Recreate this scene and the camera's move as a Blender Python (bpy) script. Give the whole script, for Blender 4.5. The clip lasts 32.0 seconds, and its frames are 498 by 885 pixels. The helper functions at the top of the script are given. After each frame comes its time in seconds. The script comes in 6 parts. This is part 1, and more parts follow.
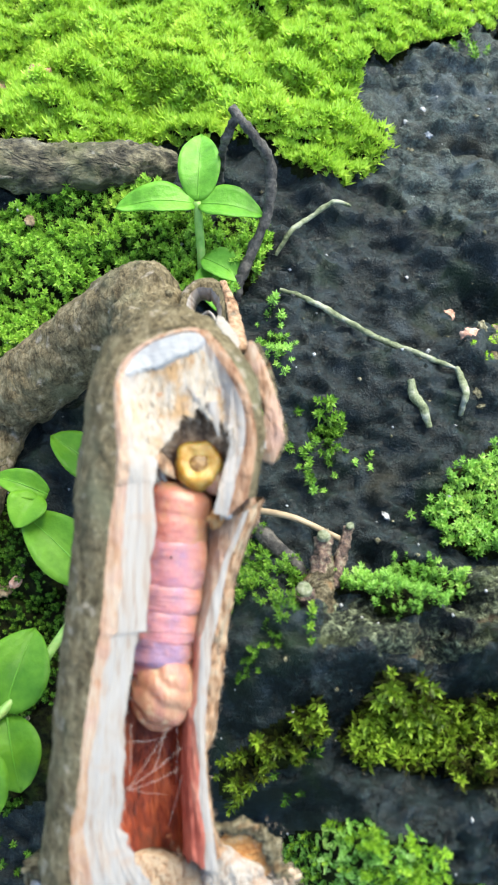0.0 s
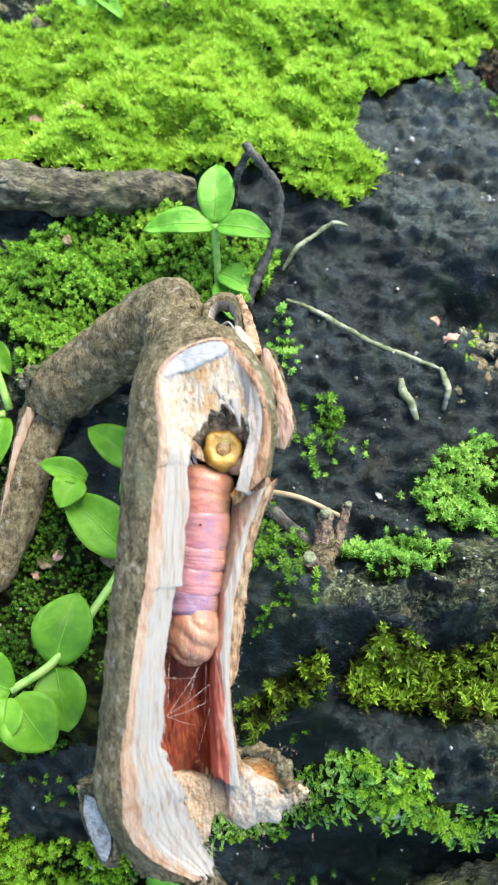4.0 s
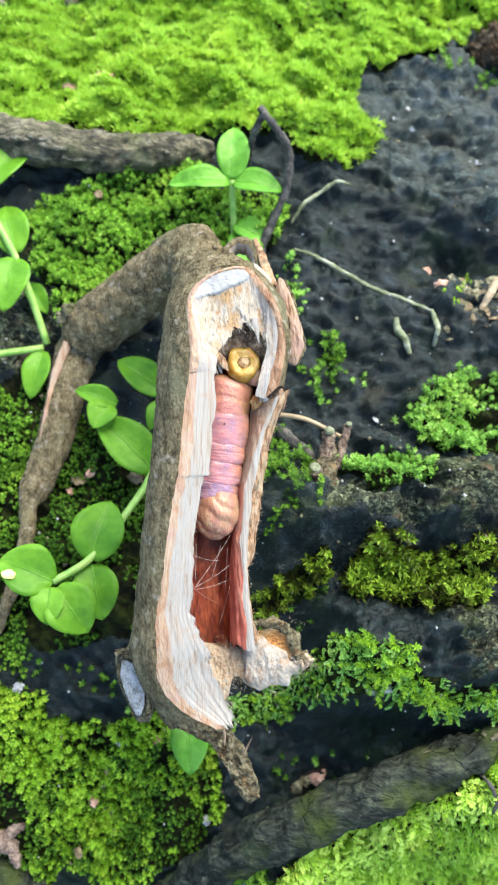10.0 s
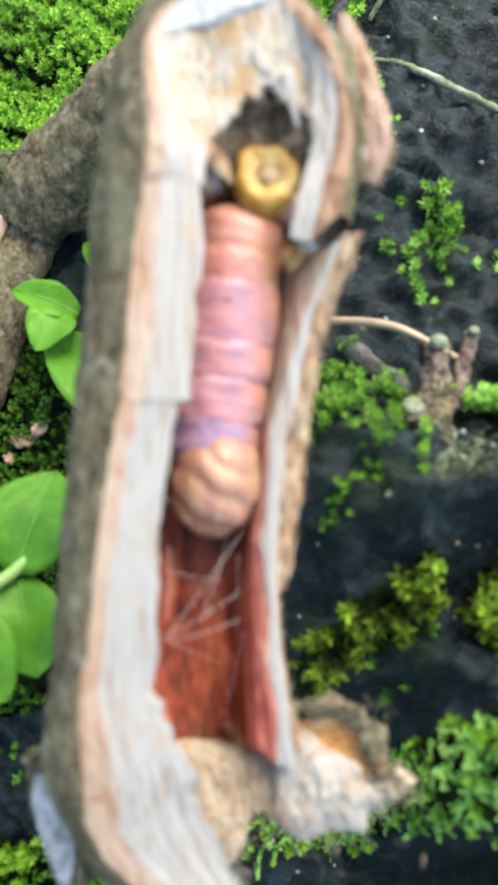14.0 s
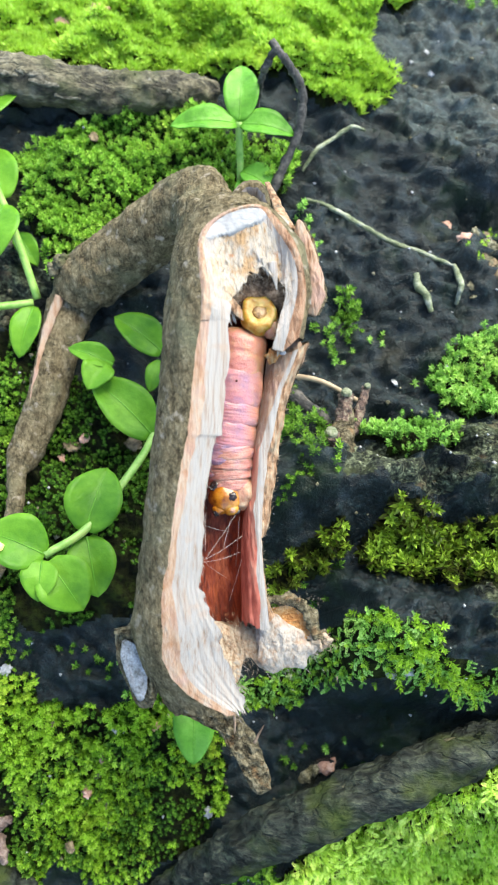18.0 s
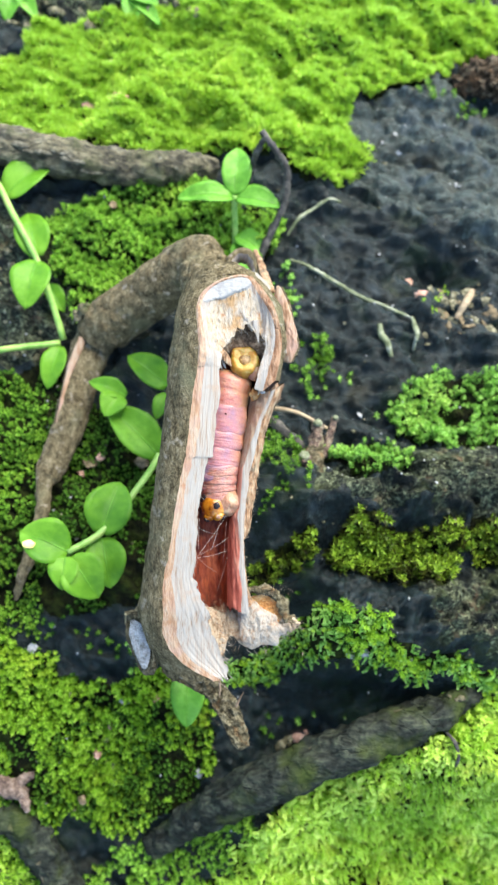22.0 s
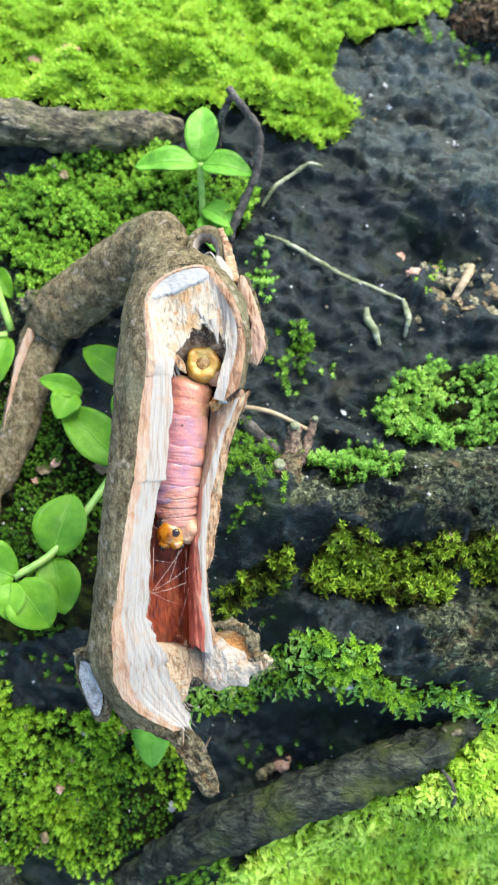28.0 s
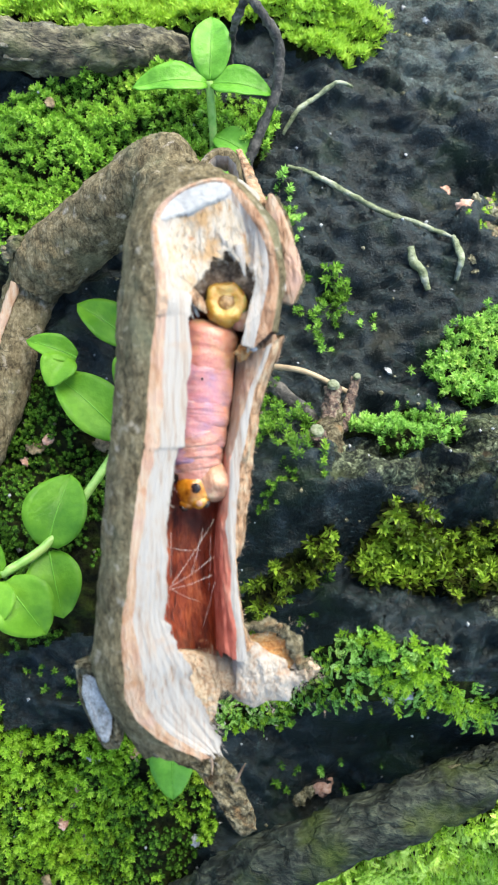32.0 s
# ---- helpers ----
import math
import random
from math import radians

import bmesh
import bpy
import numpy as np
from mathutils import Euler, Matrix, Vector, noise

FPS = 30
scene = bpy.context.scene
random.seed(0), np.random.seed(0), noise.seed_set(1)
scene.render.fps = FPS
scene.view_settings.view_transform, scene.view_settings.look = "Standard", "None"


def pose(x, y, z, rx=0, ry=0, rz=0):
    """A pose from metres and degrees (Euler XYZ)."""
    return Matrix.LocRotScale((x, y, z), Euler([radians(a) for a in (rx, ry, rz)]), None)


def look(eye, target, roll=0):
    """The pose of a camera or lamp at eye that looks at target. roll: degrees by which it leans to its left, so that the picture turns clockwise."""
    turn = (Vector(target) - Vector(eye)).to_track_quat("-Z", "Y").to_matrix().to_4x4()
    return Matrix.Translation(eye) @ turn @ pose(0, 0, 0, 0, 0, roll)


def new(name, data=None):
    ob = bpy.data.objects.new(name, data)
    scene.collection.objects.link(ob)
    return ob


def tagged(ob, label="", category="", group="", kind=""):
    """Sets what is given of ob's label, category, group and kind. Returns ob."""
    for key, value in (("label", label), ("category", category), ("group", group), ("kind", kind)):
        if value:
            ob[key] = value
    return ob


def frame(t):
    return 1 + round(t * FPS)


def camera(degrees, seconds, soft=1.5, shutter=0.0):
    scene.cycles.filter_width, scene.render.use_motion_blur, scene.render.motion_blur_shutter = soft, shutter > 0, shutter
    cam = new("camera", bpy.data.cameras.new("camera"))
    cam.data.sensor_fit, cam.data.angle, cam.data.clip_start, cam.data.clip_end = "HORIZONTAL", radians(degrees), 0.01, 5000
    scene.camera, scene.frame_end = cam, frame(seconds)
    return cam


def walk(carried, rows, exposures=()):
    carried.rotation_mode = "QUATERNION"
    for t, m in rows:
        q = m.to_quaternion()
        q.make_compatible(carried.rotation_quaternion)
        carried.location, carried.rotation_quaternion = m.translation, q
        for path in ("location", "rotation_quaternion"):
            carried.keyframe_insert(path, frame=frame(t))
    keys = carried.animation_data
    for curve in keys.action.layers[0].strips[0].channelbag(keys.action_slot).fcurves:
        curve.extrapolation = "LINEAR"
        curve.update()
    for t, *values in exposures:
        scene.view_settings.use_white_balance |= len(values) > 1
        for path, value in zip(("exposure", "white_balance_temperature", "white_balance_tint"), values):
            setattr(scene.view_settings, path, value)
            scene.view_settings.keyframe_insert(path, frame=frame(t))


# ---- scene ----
cam = camera(30.42, 32.0, 2.0)
PATH = [
    (0.00, (-0.00425, -0.05507, 0.13454), (0.00255, 0.00359, -0.00334), 6.895),
    (0.50, (-0.00328, -0.05369, 0.13470), (0.00175, 0.00578, -0.00292), 5.392),
    (1.00, (-0.00275, -0.05413, 0.14422), (0.00275, 0.00240, 0.00539), 6.537),
    (1.50, (-0.00407, -0.05741, 0.15084), (0.00235, -0.00120, 0.01191), 7.352),
    (2.00, (-0.00423, -0.05916, 0.15321), (0.00274, -0.00328, 0.01418), 7.696),
    (2.50, (-0.00514, -0.06072, 0.15475), (0.00232, -0.00414, 0.01603), 7.958),
    (3.00, (-0.00612, -0.06161, 0.15605), (0.00156, -0.00388, 0.01782), 7.911),
    (3.50, (-0.00784, -0.06307, 0.15512), (-0.00088, -0.00540, 0.01683), 7.192),
    (5.50, (-0.00754, -0.07822, 0.16034), (0.00030, -0.01724, 0.02352), 6.456),
    (6.00, (-0.00957, -0.08380, 0.16630), (-0.00175, -0.02262, 0.02956), 6.616),
    (6.50, (-0.01026, -0.08343, 0.16632), (-0.00270, -0.02319, 0.02916), 7.112),
    (7.00, (-0.01105, -0.08256, 0.17124), (-0.00359, -0.02346, 0.03357), 7.821),
    (7.50, (-0.01081, -0.08573, 0.16925), (-0.00312, -0.02790, 0.03105), 8.580),
    (8.00, (-0.01000, -0.08042, 0.17217), (-0.00245, -0.02354, 0.03358), 8.764),
    (8.50, (-0.01244, -0.08147, 0.17386), (-0.00436, -0.02460, 0.03530), 9.116),
    (9.00, (-0.01005, -0.08421, 0.16989), (-0.00226, -0.02726, 0.03133), 8.643),
    (9.50, (-0.01129, -0.08549, 0.16837), (-0.00314, -0.02831, 0.02993), 8.681),
    (10.00, (-0.01267, -0.08581, 0.17016), (-0.00435, -0.02862, 0.03173), 8.768),
    (10.50, (-0.01288, -0.08104, 0.17089), (-0.00431, -0.02400, 0.03242), 9.222),
    (11.00, (-0.01250, -0.08477, 0.16974), (-0.00370, -0.02820, 0.03109), 9.511),
    (11.50, (-0.01209, -0.09300, 0.16875), (-0.00351, -0.03598, 0.03028), 9.254),
    (12.00, (-0.01047, -0.09206, 0.16948), (-0.00198, -0.03513, 0.03097), 9.204),
    (12.10, (-0.00867, -0.08441, 0.15544), (-0.00435, -0.05117, 0.07194), 8.112),
    (12.20, (-0.00615, -0.07371, 0.13578), (-0.00290, -0.04174, 0.05174), 6.584),
    (12.30, (-0.00519, -0.06963, 0.12830), (-0.00235, -0.03814, 0.04404), 6.002),
    (12.40, (-0.00471, -0.06759, 0.12455), (-0.00208, -0.03635, 0.04019), 5.711),
    (12.50, (-0.00447, -0.06657, 0.12268), (-0.00194, -0.03545, 0.03827), 5.565),
    (13.00, (-0.00411, -0.06340, 0.11023), (-0.00314, -0.03197, 0.02590), 2.825),
    (13.50, (-0.00395, -0.06432, 0.09737), (-0.00584, -0.03007, 0.01416), -1.820),
    (15.50, (-0.00334, -0.05885, 0.09199), (-0.00754, -0.02536, 0.00856), -6.168),
    (16.00, (-0.00407, -0.06054, 0.09208), (-0.00707, -0.02571, 0.00915), -3.738),
    (16.40, (-0.00500, -0.06188, 0.10231), (-0.00584, -0.02979, 0.01822), -0.560),
    (17.00, (-0.00710, -0.06369, 0.12368), (-0.00585, -0.03394, 0.03875), 3.271),
    (17.50, (-0.00903, -0.06843, 0.13797), (-0.00687, -0.03890, 0.05298), 4.900),
    (18.00, (-0.01704, -0.08398, 0.15487), (-0.00551, -0.02916, 0.01572), 12.475),
    (18.20, (-0.01652, -0.09482, 0.17912), (-0.00650, -0.03873, 0.04037), 10.805),
    (18.50, (-0.01639, -0.09754, 0.18519), (-0.00674, -0.04112, 0.04654), 10.398),
    (19.00, (-0.01708, -0.09634, 0.18692), (-0.00751, -0.03990, 0.04827), 10.307),
    (19.50, (-0.01722, -0.09631, 0.19021), (-0.00732, -0.03996, 0.05155), 10.545),
    (20.00, (-0.01658, -0.10087, 0.19417), (-0.00656, -0.04461, 0.05548), 10.699),
    (20.50, (-0.01793, -0.09654, 0.18715), (-0.00730, -0.04002, 0.04861), 11.372),
    (21.00, (-0.01722, -0.09403, 0.18967), (-0.00593, -0.03642, 0.05164), 12.014),
    (21.50, (-0.01559, -0.09141, 0.19097), (-0.00454, -0.03349, 0.05304), 12.050),
    (22.00, (-0.01645, -0.09662, 0.18824), (-0.00559, -0.03896, 0.05019), 12.287),
    (22.50, (-0.01695, -0.09732, 0.19075), (-0.00653, -0.03995, 0.05254), 12.220),
    (23.00, (-0.01482, -0.09922, 0.19297), (-0.00470, -0.04278, 0.05436), 12.320),
    (23.50, (-0.01361, -0.09908, 0.19257), (-0.00313, -0.04393, 0.05347), 13.065),
    (24.00, (-0.01064, -0.09169, 0.18723), (0.00017, -0.03726, 0.04787), 13.445),
    (24.50, (-0.00759, -0.08589, 0.17042), (0.00365, -0.03162, 0.03103), 13.792),
    (26.50, (-0.00596, -0.07791, 0.16666), (0.00408, -0.02871, 0.02531), 12.641),
    (27.00, (-0.00434, -0.07830, 0.16717), (0.00588, -0.02896, 0.02589), 12.446),
    (27.50, (-0.00555, -0.07720, 0.16746), (0.00446, -0.02804, 0.02610), 12.152),
    (28.00, (-0.00665, -0.07645, 0.17165), (0.00253, -0.02727, 0.03023), 11.325),
    (28.50, (-0.01075, -0.07954, 0.18745), (-0.00216, -0.03086, 0.04583), 10.926),
    (29.00, (-0.01569, -0.08379, 0.20968), (-0.00894, -0.03491, 0.06803), 8.908),
    (29.50, (-0.01709, -0.07296, 0.19100), (-0.01114, -0.02364, 0.04947), 7.779),
    (30.00, (-0.01071, -0.06866, 0.17047), (-0.00378, -0.01903, 0.02909), 8.462),
    (30.50, (-0.01193, -0.06651, 0.15652), (-0.00371, -0.01656, 0.01532), 9.369),
    (31.00, (-0.00886, -0.06805, 0.14206), (0.00087, -0.01842, 0.00084), 10.554),
    (31.50, (-0.00881, -0.06771, 0.14143), (0.00170, -0.01859, 0.00009), 11.325),
    (32.00, (-0.00998, -0.07198, 0.14180), (-0.00050, -0.02300, 0.00033), 10.235),
]
walk(cam, [(t, look(eye, target, roll)) for t, eye, target, roll in PATH], [(0, 2.55, 7000, 3), (32, 2.55, 7000, 3)])

# a small lens opening, focused on the branch
cam.data.dof.use_dof, cam.data.dof.focus_distance, cam.data.dof.aperture_fstop = True, 0.155, 44

# ---- world and light: open shade under a bright overcast sky ----
SUN_EL, SUN_AZ = 56.0, 38.0
world = bpy.data.worlds.new("world")
scene.world = world
world.use_nodes = True
wn = world.node_tree
sky = wn.nodes.new("ShaderNodeTexSky")
sky.sky_type = "NISHITA"
sky.sun_disc = False
sky.sun_elevation = radians(SUN_EL)
sky.sun_rotation = radians(SUN_AZ)
wn.links.new(sky.outputs[0], wn.nodes["Background"].inputs[0])
wn.nodes["Background"].inputs[1].default_value = 0.11
sun = new("sun", bpy.data.lights.new("sun", "SUN"))
sun.data.energy, sun.data.angle, sun.data.color = 1.55, radians(48), (1.0, 0.95, 0.84)
sun.matrix_world = look((0, 0, 0), (-math.sin(radians(SUN_AZ)) * math.cos(radians(SUN_EL)),
                                    -math.cos(radians(SUN_AZ)) * math.cos(radians(SUN_EL)), -math.sin(radians(SUN_EL))))

# ---- small helpers; all building below is in millimetres ----
MM = 0.001


def mesh_data(name, verts, faces, mats, smooth=True, index=None):
    """A mesh from millimetre vertices and faces of one size (an array) or mixed (a list)."""
    me = bpy.data.meshes.new(name)
    verts = np.asarray(verts, float) * MM
    if isinstance(faces, np.ndarray):
        n, k = faces.shape
        me.vertices.add(len(verts))
        me.vertices.foreach_set("co", verts.ravel())
        me.loops.add(n * k)
        me.loops.foreach_set("vertex_index", faces.ravel().astype(np.int32))
        me.polygons.add(n)
        me.polygons.foreach_set("loop_start", np.arange(0, n * k, k, dtype=np.int32))
        me.update(calc_edges=True)
    else:
        me.from_pydata(verts.tolist(), [], [list(map(int, q)) for q in faces])
    for m in mats if isinstance(mats, (list, tuple)) else [mats]:
        me.materials.append(m)
    if index is not None:
        me.polygons.foreach_set("material_index", np.asarray(index, np.int32))
    if smooth:
        me.polygons.foreach_set("use_smooth", np.ones(len(me.polygons), bool))
    me.validate()
    return me


def part(name, verts, faces, mats, parent=None, label="", smooth=True, index=None):
    ob = new(name, mesh_data(name, verts, faces, mats, smooth, index))
    ob.parent = parent
    if label:
        ob["label"] = label
    return ob


def base(name, m, label, category, group="", kind=""):
    ob = new(name)
    ob.empty_display_size = 0.002
    ob.matrix_world = m
    return tagged(ob, label, category, group, kind)


def at(x, y, z, rx=0, ry=0, rz=0):
    return pose(x * MM, y * MM, z * MM, rx, ry, rz)


def vnoise(x, y, seed=0):
    x, y = np.asarray(x, float), np.asarray(y, float)
    ix, iy = np.floor(x), np.floor(y)
    fx, fy = x - ix, y - iy
    fx, fy = fx * fx * (3 - 2 * fx), fy * fy * (3 - 2 * fy)

    def h(a, b):
        s = np.sin(a * 127.1 + b * 311.7 + seed * 74.7) * 43758.5453
        return s - np.floor(s)
    return (h(ix, iy) * (1 - fx) + h(ix + 1, iy) * fx) * (1 - fy) + (h(ix, iy + 1) * (1 - fx) + h(ix + 1, iy + 1) * fx) * fy


def fbm(x, y, size, octaves=4, seed=0):
    """About -1 to 1, with features of that many millimetres."""
    total, amp, norm = 0, 1.0, 0
    for k in range(octaves):
        total = total + amp * (vnoise(x / size + 13.1 * k, y / size - 7.7 * k, seed + k) * 2 - 1)
        norm += amp
        size, amp = size / 2, amp * 0.55
    return total / norm * 1.6


def ss(a, b, x):
    t = np.clip((x - a) / (b - a), 0, 1)
    return t * t * (3 - 2 * t)


def inside(x, y, poly):
    x, y = np.asarray(x, float), np.asarray(y, float)
    hit = np.zeros(x.shape, bool)
    for (x0, y0), (x1, y1) in zip(poly, poly[1:] + poly[:1]):
        cross = (y0 > y) != (y1 > y)
        hit ^= cross & (x < (x1 - x0) * (y - y0) / (y1 - y0 + 1e-12) + x0)
    return hit


def grid_faces(rows, cols, closed=False):
    i, j = np.meshgrid(np.arange(rows - 1), np.arange(cols if closed else cols - 1), indexing="ij")
    a, b = i * cols + j, i * cols + (j + 1) % cols
    return np.stack([a, b, b + cols, a + cols], -1).reshape(-1, 4)


def smooth_path(points, n):
    """A Catmull-Rom curve through rows of numbers."""
    p = np.asarray(points, float)
    p = np.vstack([2 * p[0] - p[1], p, 2 * p[-1] - p[-2]])
    out = []
    for s in np.linspace(0, len(p) - 3 - 1e-9, n):
        k, u = int(s), s - int(s)
        a, b, c, d = p[k:k + 4]
        out.append(0.5 * (2 * b + (c - a) * u + (2 * a - 5 * b + 4 * c - d) * u**2 + (3 * b - a - 3 * c + d) * u**3))
    return np.array(out)


def tube(points, radii, n=60, sides=24, rough=0.0, grain=4.0, flat=1.0, caps=True, seed=0, first=None):
    """A tapered, rough, rounded tube along a path."""
    pr = smooth_path([(*p, r) for p, r in zip(points, radii)], n)
    p, r = pr[:, :3], pr[:, 3]
    t = np.gradient(p, axis=0)
    t /= np.linalg.norm(t, axis=1)[:, None]
    if first is not None:
        k = np.clip(np.arange(n) / (0.3 * n), 0, 1)[:, None]
        t = np.array(first, float) * (1 - k) + t * k
        t /= np.linalg.norm(t, axis=1)[:, None]
    a = np.cross(t[0], (0.31, 0.2, 0.93))
    verts = []
    ang = np.linspace(0, 2 * np.pi, sides, endpoint=False)
    for k in range(n):
        a = a - t[k] * (a @ t[k])
        a /= np.linalg.norm(a)
        b = np.cross(t[k], a)
        ring = p[k] + r[k] * (np.cos(ang)[:, None] * a + flat * np.sin(ang)[:, None] * b)
        if rough:
            for q in ring:
                v = Vector(q) / grain + Vector((seed * 7.3, 0, 0))
                d = noise.noise(v) + 0.5 * noise.noise(v * 2.3) + 0.35 * noise.noise(v * 5.1)
                q += (q - p[k]) / (r[k] + 1e-6) * d * rough
        verts.append(ring)
    verts = np.concatenate(verts)
    faces = grid_faces(n, sides, True).tolist()
    if caps:
        verts = np.vstack([verts, p[0], p[-1]])
        m = n * sides
        faces += [[m, (j + 1) % sides, j] for j in range(sides)]
        faces += [[m + 1, m - sides + j, m - sides + (j + 1) % sides] for j in range(sides)]
    return verts, faces


def orb(rx, ry, rz, rough=0.0, seed=0, rows=22, sides=30):
    verts = []
    for b in np.linspace(-math.pi / 2, math.pi / 2, rows):
        for a in np.linspace(0, 2 * math.pi, sides, endpoint=False):
            d = Vector((math.cos(a) * math.cos(b), math.sin(b), math.sin(a) * math.cos(b)))
            n = 1 + rough * noise.noise(d * 2.2 + Vector((seed, 0, 0)))
            verts.append((rx * n * d.x, ry * n * d.y, rz * n * d.z))
    return np.array(verts), grid_faces(rows, sides, True).tolist()


def moved(shape, x, y, z, rx=0, ry=0, rz=0):
    v, fc = shape
    m = np.array(Euler([radians(a) for a in (rx, ry, rz)]).to_matrix())
    return np.asarray(v) @ m.T + (x, y, z), fc


def joined(*shapes):
    verts, faces, k = [], [], 0
    for v, fc in shapes:
        verts.append(np.asarray(v, float))
        faces += [[i + k for i in q] for q in fc]
        k += len(v)
    return np.vstack(verts), faces


# ---- materials ----
def material(name, colours, size=3.0, stretch=(1, 1, 1), rough=0.6, bump=0.3, bump_size=0.6, spec=0.4, island=0.0, through_light=0.0,
             fine=0.35, coat=0.0, sub=0.0, stops=None, cracks=0.0, tint=None, side=None):
    """A surface of several base colours mixed by noise at two scales, with relief; sizes in millimetres."""
    m = bpy.data.materials.new(name)
    m.use_nodes = True
    nt = m.node_tree
    N, link = nt.nodes, nt.links.new
    bsdf = N["Principled BSDF"]
    tc = N.new("ShaderNodeTexCoord")
    mp = N.new("ShaderNodeMapping")
    mp.inputs["Scale"].default_value = stretch
    link(tc.outputs["Object"], mp.inputs["Vector"])
    n1, n2 = N.new("ShaderNodeTexNoise"), N.new("ShaderNodeTexNoise")
    for node, s, d in ((n1, size, 4), (n2, bump_size, 5)):
        node.inputs["Scale"].default_value = 1000.0 / s
        node.inputs["Detail"].default_value = d
        node.inputs["Roughness"].default_value = 0.6
        link(mp.outputs[0], node.inputs["Vector"])
    ramp = N.new("ShaderNodeValToRGB")
    e = ramp.color_ramp.elements
    stops = stops or [0.32 + 0.36 * k / max(1, len(colours) - 1) for k in range(len(colours))]
    while len(e) < len(colours):
        e.new(0.5)
    for el, s, c in zip(e, stops, colours):
        el.position, el.color = s, (*c, 1)
    mixf = N.new("ShaderNodeMath")
    mixf.operation = "MULTIPLY_ADD"
    link(n2.outputs[0], mixf.inputs[0])
    mixf.inputs[1].default_value = fine
    mixf.inputs[2].default_value = -0.5 * fine
    add = N.new("ShaderNodeMath")
    link(n1.outputs[0], add.inputs[0])
    link(mixf.outputs[0], add.inputs[1])
    last = add
    if island:
        geo = N.new("ShaderNodeNewGeometry")
        ia = N.new("ShaderNodeMath")
        ia.operation = "MULTIPLY_ADD"
        link(geo.outputs["Random Per Island"], ia.inputs[0])
        ia.inputs[1].default_value = island
        ia.inputs[2].default_value = -0.5 * island
        more = N.new("ShaderNodeMath")
        link(add.outputs[0], more.inputs[0])
        link(ia.outputs[0], more.inputs[1])
        last = more
    link(last.outputs[0], ramp.inputs[0])
    colour, height = ramp.outputs[0], n2.outputs[0]
    for shade, s, lo, hi in tint or ():
        n3, mr, mc = N.new("ShaderNodeTexNoise"), N.new("ShaderNodeMapRange"), N.new("ShaderNodeMix")
        n3.inputs["Scale"].default_value, n3.inputs["Detail"].default_value = 1000.0 / s, 5
        mr.inputs["From Min"].default_value, mr.inputs["From Max"].default_value = lo, hi
        mc.data_type = "RGBA"
        link(tc.outputs["Object"], n3.inputs["Vector"])
        link(n3.outputs[0], mr.inputs["Value"])
        link(mr.outputs[0], mc.inputs[0])
        link(colour, mc.inputs[6])
        mc.inputs[7].default_value = (*shade, 1)
        colour = mc.outputs[2]
    if side:
        xyz, mr, mc = N.new("ShaderNodeSeparateXYZ"), N.new("ShaderNodeMapRange"), N.new("ShaderNodeMix")
        mr.inputs["From Min"].default_value, mr.inputs["From Max"].default_value, mr.inputs["To Max"].default_value = side[1] * MM, side[2] * MM, 0.85
        mc.data_type = "RGBA"
        link(tc.outputs["Object"], xyz.inputs[0])
        link(xyz.outputs[0], mr.inputs["Value"])
        link(mr.outputs[0], mc.inputs[0])
        link(colour, mc.inputs[6])
        mc.inputs[7].default_value = (*side[0], 1)
        colour = mc.outputs[2]
    if cracks:
        vo, mr, mc = N.new("ShaderNodeTexNoise"), N.new("ShaderNodeMapRange"), N.new("ShaderNodeMix")
        vo.inputs["Scale"].default_value, vo.inputs["Detail"].default_value, vo.inputs["Distortion"].default_value = 1000.0 / cracks, 3, 0.6
        link(mp.outputs[0], vo.inputs["Vector"])
        off, size_of = N.new("ShaderNodeMath"), N.new("ShaderNodeMath")
        off.operation, size_of.operation = "SUBTRACT", "ABSOLUTE"
        off.inputs[1].default_value = 0.5
        link(vo.outputs[0], off.inputs[0])
        link(off.outputs[0], size_of.inputs[0])
        mr.inputs["From Max"].default_value = 0.035
        mr.inputs["To Min"].default_value = 0.72
        link(size_of.outputs[0], mr.inputs["Value"])
        mc.data_type, mc.blend_type = "RGBA", "MULTIPLY"
        mc.inputs[0].default_value = 1.0
        link(colour, mc.inputs[6])
        link(mr.outputs[0], mc.inputs[7])
        colour = mc.outputs[2]
        hs = N.new("ShaderNodeMath")
        link(n2.outputs[0], hs.inputs[0])
        link(mr.outputs[0], hs.inputs[1])
        height = hs.outputs[0]
    link(colour, bsdf.inputs["Base Color"])
    bsdf.inputs["Roughness"].default_value = rough
    bsdf.inputs["Specular IOR Level"].default_value = spec
    bsdf.inputs["Coat Weight"].default_value = coat
    bsdf.inputs["Coat Roughness"].default_value = 0.25
    if sub:
        bsdf.inputs["Subsurface Weight"].default_value = sub
        bsdf.inputs["Subsurface Radius"].default_value = (1.0, 0.45, 0.3)
        bsdf.inputs["Subsurface Scale"].default_value = 0.0012
    if bump:
        bp = N.new("ShaderNodeBump")
        bp.inputs["Strength"].default_value = bump
        bp.inputs["Distance"].default_value = bump_size * MM * 1.1
        link(height, bp.inputs["Height"])
        link(bp.outputs[0], bsdf.inputs["Normal"])
    if through_light:
        tr = N.new("ShaderNodeBsdfTranslucent")
        mx = N.new("ShaderNodeMixShader")
        mx.inputs[0].default_value = through_light
        link(ramp.outputs[0], tr.inputs[0])
        link(bsdf.outputs[0], mx.inputs[1])
        link(tr.outputs[0], mx.inputs[2])
        link(mx.outputs[0], N["Material Output"].inputs["Surface"])
    return m


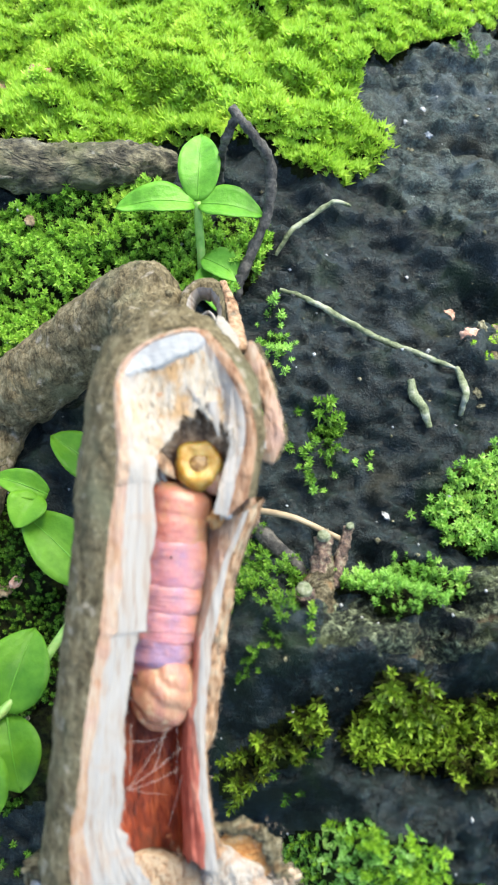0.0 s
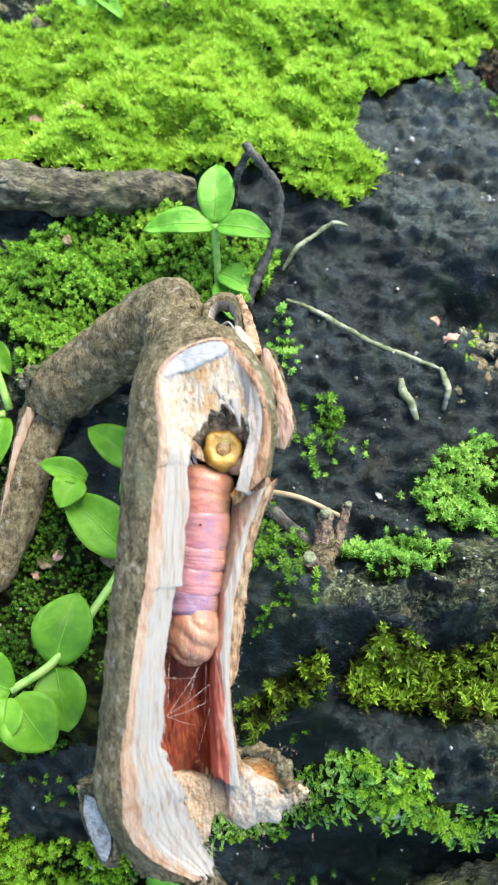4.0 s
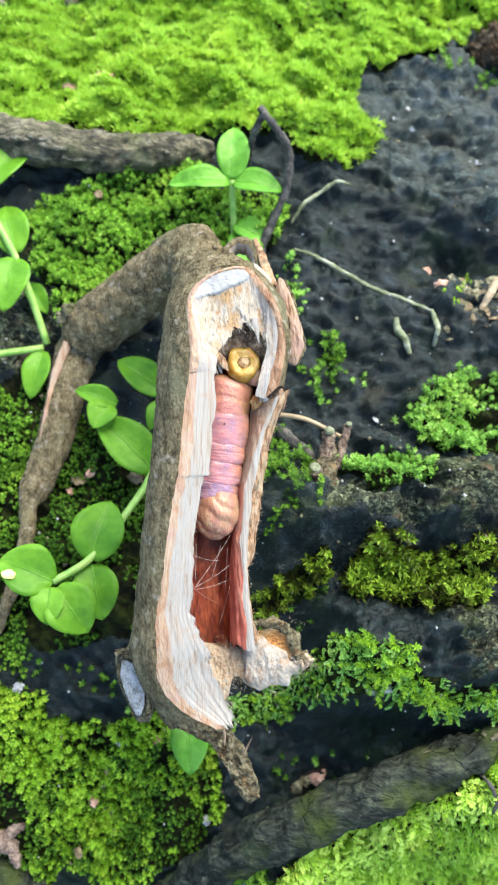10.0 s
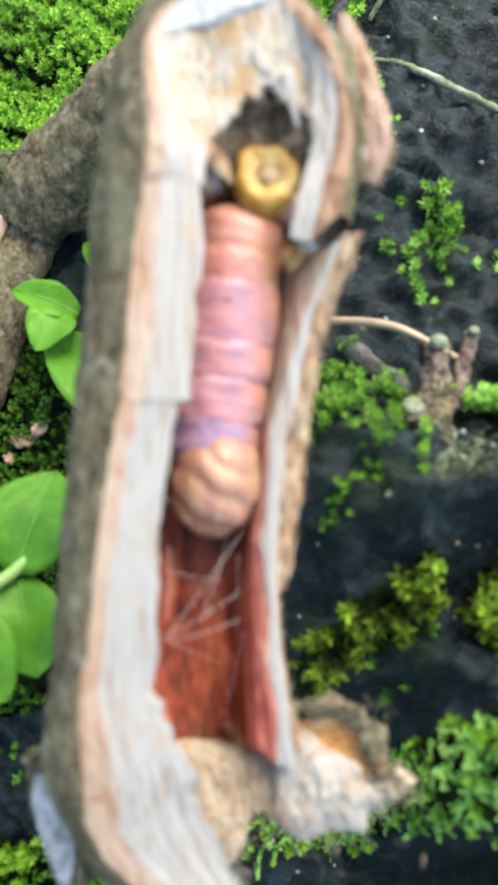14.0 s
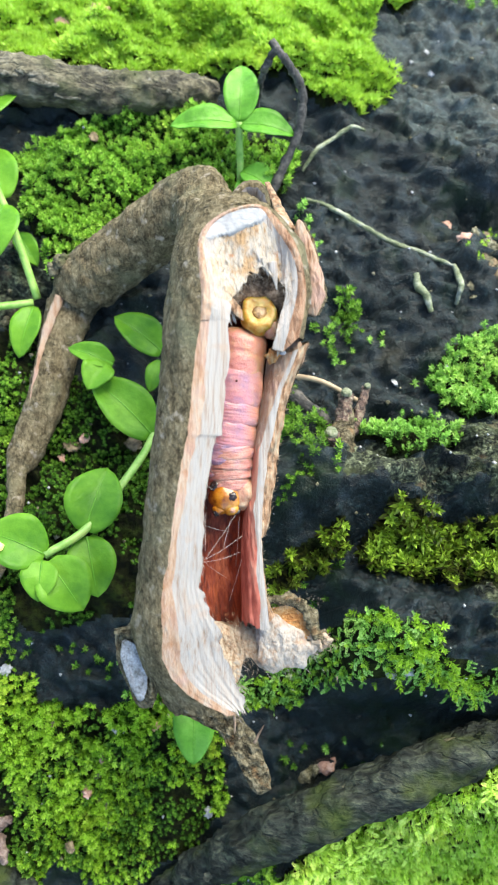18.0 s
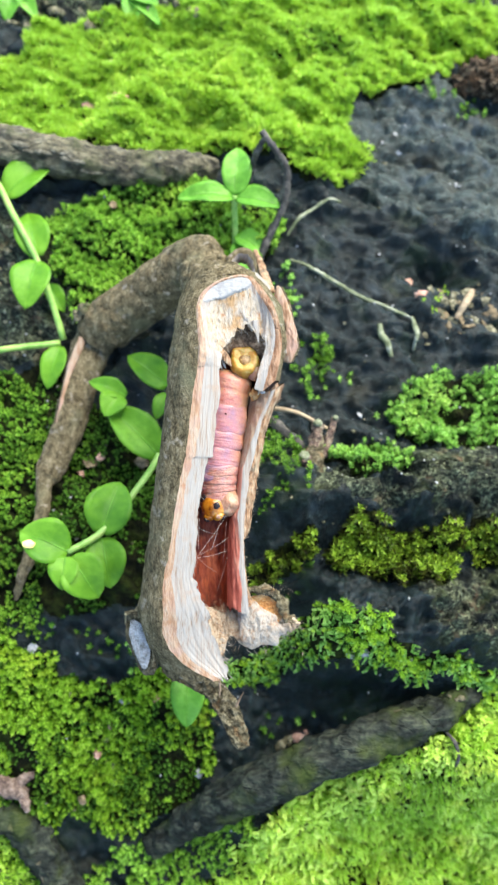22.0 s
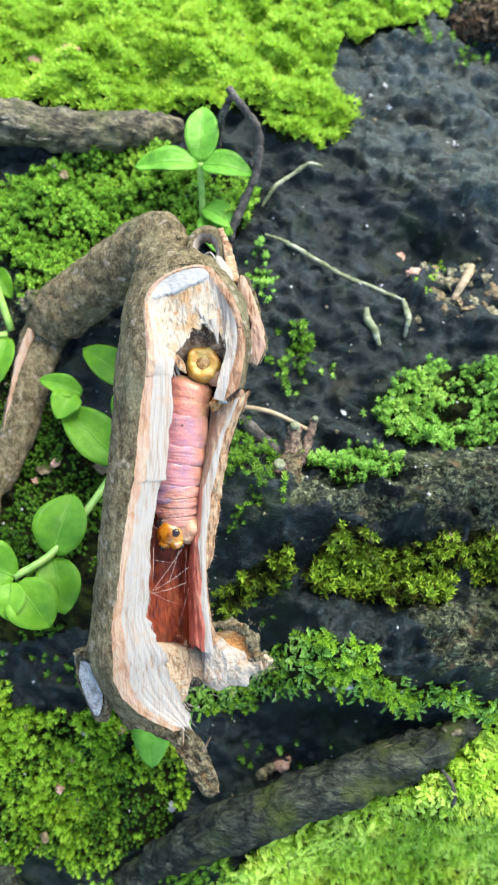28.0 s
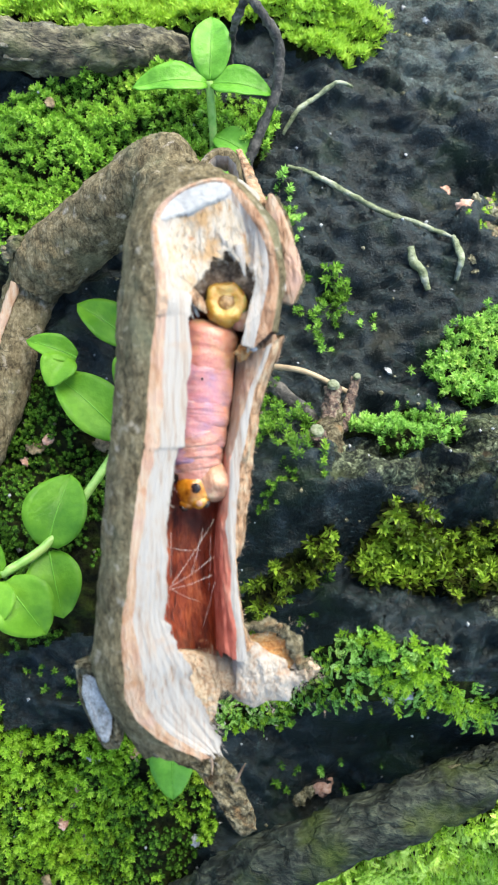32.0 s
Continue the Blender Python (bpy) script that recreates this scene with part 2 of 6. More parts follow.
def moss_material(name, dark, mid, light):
    """Two materials: darker lower leaves, and lighter tips."""
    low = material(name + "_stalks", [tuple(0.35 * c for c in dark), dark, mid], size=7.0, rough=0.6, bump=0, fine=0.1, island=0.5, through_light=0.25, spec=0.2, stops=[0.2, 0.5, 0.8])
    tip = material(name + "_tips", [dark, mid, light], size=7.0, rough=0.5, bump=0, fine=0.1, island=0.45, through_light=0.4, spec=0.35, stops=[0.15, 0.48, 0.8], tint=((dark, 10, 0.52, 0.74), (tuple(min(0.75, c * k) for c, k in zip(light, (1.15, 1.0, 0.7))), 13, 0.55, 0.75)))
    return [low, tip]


MOSS_CARPET = moss_material("bright_carpet_moss", (0.215, 0.38, 0.03), (0.385, 0.59, 0.065), (0.53, 0.74, 0.15))
MOSS_CUSHION = moss_material("cushion_moss", (0.07, 0.185, 0.018), (0.245, 0.485, 0.05), (0.47, 0.72, 0.14))
# Dark green moss, also darkened in colour for the shade under plants and branch.
MOSS_DARK_SHADE_TONE = moss_material("dark_moss_shade_toned", (0.035, 0.10, 0.010), (0.12, 0.28, 0.028), (0.30, 0.52, 0.08))
MOSS_LIME = moss_material("lime_moss", (0.10, 0.22, 0.010), (0.30, 0.53, 0.035), (0.54, 0.74, 0.12))
MOSS_FRESH = moss_material("fresh_moss", (0.08, 0.22, 0.025), (0.26, 0.52, 0.085), (0.50, 0.75, 0.24))
MOSS_OLIVE = moss_material("olive_moss", (0.036, 0.042, 0.005), (0.105, 0.185, 0.012), (0.42, 0.62, 0.07))
MOSS_YELLOW = moss_material("yellow_green_moss", (0.31, 0.50, 0.055), (0.51, 0.735, 0.11), (0.68, 0.85, 0.22))


BARK = material("grey_brown_bark", [(0.02792, 0.0208, 0.0116), (0.08002, 0.06237, 0.03482), (0.1359, 0.1085, 0.06421), (0.2373, 0.197, 0.1276)], size=1.6, stretch=(1, 0.6, 1),
                rough=0.85, bump=1.0, bump_size=0.45, fine=0.9, spec=0.15, stops=[0.22, 0.40, 0.56, 0.82], cracks=2.6, tint=(((0.12, 0.115, 0.07), 9, 0.52, 0.75), ((0.25, 0.215, 0.175), 2.2, 0.60, 0.72), ((0.035, 0.031, 0.022), 2, 0.65, 0.78)))
BARK_ROUGH = material("crumbling_bark", [(0.030, 0.024, 0.014), (0.098, 0.082, 0.050), (0.19, 0.165, 0.11)], size=1.6, rough=0.9, bump=1.0, bump_size=0.7, fine=0.9, spec=0.15, cracks=3.0, tint=(((0.20, 0.11, 0.05), 3.5, 0.60, 0.74),))
CAMBIUM = material("orange_inner_bark", [(0.225, 0.118, 0.068), (0.290, 0.178, 0.115), (0.315, 0.220, 0.158), (0.325, 0.255, 0.20)], size=1.8, stretch=(1.4, 0.3, 1.4), rough=0.75, bump=0.7, bump_size=0.5, fine=0.6,
                   tint=(((0.26, 0.125, 0.062), 2.4, 0.57, 0.72), ((0.30, 0.19, 0.155), 5.0, 0.50, 0.70)))
WOOD = material("fresh_pale_wood", [(0.1938, 0.1321, 0.09875), (0.2434, 0.199, 0.1694), (0.2614, 0.2338, 0.2144), (0.2686, 0.2499, 0.2381)], size=1.3, stretch=(1.8, 0.045, 1.8), rough=0.55, bump=0.5,
                bump_size=0.4, fine=0.65, spec=0.3, stops=[0.27, 0.38, 0.48, 0.62], tint=(((0.265, 0.195, 0.155), 3.0, 0.60, 0.76),))
SCOOP = material("torn_pale_wood", [(0.2594, 0.156, 0.08217), (0.2899, 0.2236, 0.1595), (0.3001, 0.2567, 0.2079), (0.3051, 0.2739, 0.2417)], size=1.6, stretch=(1.4, 0.35, 1.4), rough=0.6, bump=0.8, bump_size=0.4, fine=0.6, stops=[0.24, 0.38, 0.48, 0.6], tint=(((0.285, 0.175, 0.085), 3.5, 0.52, 0.66), ((0.25, 0.115, 0.05), 1.8, 0.64, 0.75)))
TORN = material("soft_torn_wood", [(0.237, 0.1597, 0.1102), (0.2803, 0.2316, 0.1898), (0.2974, 0.2656, 0.2358), (0.3025, 0.2815, 0.2588)], size=1.4, stretch=(1, 0.6, 1), rough=0.8, bump=0.7, bump_size=0.4, fine=0.7, tint=(((0.255, 0.155, 0.10), 2.5, 0.56, 0.70),))
FRAY = material("frayed_brown_wood", [(0.216, 0.1188, 0.07182), (0.3078, 0.2106, 0.1385), (0.351, 0.2862, 0.2155)], size=1.0, rough=0.8, bump=0.9, bump_size=0.35, fine=0.9, stops=[0.22, 0.42, 0.58])
INNER_DARK = material("orange_brown_inner_bark", [(0.15, 0.070, 0.036), (0.215, 0.112, 0.064), (0.26, 0.155, 0.098), (0.275, 0.195, 0.14)], size=1.6, stretch=(1.2, 0.3, 1.2), rough=0.8, bump=0.9, bump_size=0.5, fine=0.7, cracks=3.5)
DUST = material("dusty_brown_bore", [(0.09, 0.0504, 0.0288), (0.216, 0.135, 0.081), (0.378, 0.261, 0.171)], size=1.4, rough=0.85, bump=0.9, bump_size=0.4, fine=0.8)
FRASS = material("orange_frass", [(0.24, 0.085, 0.02), (0.34, 0.155, 0.045), (0.37, 0.225, 0.10)], size=1.6, rough=0.7, bump=0.9, bump_size=0.4, fine=0.6)
CHISEL = material("blue_white_cut_wood", [(0.18, 0.1782, 0.1908), (0.2115, 0.2142, 0.225), (0.243, 0.2385, 0.2322)], size=2.0, stretch=(0.5, 1, 1), rough=0.45, bump=0.3, bump_size=0.5, fine=0.5)
FLAP = material("orange_brown_bark", [(0.1188, 0.0594, 0.03024), (0.2538, 0.1382, 0.0756), (0.3402, 0.216, 0.135), (0.3456, 0.27, 0.189)], size=1.6, stretch=(1, 0.4, 1), rough=0.85, bump=1.0, bump_size=0.5, fine=0.8, cracks=3.5, tint=(((0.13, 0.11, 0.08), 3.0, 0.58, 0.72),))
LINING = material("red_brown_gallery", [(0.0675, 0.01188, 0.006413), (0.2025, 0.03564, 0.01411), (0.3645, 0.09207, 0.03591)], size=2.4, stretch=(1, 0.3, 1), rough=0.5, bump=0.7, bump_size=0.5, fine=0.5, tint=(((0.10, 0.028, 0.016), 5, 0.54, 0.70), ((0.30, 0.12, 0.06), 1.5, 0.66, 0.76)))
RED_WOOD = material("red_stained_wood", [(0.2184, 0.03796, 0.02359), (0.3496, 0.09495, 0.0629), (0.437, 0.2025, 0.1415)], size=4, stretch=(1, 0.25, 1), rough=0.6, bump=0.4, bump_size=0.5)
STUB = material("weathered_cut_wood", [(0.099, 0.09405, 0.0891), (0.2079, 0.2079, 0.2178), (0.3069, 0.3118, 0.3317)], size=1.6, rough=0.7, bump=0.5, bump_size=0.4)
LEAF_DEEP = material("deep_green_leaf", [(0.06776, 0.2072, 0.01568), (0.117, 0.2934, 0.0224), (0.1786, 0.3864, 0.03808)], size=9, rough=0.38, bump=0.2, bump_size=1.5, through_light=0.3, spec=0.22, fine=0.25)
LEAF = material("fresh_green_leaf", [(0.07707, 0.237, 0.01946), (0.1349, 0.3704, 0.03503), (0.2119, 0.4889, 0.06812)], size=6, rough=0.34, bump=0.25, bump_size=1.2, through_light=0.35, spec=0.3, fine=0.2)
STEM_GREEN = material("pale_green_stalk", [(0.15, 0.325, 0.052), (0.255, 0.45, 0.104), (0.36, 0.45, 0.13)], size=5, rough=0.4, bump=0.1, through_light=0.2)
DARK_TWIG = material("dark_dry_twig", [(0.012, 0.011, 0.011), (0.045, 0.042, 0.04), (0.11, 0.10, 0.09)], size=2, rough=0.7, bump=0.8, bump_size=0.5)
ROOTLET = material("pale_green_rootlet", [(0.045, 0.060, 0.024), (0.15, 0.172, 0.095), (0.28, 0.29, 0.235)], size=2.5, rough=0.7, bump=0.6, bump_size=0.4)
LOG = material("old_grey_stick", [(0.012, 0.0115, 0.00735), (0.054, 0.04715, 0.0294), (0.138, 0.1219, 0.0756), (0.264, 0.2357, 0.1575)], size=3.0, stretch=(0.6, 1, 1), rough=0.8, bump=1.0, bump_size=0.9, fine=0.7,
               stops=[0.28, 0.45, 0.6, 0.8], cracks=5.0, tint=(((0.05, 0.058, 0.018), 8, 0.5, 0.7), ((0.15, 0.14, 0.11), 5, 0.6, 0.74)))
DARK_ROOT = material("blackish_root", [(0.0048, 0.00625, 0.005), (0.0144, 0.0175, 0.015), (0.036, 0.0425, 0.0325), (0.084, 0.09375, 0.0625)], size=4.0, stretch=(0.5, 1, 1), rough=0.7, bump=1.0, bump_size=1.0, fine=0.7,
                     stops=[0.28, 0.45, 0.62, 0.82], spec=0.15, cracks=6.0, tint=(((0.04, 0.055, 0.012), 9, 0.52, 0.72),))
FLAKE = material("pale_bark_flake", [(0.032, 0.028, 0.0176), (0.096, 0.088, 0.064), (0.192, 0.18, 0.144)], size=2.0, rough=0.85, bump=1.0, bump_size=0.6, fine=0.8)
PALE_STRAW = material("pale_straw", [(0.16, 0.11, 0.065), (0.26, 0.19, 0.12), (0.33, 0.26, 0.17)], size=2, stretch=(0.3, 1, 1), rough=0.6, bump=0.2)
PINK_BARK = material("pinkish_brown_bark", [(0.05, 0.03, 0.024), (0.15, 0.10, 0.08), (0.27, 0.20, 0.165)], size=1.8, rough=0.85, bump=1.0, bump_size=0.5, fine=0.7)
STRAW = material("dry_straw", [(0.09, 0.05, 0.035), (0.20, 0.13, 0.085), (0.32, 0.22, 0.15)], size=2, rough=0.7, bump=0.5)

# ---- ground: flat above, a bank with two rocky ridges below ----


def lie(x, y):
    """The lie of the land, without its roughness."""
    zl = np.interp(y, [-400, -120, -105, -90, -75, -60, -40, -15, 10, 35, 60, 400], [-150, -60, -53, -43, -33, -24, -17, -17, -12, -5, 0, 8])
    zr = np.interp(y, [-400, -120, -105, -88, -79, -72, -66, -60, -53, -47, -42, -37, -32, -27, -22, -15, 10, 40, 400],
                   [-150, -66, -60, -48, -45, -30, -12, 4, 6, -2, -3, 2, 10, 9.5, 3, -1, 2, 0, 8])
    k = ss(-18, 8, x) * (1 - ss(-46, -54, y)) + ss(4, 19, x) * ss(-46, -54, y)
    below = -99 + (x + 3) * 0.417 - y
    return zl * (1 - k) + zr * k + 14 * np.exp(-((below / 8) ** 2)) * ss(-10, 10, x) * ss(44, 25, x) + 33 * ss(20, 46, x) * np.exp(-(((y + 82) / 10) ** 2))


REGIONS = {
    "carpet": [(-85, 58), (-60, 60), (-32, 60), (-14, 63), (2, 62), (14, 54), (20, 56), (29, 61), (30, 66), (22, 70), (25, 81), (36, 88), (44, 90), (56, 97),
               (72, 97), (82, 110), (40, 124), (0, 119), (-12, 112), (-25, 108), (-45, 103), (-58, 99), (-70, 80), (-85, 80)],
    "cushion": [(-52, 39), (-46, 45), (-36, 48), (-28, 52), (-12, 50), (0, 47), (6, 43), (4, 34), (-10, 28), (-28, 22), (-36, 12), (-41, 13), (-46, 26)],
    "fresh": [(29, -8), (33, -3), (40, 0), (47, 2), (62, 1), (78, 0), (78, -14), (58, -15), (50, -17), (40, -16), (32, -14)],
    "fresh_low": [(15, -22), (20, -19), (27, -18), (33, -20), (33, -24), (24, -26), (16, -25)],
    "olive": [(16, -42), (18, -37), (26, -35), (36, -35), (44, -36), (46, -40), (44, -44), (40, -48), (34, -50), (28, -49), (24, -46), (18, -45)],
    "olive_right": [(47, -36), (54, -34), (70, -35), (70, -44), (52, -44), (48, -42)],
    "olive_small": [(0, -46), (4, -42), (10, -39), (14, -40), (12, -45), (6, -48), (0, -50)],
    "strip": [(-6, -64), (2, -59), (8, -55.5), (16, -54.5), (22, -57), (30, -61), (42, -63.5), (58, -66), (70, -68), (70, -74), (48, -68), (34, -66.2), (24, -64.4),
              (16, -63.2), (8, -63.6), (0, -66), (-7, -68.5)],
    "bright": [(74, -68), (56, -70), (50, -71.5), (38, -78.5), (22, -84.5), (12, -90), (4, -100), (-8, -112), (-16, -138), (95, -138), (95, -70)],
    "left_mid": [(-85, 4), (-45, 3), (-38, -4), (-28, -8), (-18, -14), (-16, -48), (-30, -52), (-45, -52), (-62, -58), (-85, -58)],
    "left_low": [(-85, -60), (-60, -61), (-47, -60), (-42, -66), (-30, -68), (-22, -64), (-14, -66), (-4, -76), (-10, -92), (-26, -98), (-40, -96), (-50, -108), (-85, -116)],
}


def mossy(x, y):
    wx, wy = x + 2.0 * fbm(x, y, 6, 2, 31), y + 2.0 * fbm(x, y, 6, 2, 41)
    out = np.zeros(np.shape(x), bool)
    for poly in REGIONS.values():
        out |= inside(wx, wy, poly)
    return out


def surface(x, y):
    rock = 2.8 * fbm(x, y, 16, 4, 3) + 1.7 * fbm(0.42 * (0.86 * x - 0.51 * y), 0.51 * x + 0.86 * y, 4.2, 4, 9) - 1.9 * np.abs(fbm(x + 0.4 * y, 1.6 * y, 8, 3, 17)) + 0.6 * fbm(0.6 * x - 0.3 * y, 0.5 * x + y, 1.6, 2, 23)
    rock = rock + 1.3 * np.round(1.5 * fbm(x, 1.7 * y, 9, 2, 27)) * ss(-2, 12, x)
    crust = ss(12, 24, x) * (np.exp(-(((y + 29) / 7) ** 2)) + np.exp(-(((y + 55) / 9) ** 2)))
    rock = rock + crust * (1.6 - 4.2 * np.abs(fbm(x, y, 4.0, 3, 33)) + 0.9 * fbm(x, y, 1.7, 2, 37))
    pit = 6.5 * np.exp(-(((x - 46) / 10) ** 2 + ((y - 31) / 5) ** 2)) - 3.5 * np.exp(-(((x - 46) / 14) ** 2 + ((y - 41) / 4.5) ** 2)) + 3.0 * np.exp(-(((x - 22) / 8) ** 2 + ((y - 46) / 6) ** 2))
    return lie(x, y) + rock * ss(260, 150, np.hypot(x, y)) - pit


def ground_axis(lo, hi, step, far):
    core = np.arange(lo, hi + step / 2, step)
    out = np.cumsum(step * 1.35 ** np.arange(1, 60))
    out = out[out < far]
    return np.concatenate([(lo - out)[::-1], core, hi + out])


GX, GY = ground_axis(-92, 92, 0.55, 2.0e5), ground_axis(-138, 140, 0.55, 2.0e5)
gx, gy = np.meshgrid(GX, GY)
gz = surface(gx, gy)
gz = np.where(np.hypot(gx, gy) > 300, np.clip(gz, -400, 20), gz)

GROUND = material("wet_black_rock", [(0.00161, 0.00345, 0.00437), (0.00414, 0.00828, 0.009832), (0.01058, 0.01978, 0.0224), (0.0345, 0.0552, 0.05462)], size=1.2, rough=0.36, bump=1.0, bump_size=0.42,
                  fine=1.0, spec=0.26, stops=[0.28, 0.47, 0.64, 0.86],
                  tint=(((0.010, 0.0105, 0.006), 16, 0.58, 0.74), ((0.005, 0.015, 0.007), 11, 0.54, 0.70), ((0.013, 0.023, 0.030), 5, 0.54, 0.70), ((0.08, 0.09, 0.085), 1.3, 0.71, 0.78)))
# Grey-brown crust, its colours raised to paint the ridge tops as lit.
CRUST = material("grey_brown_crust_lit_tone", [(0.005, 0.007, 0.006), (0.02375, 0.02937, 0.02063), (0.0825, 0.0975, 0.06), (0.2625, 0.2937, 0.1875)], size=1.9, rough=0.72, bump=1.0, bump_size=0.8, fine=1.2, spec=0.16,
                 stops=[0.31, 0.47, 0.62, 0.85], cracks=5.0, tint=(((0.035, 0.045, 0.016), 8, 0.52, 0.70), ((0.075, 0.050, 0.030), 5, 0.60, 0.74), ((0.005, 0.008, 0.009), 6, 0.52, 0.66), ((0.18, 0.17, 0.14), 1.5, 0.68, 0.77)))
# Weathered bluish rock; sky sheen on its wet face is lightened into the colour.
PALE_SHEEN_ROCK = material("weathered_rock_sky_sheen", [(0.006069, 0.009727, 0.00971), (0.0182, 0.02806, 0.02751), (0.04315, 0.06235, 0.05932), (0.1011, 0.1309, 0.1186)], size=1.5, rough=0.42, bump=1.0, bump_size=0.45, fine=1.0, spec=0.3,
                     stops=[0.28, 0.47, 0.63, 0.86], tint=(((0.028, 0.026, 0.017), 14, 0.56, 0.72), ((0.036, 0.054, 0.066), 6, 0.54, 0.70), ((0.15, 0.155, 0.15), 1.4, 0.69, 0.77)))
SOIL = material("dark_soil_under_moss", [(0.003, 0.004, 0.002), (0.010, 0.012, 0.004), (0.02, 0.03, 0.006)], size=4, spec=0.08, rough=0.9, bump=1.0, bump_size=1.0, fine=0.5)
WEATHERED_SHEEN = [(26, 54), (40, 44), (56, 38), (95, 36), (95, 140), (55, 112), (38, 95), (24, 76)]
RIDGES = [[(14, -24), (26, -26), (38, -18), (60, -17), (80, -16), (80, -34), (44, -34), (24, -33), (14, -30)], [(34, -52), (44, -47), (60, -45), (80, -46), (80, -66), (58, -64), (40, -60)],
          [(-90, 46), (-60, 45), (-50, 32), (-43, 18), (-46, 5), (-90, 4)], [(-95, 102), (-60, 100), (-20, 110), (20, 121), (80, 118), (80, 150), (-95, 150)]]
gf = grid_faces(len(GY), len(GX))
cx, cy = gx.ravel()[gf].mean(1), gy.ravel()[gf].mean(1)
tagged(part("ground", np.stack([gx, gy, gz], -1).reshape(-1, 3), gf, [GROUND, SOIL, CRUST, PALE_SHEEN_ROCK], index=np.where(mossy(cx, cy), 1, 3 * inside(cx + 6 * fbm(cx, cy, 9, 3, 53), cy + 6 * fbm(cx, cy, 9, 3, 54), WEATHERED_SHEEN) + 2 * np.logical_or.reduce([inside(cx + 3 * fbm(cx, cy, 5, 3, 51), cy + 3 * fbm(cx, cy, 5, 3, 52), p) for p in RIDGES]))),
       "wet black rock and soil with mossy patches", "ground", kind="structure")


# ---- moss ----
def leaf_kite(length, width, tilt, turn, height, fold=0.25):
    """Four corners of one tiny moss leaf that grows out of a stalk."""
    pts = np.array([(0, 0, 0), (length * 0.45, width / 2, fold * width), (length, 0, length * 0.08), (length * 0.45, -width / 2, fold * width)])
    c, s = math.cos(tilt), math.sin(tilt)
    pts = pts @ np.array([(c, 0, s), (0, 1, 0), (-s, 0, c)])
    c, s = math.cos(turn), math.sin(turn)
    return pts @ np.array([(c, s, 0), (-s, c, 0), (0, 0, 1)]) + (0, 0, height)


def shoot(kind, k):
    r = random.Random(100 + k)
    quads = []
    if kind == "star":
        for h, tilt, n, size in ((0.8, 0.15, 4, 1.5), (1.7, 0.35, 5, 1.6), (2.5, 0.6, 5, 1.6), (3.1, 0.9, 5, 1.4), (3.4, 1.25, 3, 1.1)):
            for q in range(n):
                quads.append(leaf_kite(size * r.uniform(0.8, 1.15), 0.55, tilt + r.uniform(-0.15, 0.15), 2 * math.pi * (q + r.uniform(-0.2, 0.2)) / n + h, h))
    elif kind == "bead":
        for h, tilt, n, size in ((0.7, 0.3, 5, 1.0), (1.4, 0.6, 5, 1.1), (1.9, 0.9, 5, 1.0), (2.2, 1.25, 4, 0.75)):
            for q in range(n):
                quads.append(leaf_kite(size * r.uniform(0.85, 1.15), 0.55, tilt + r.uniform(-0.2, 0.2), 2 * math.pi * (q + r.uniform(-0.3, 0.3)) / n + h, h, -0.15))
    elif kind == "feather":
        for q in range(9):
            f = q / 8
            spine = np.array((3.4 * f, 0.0, 2.4 * f - 1.5 * f * f))
            for side in (-1, 1):
                quads.append(leaf_kite(1.25 * (1 - 0.55 * f) * r.uniform(0.8, 1.2), 0.5, 0.25, side * r.uniform(0.7, 1.1), 0) + spine)
    else:
        for q in range(9):
            quads.append(leaf_kite(r.uniform(1.9, 2.9), 0.55, r.uniform(0.75, 1.4), 2 * math.pi * (q + r.uniform(-0.3, 0.3)) / 9, r.uniform(0, 0.5)))
    return np.array(quads)


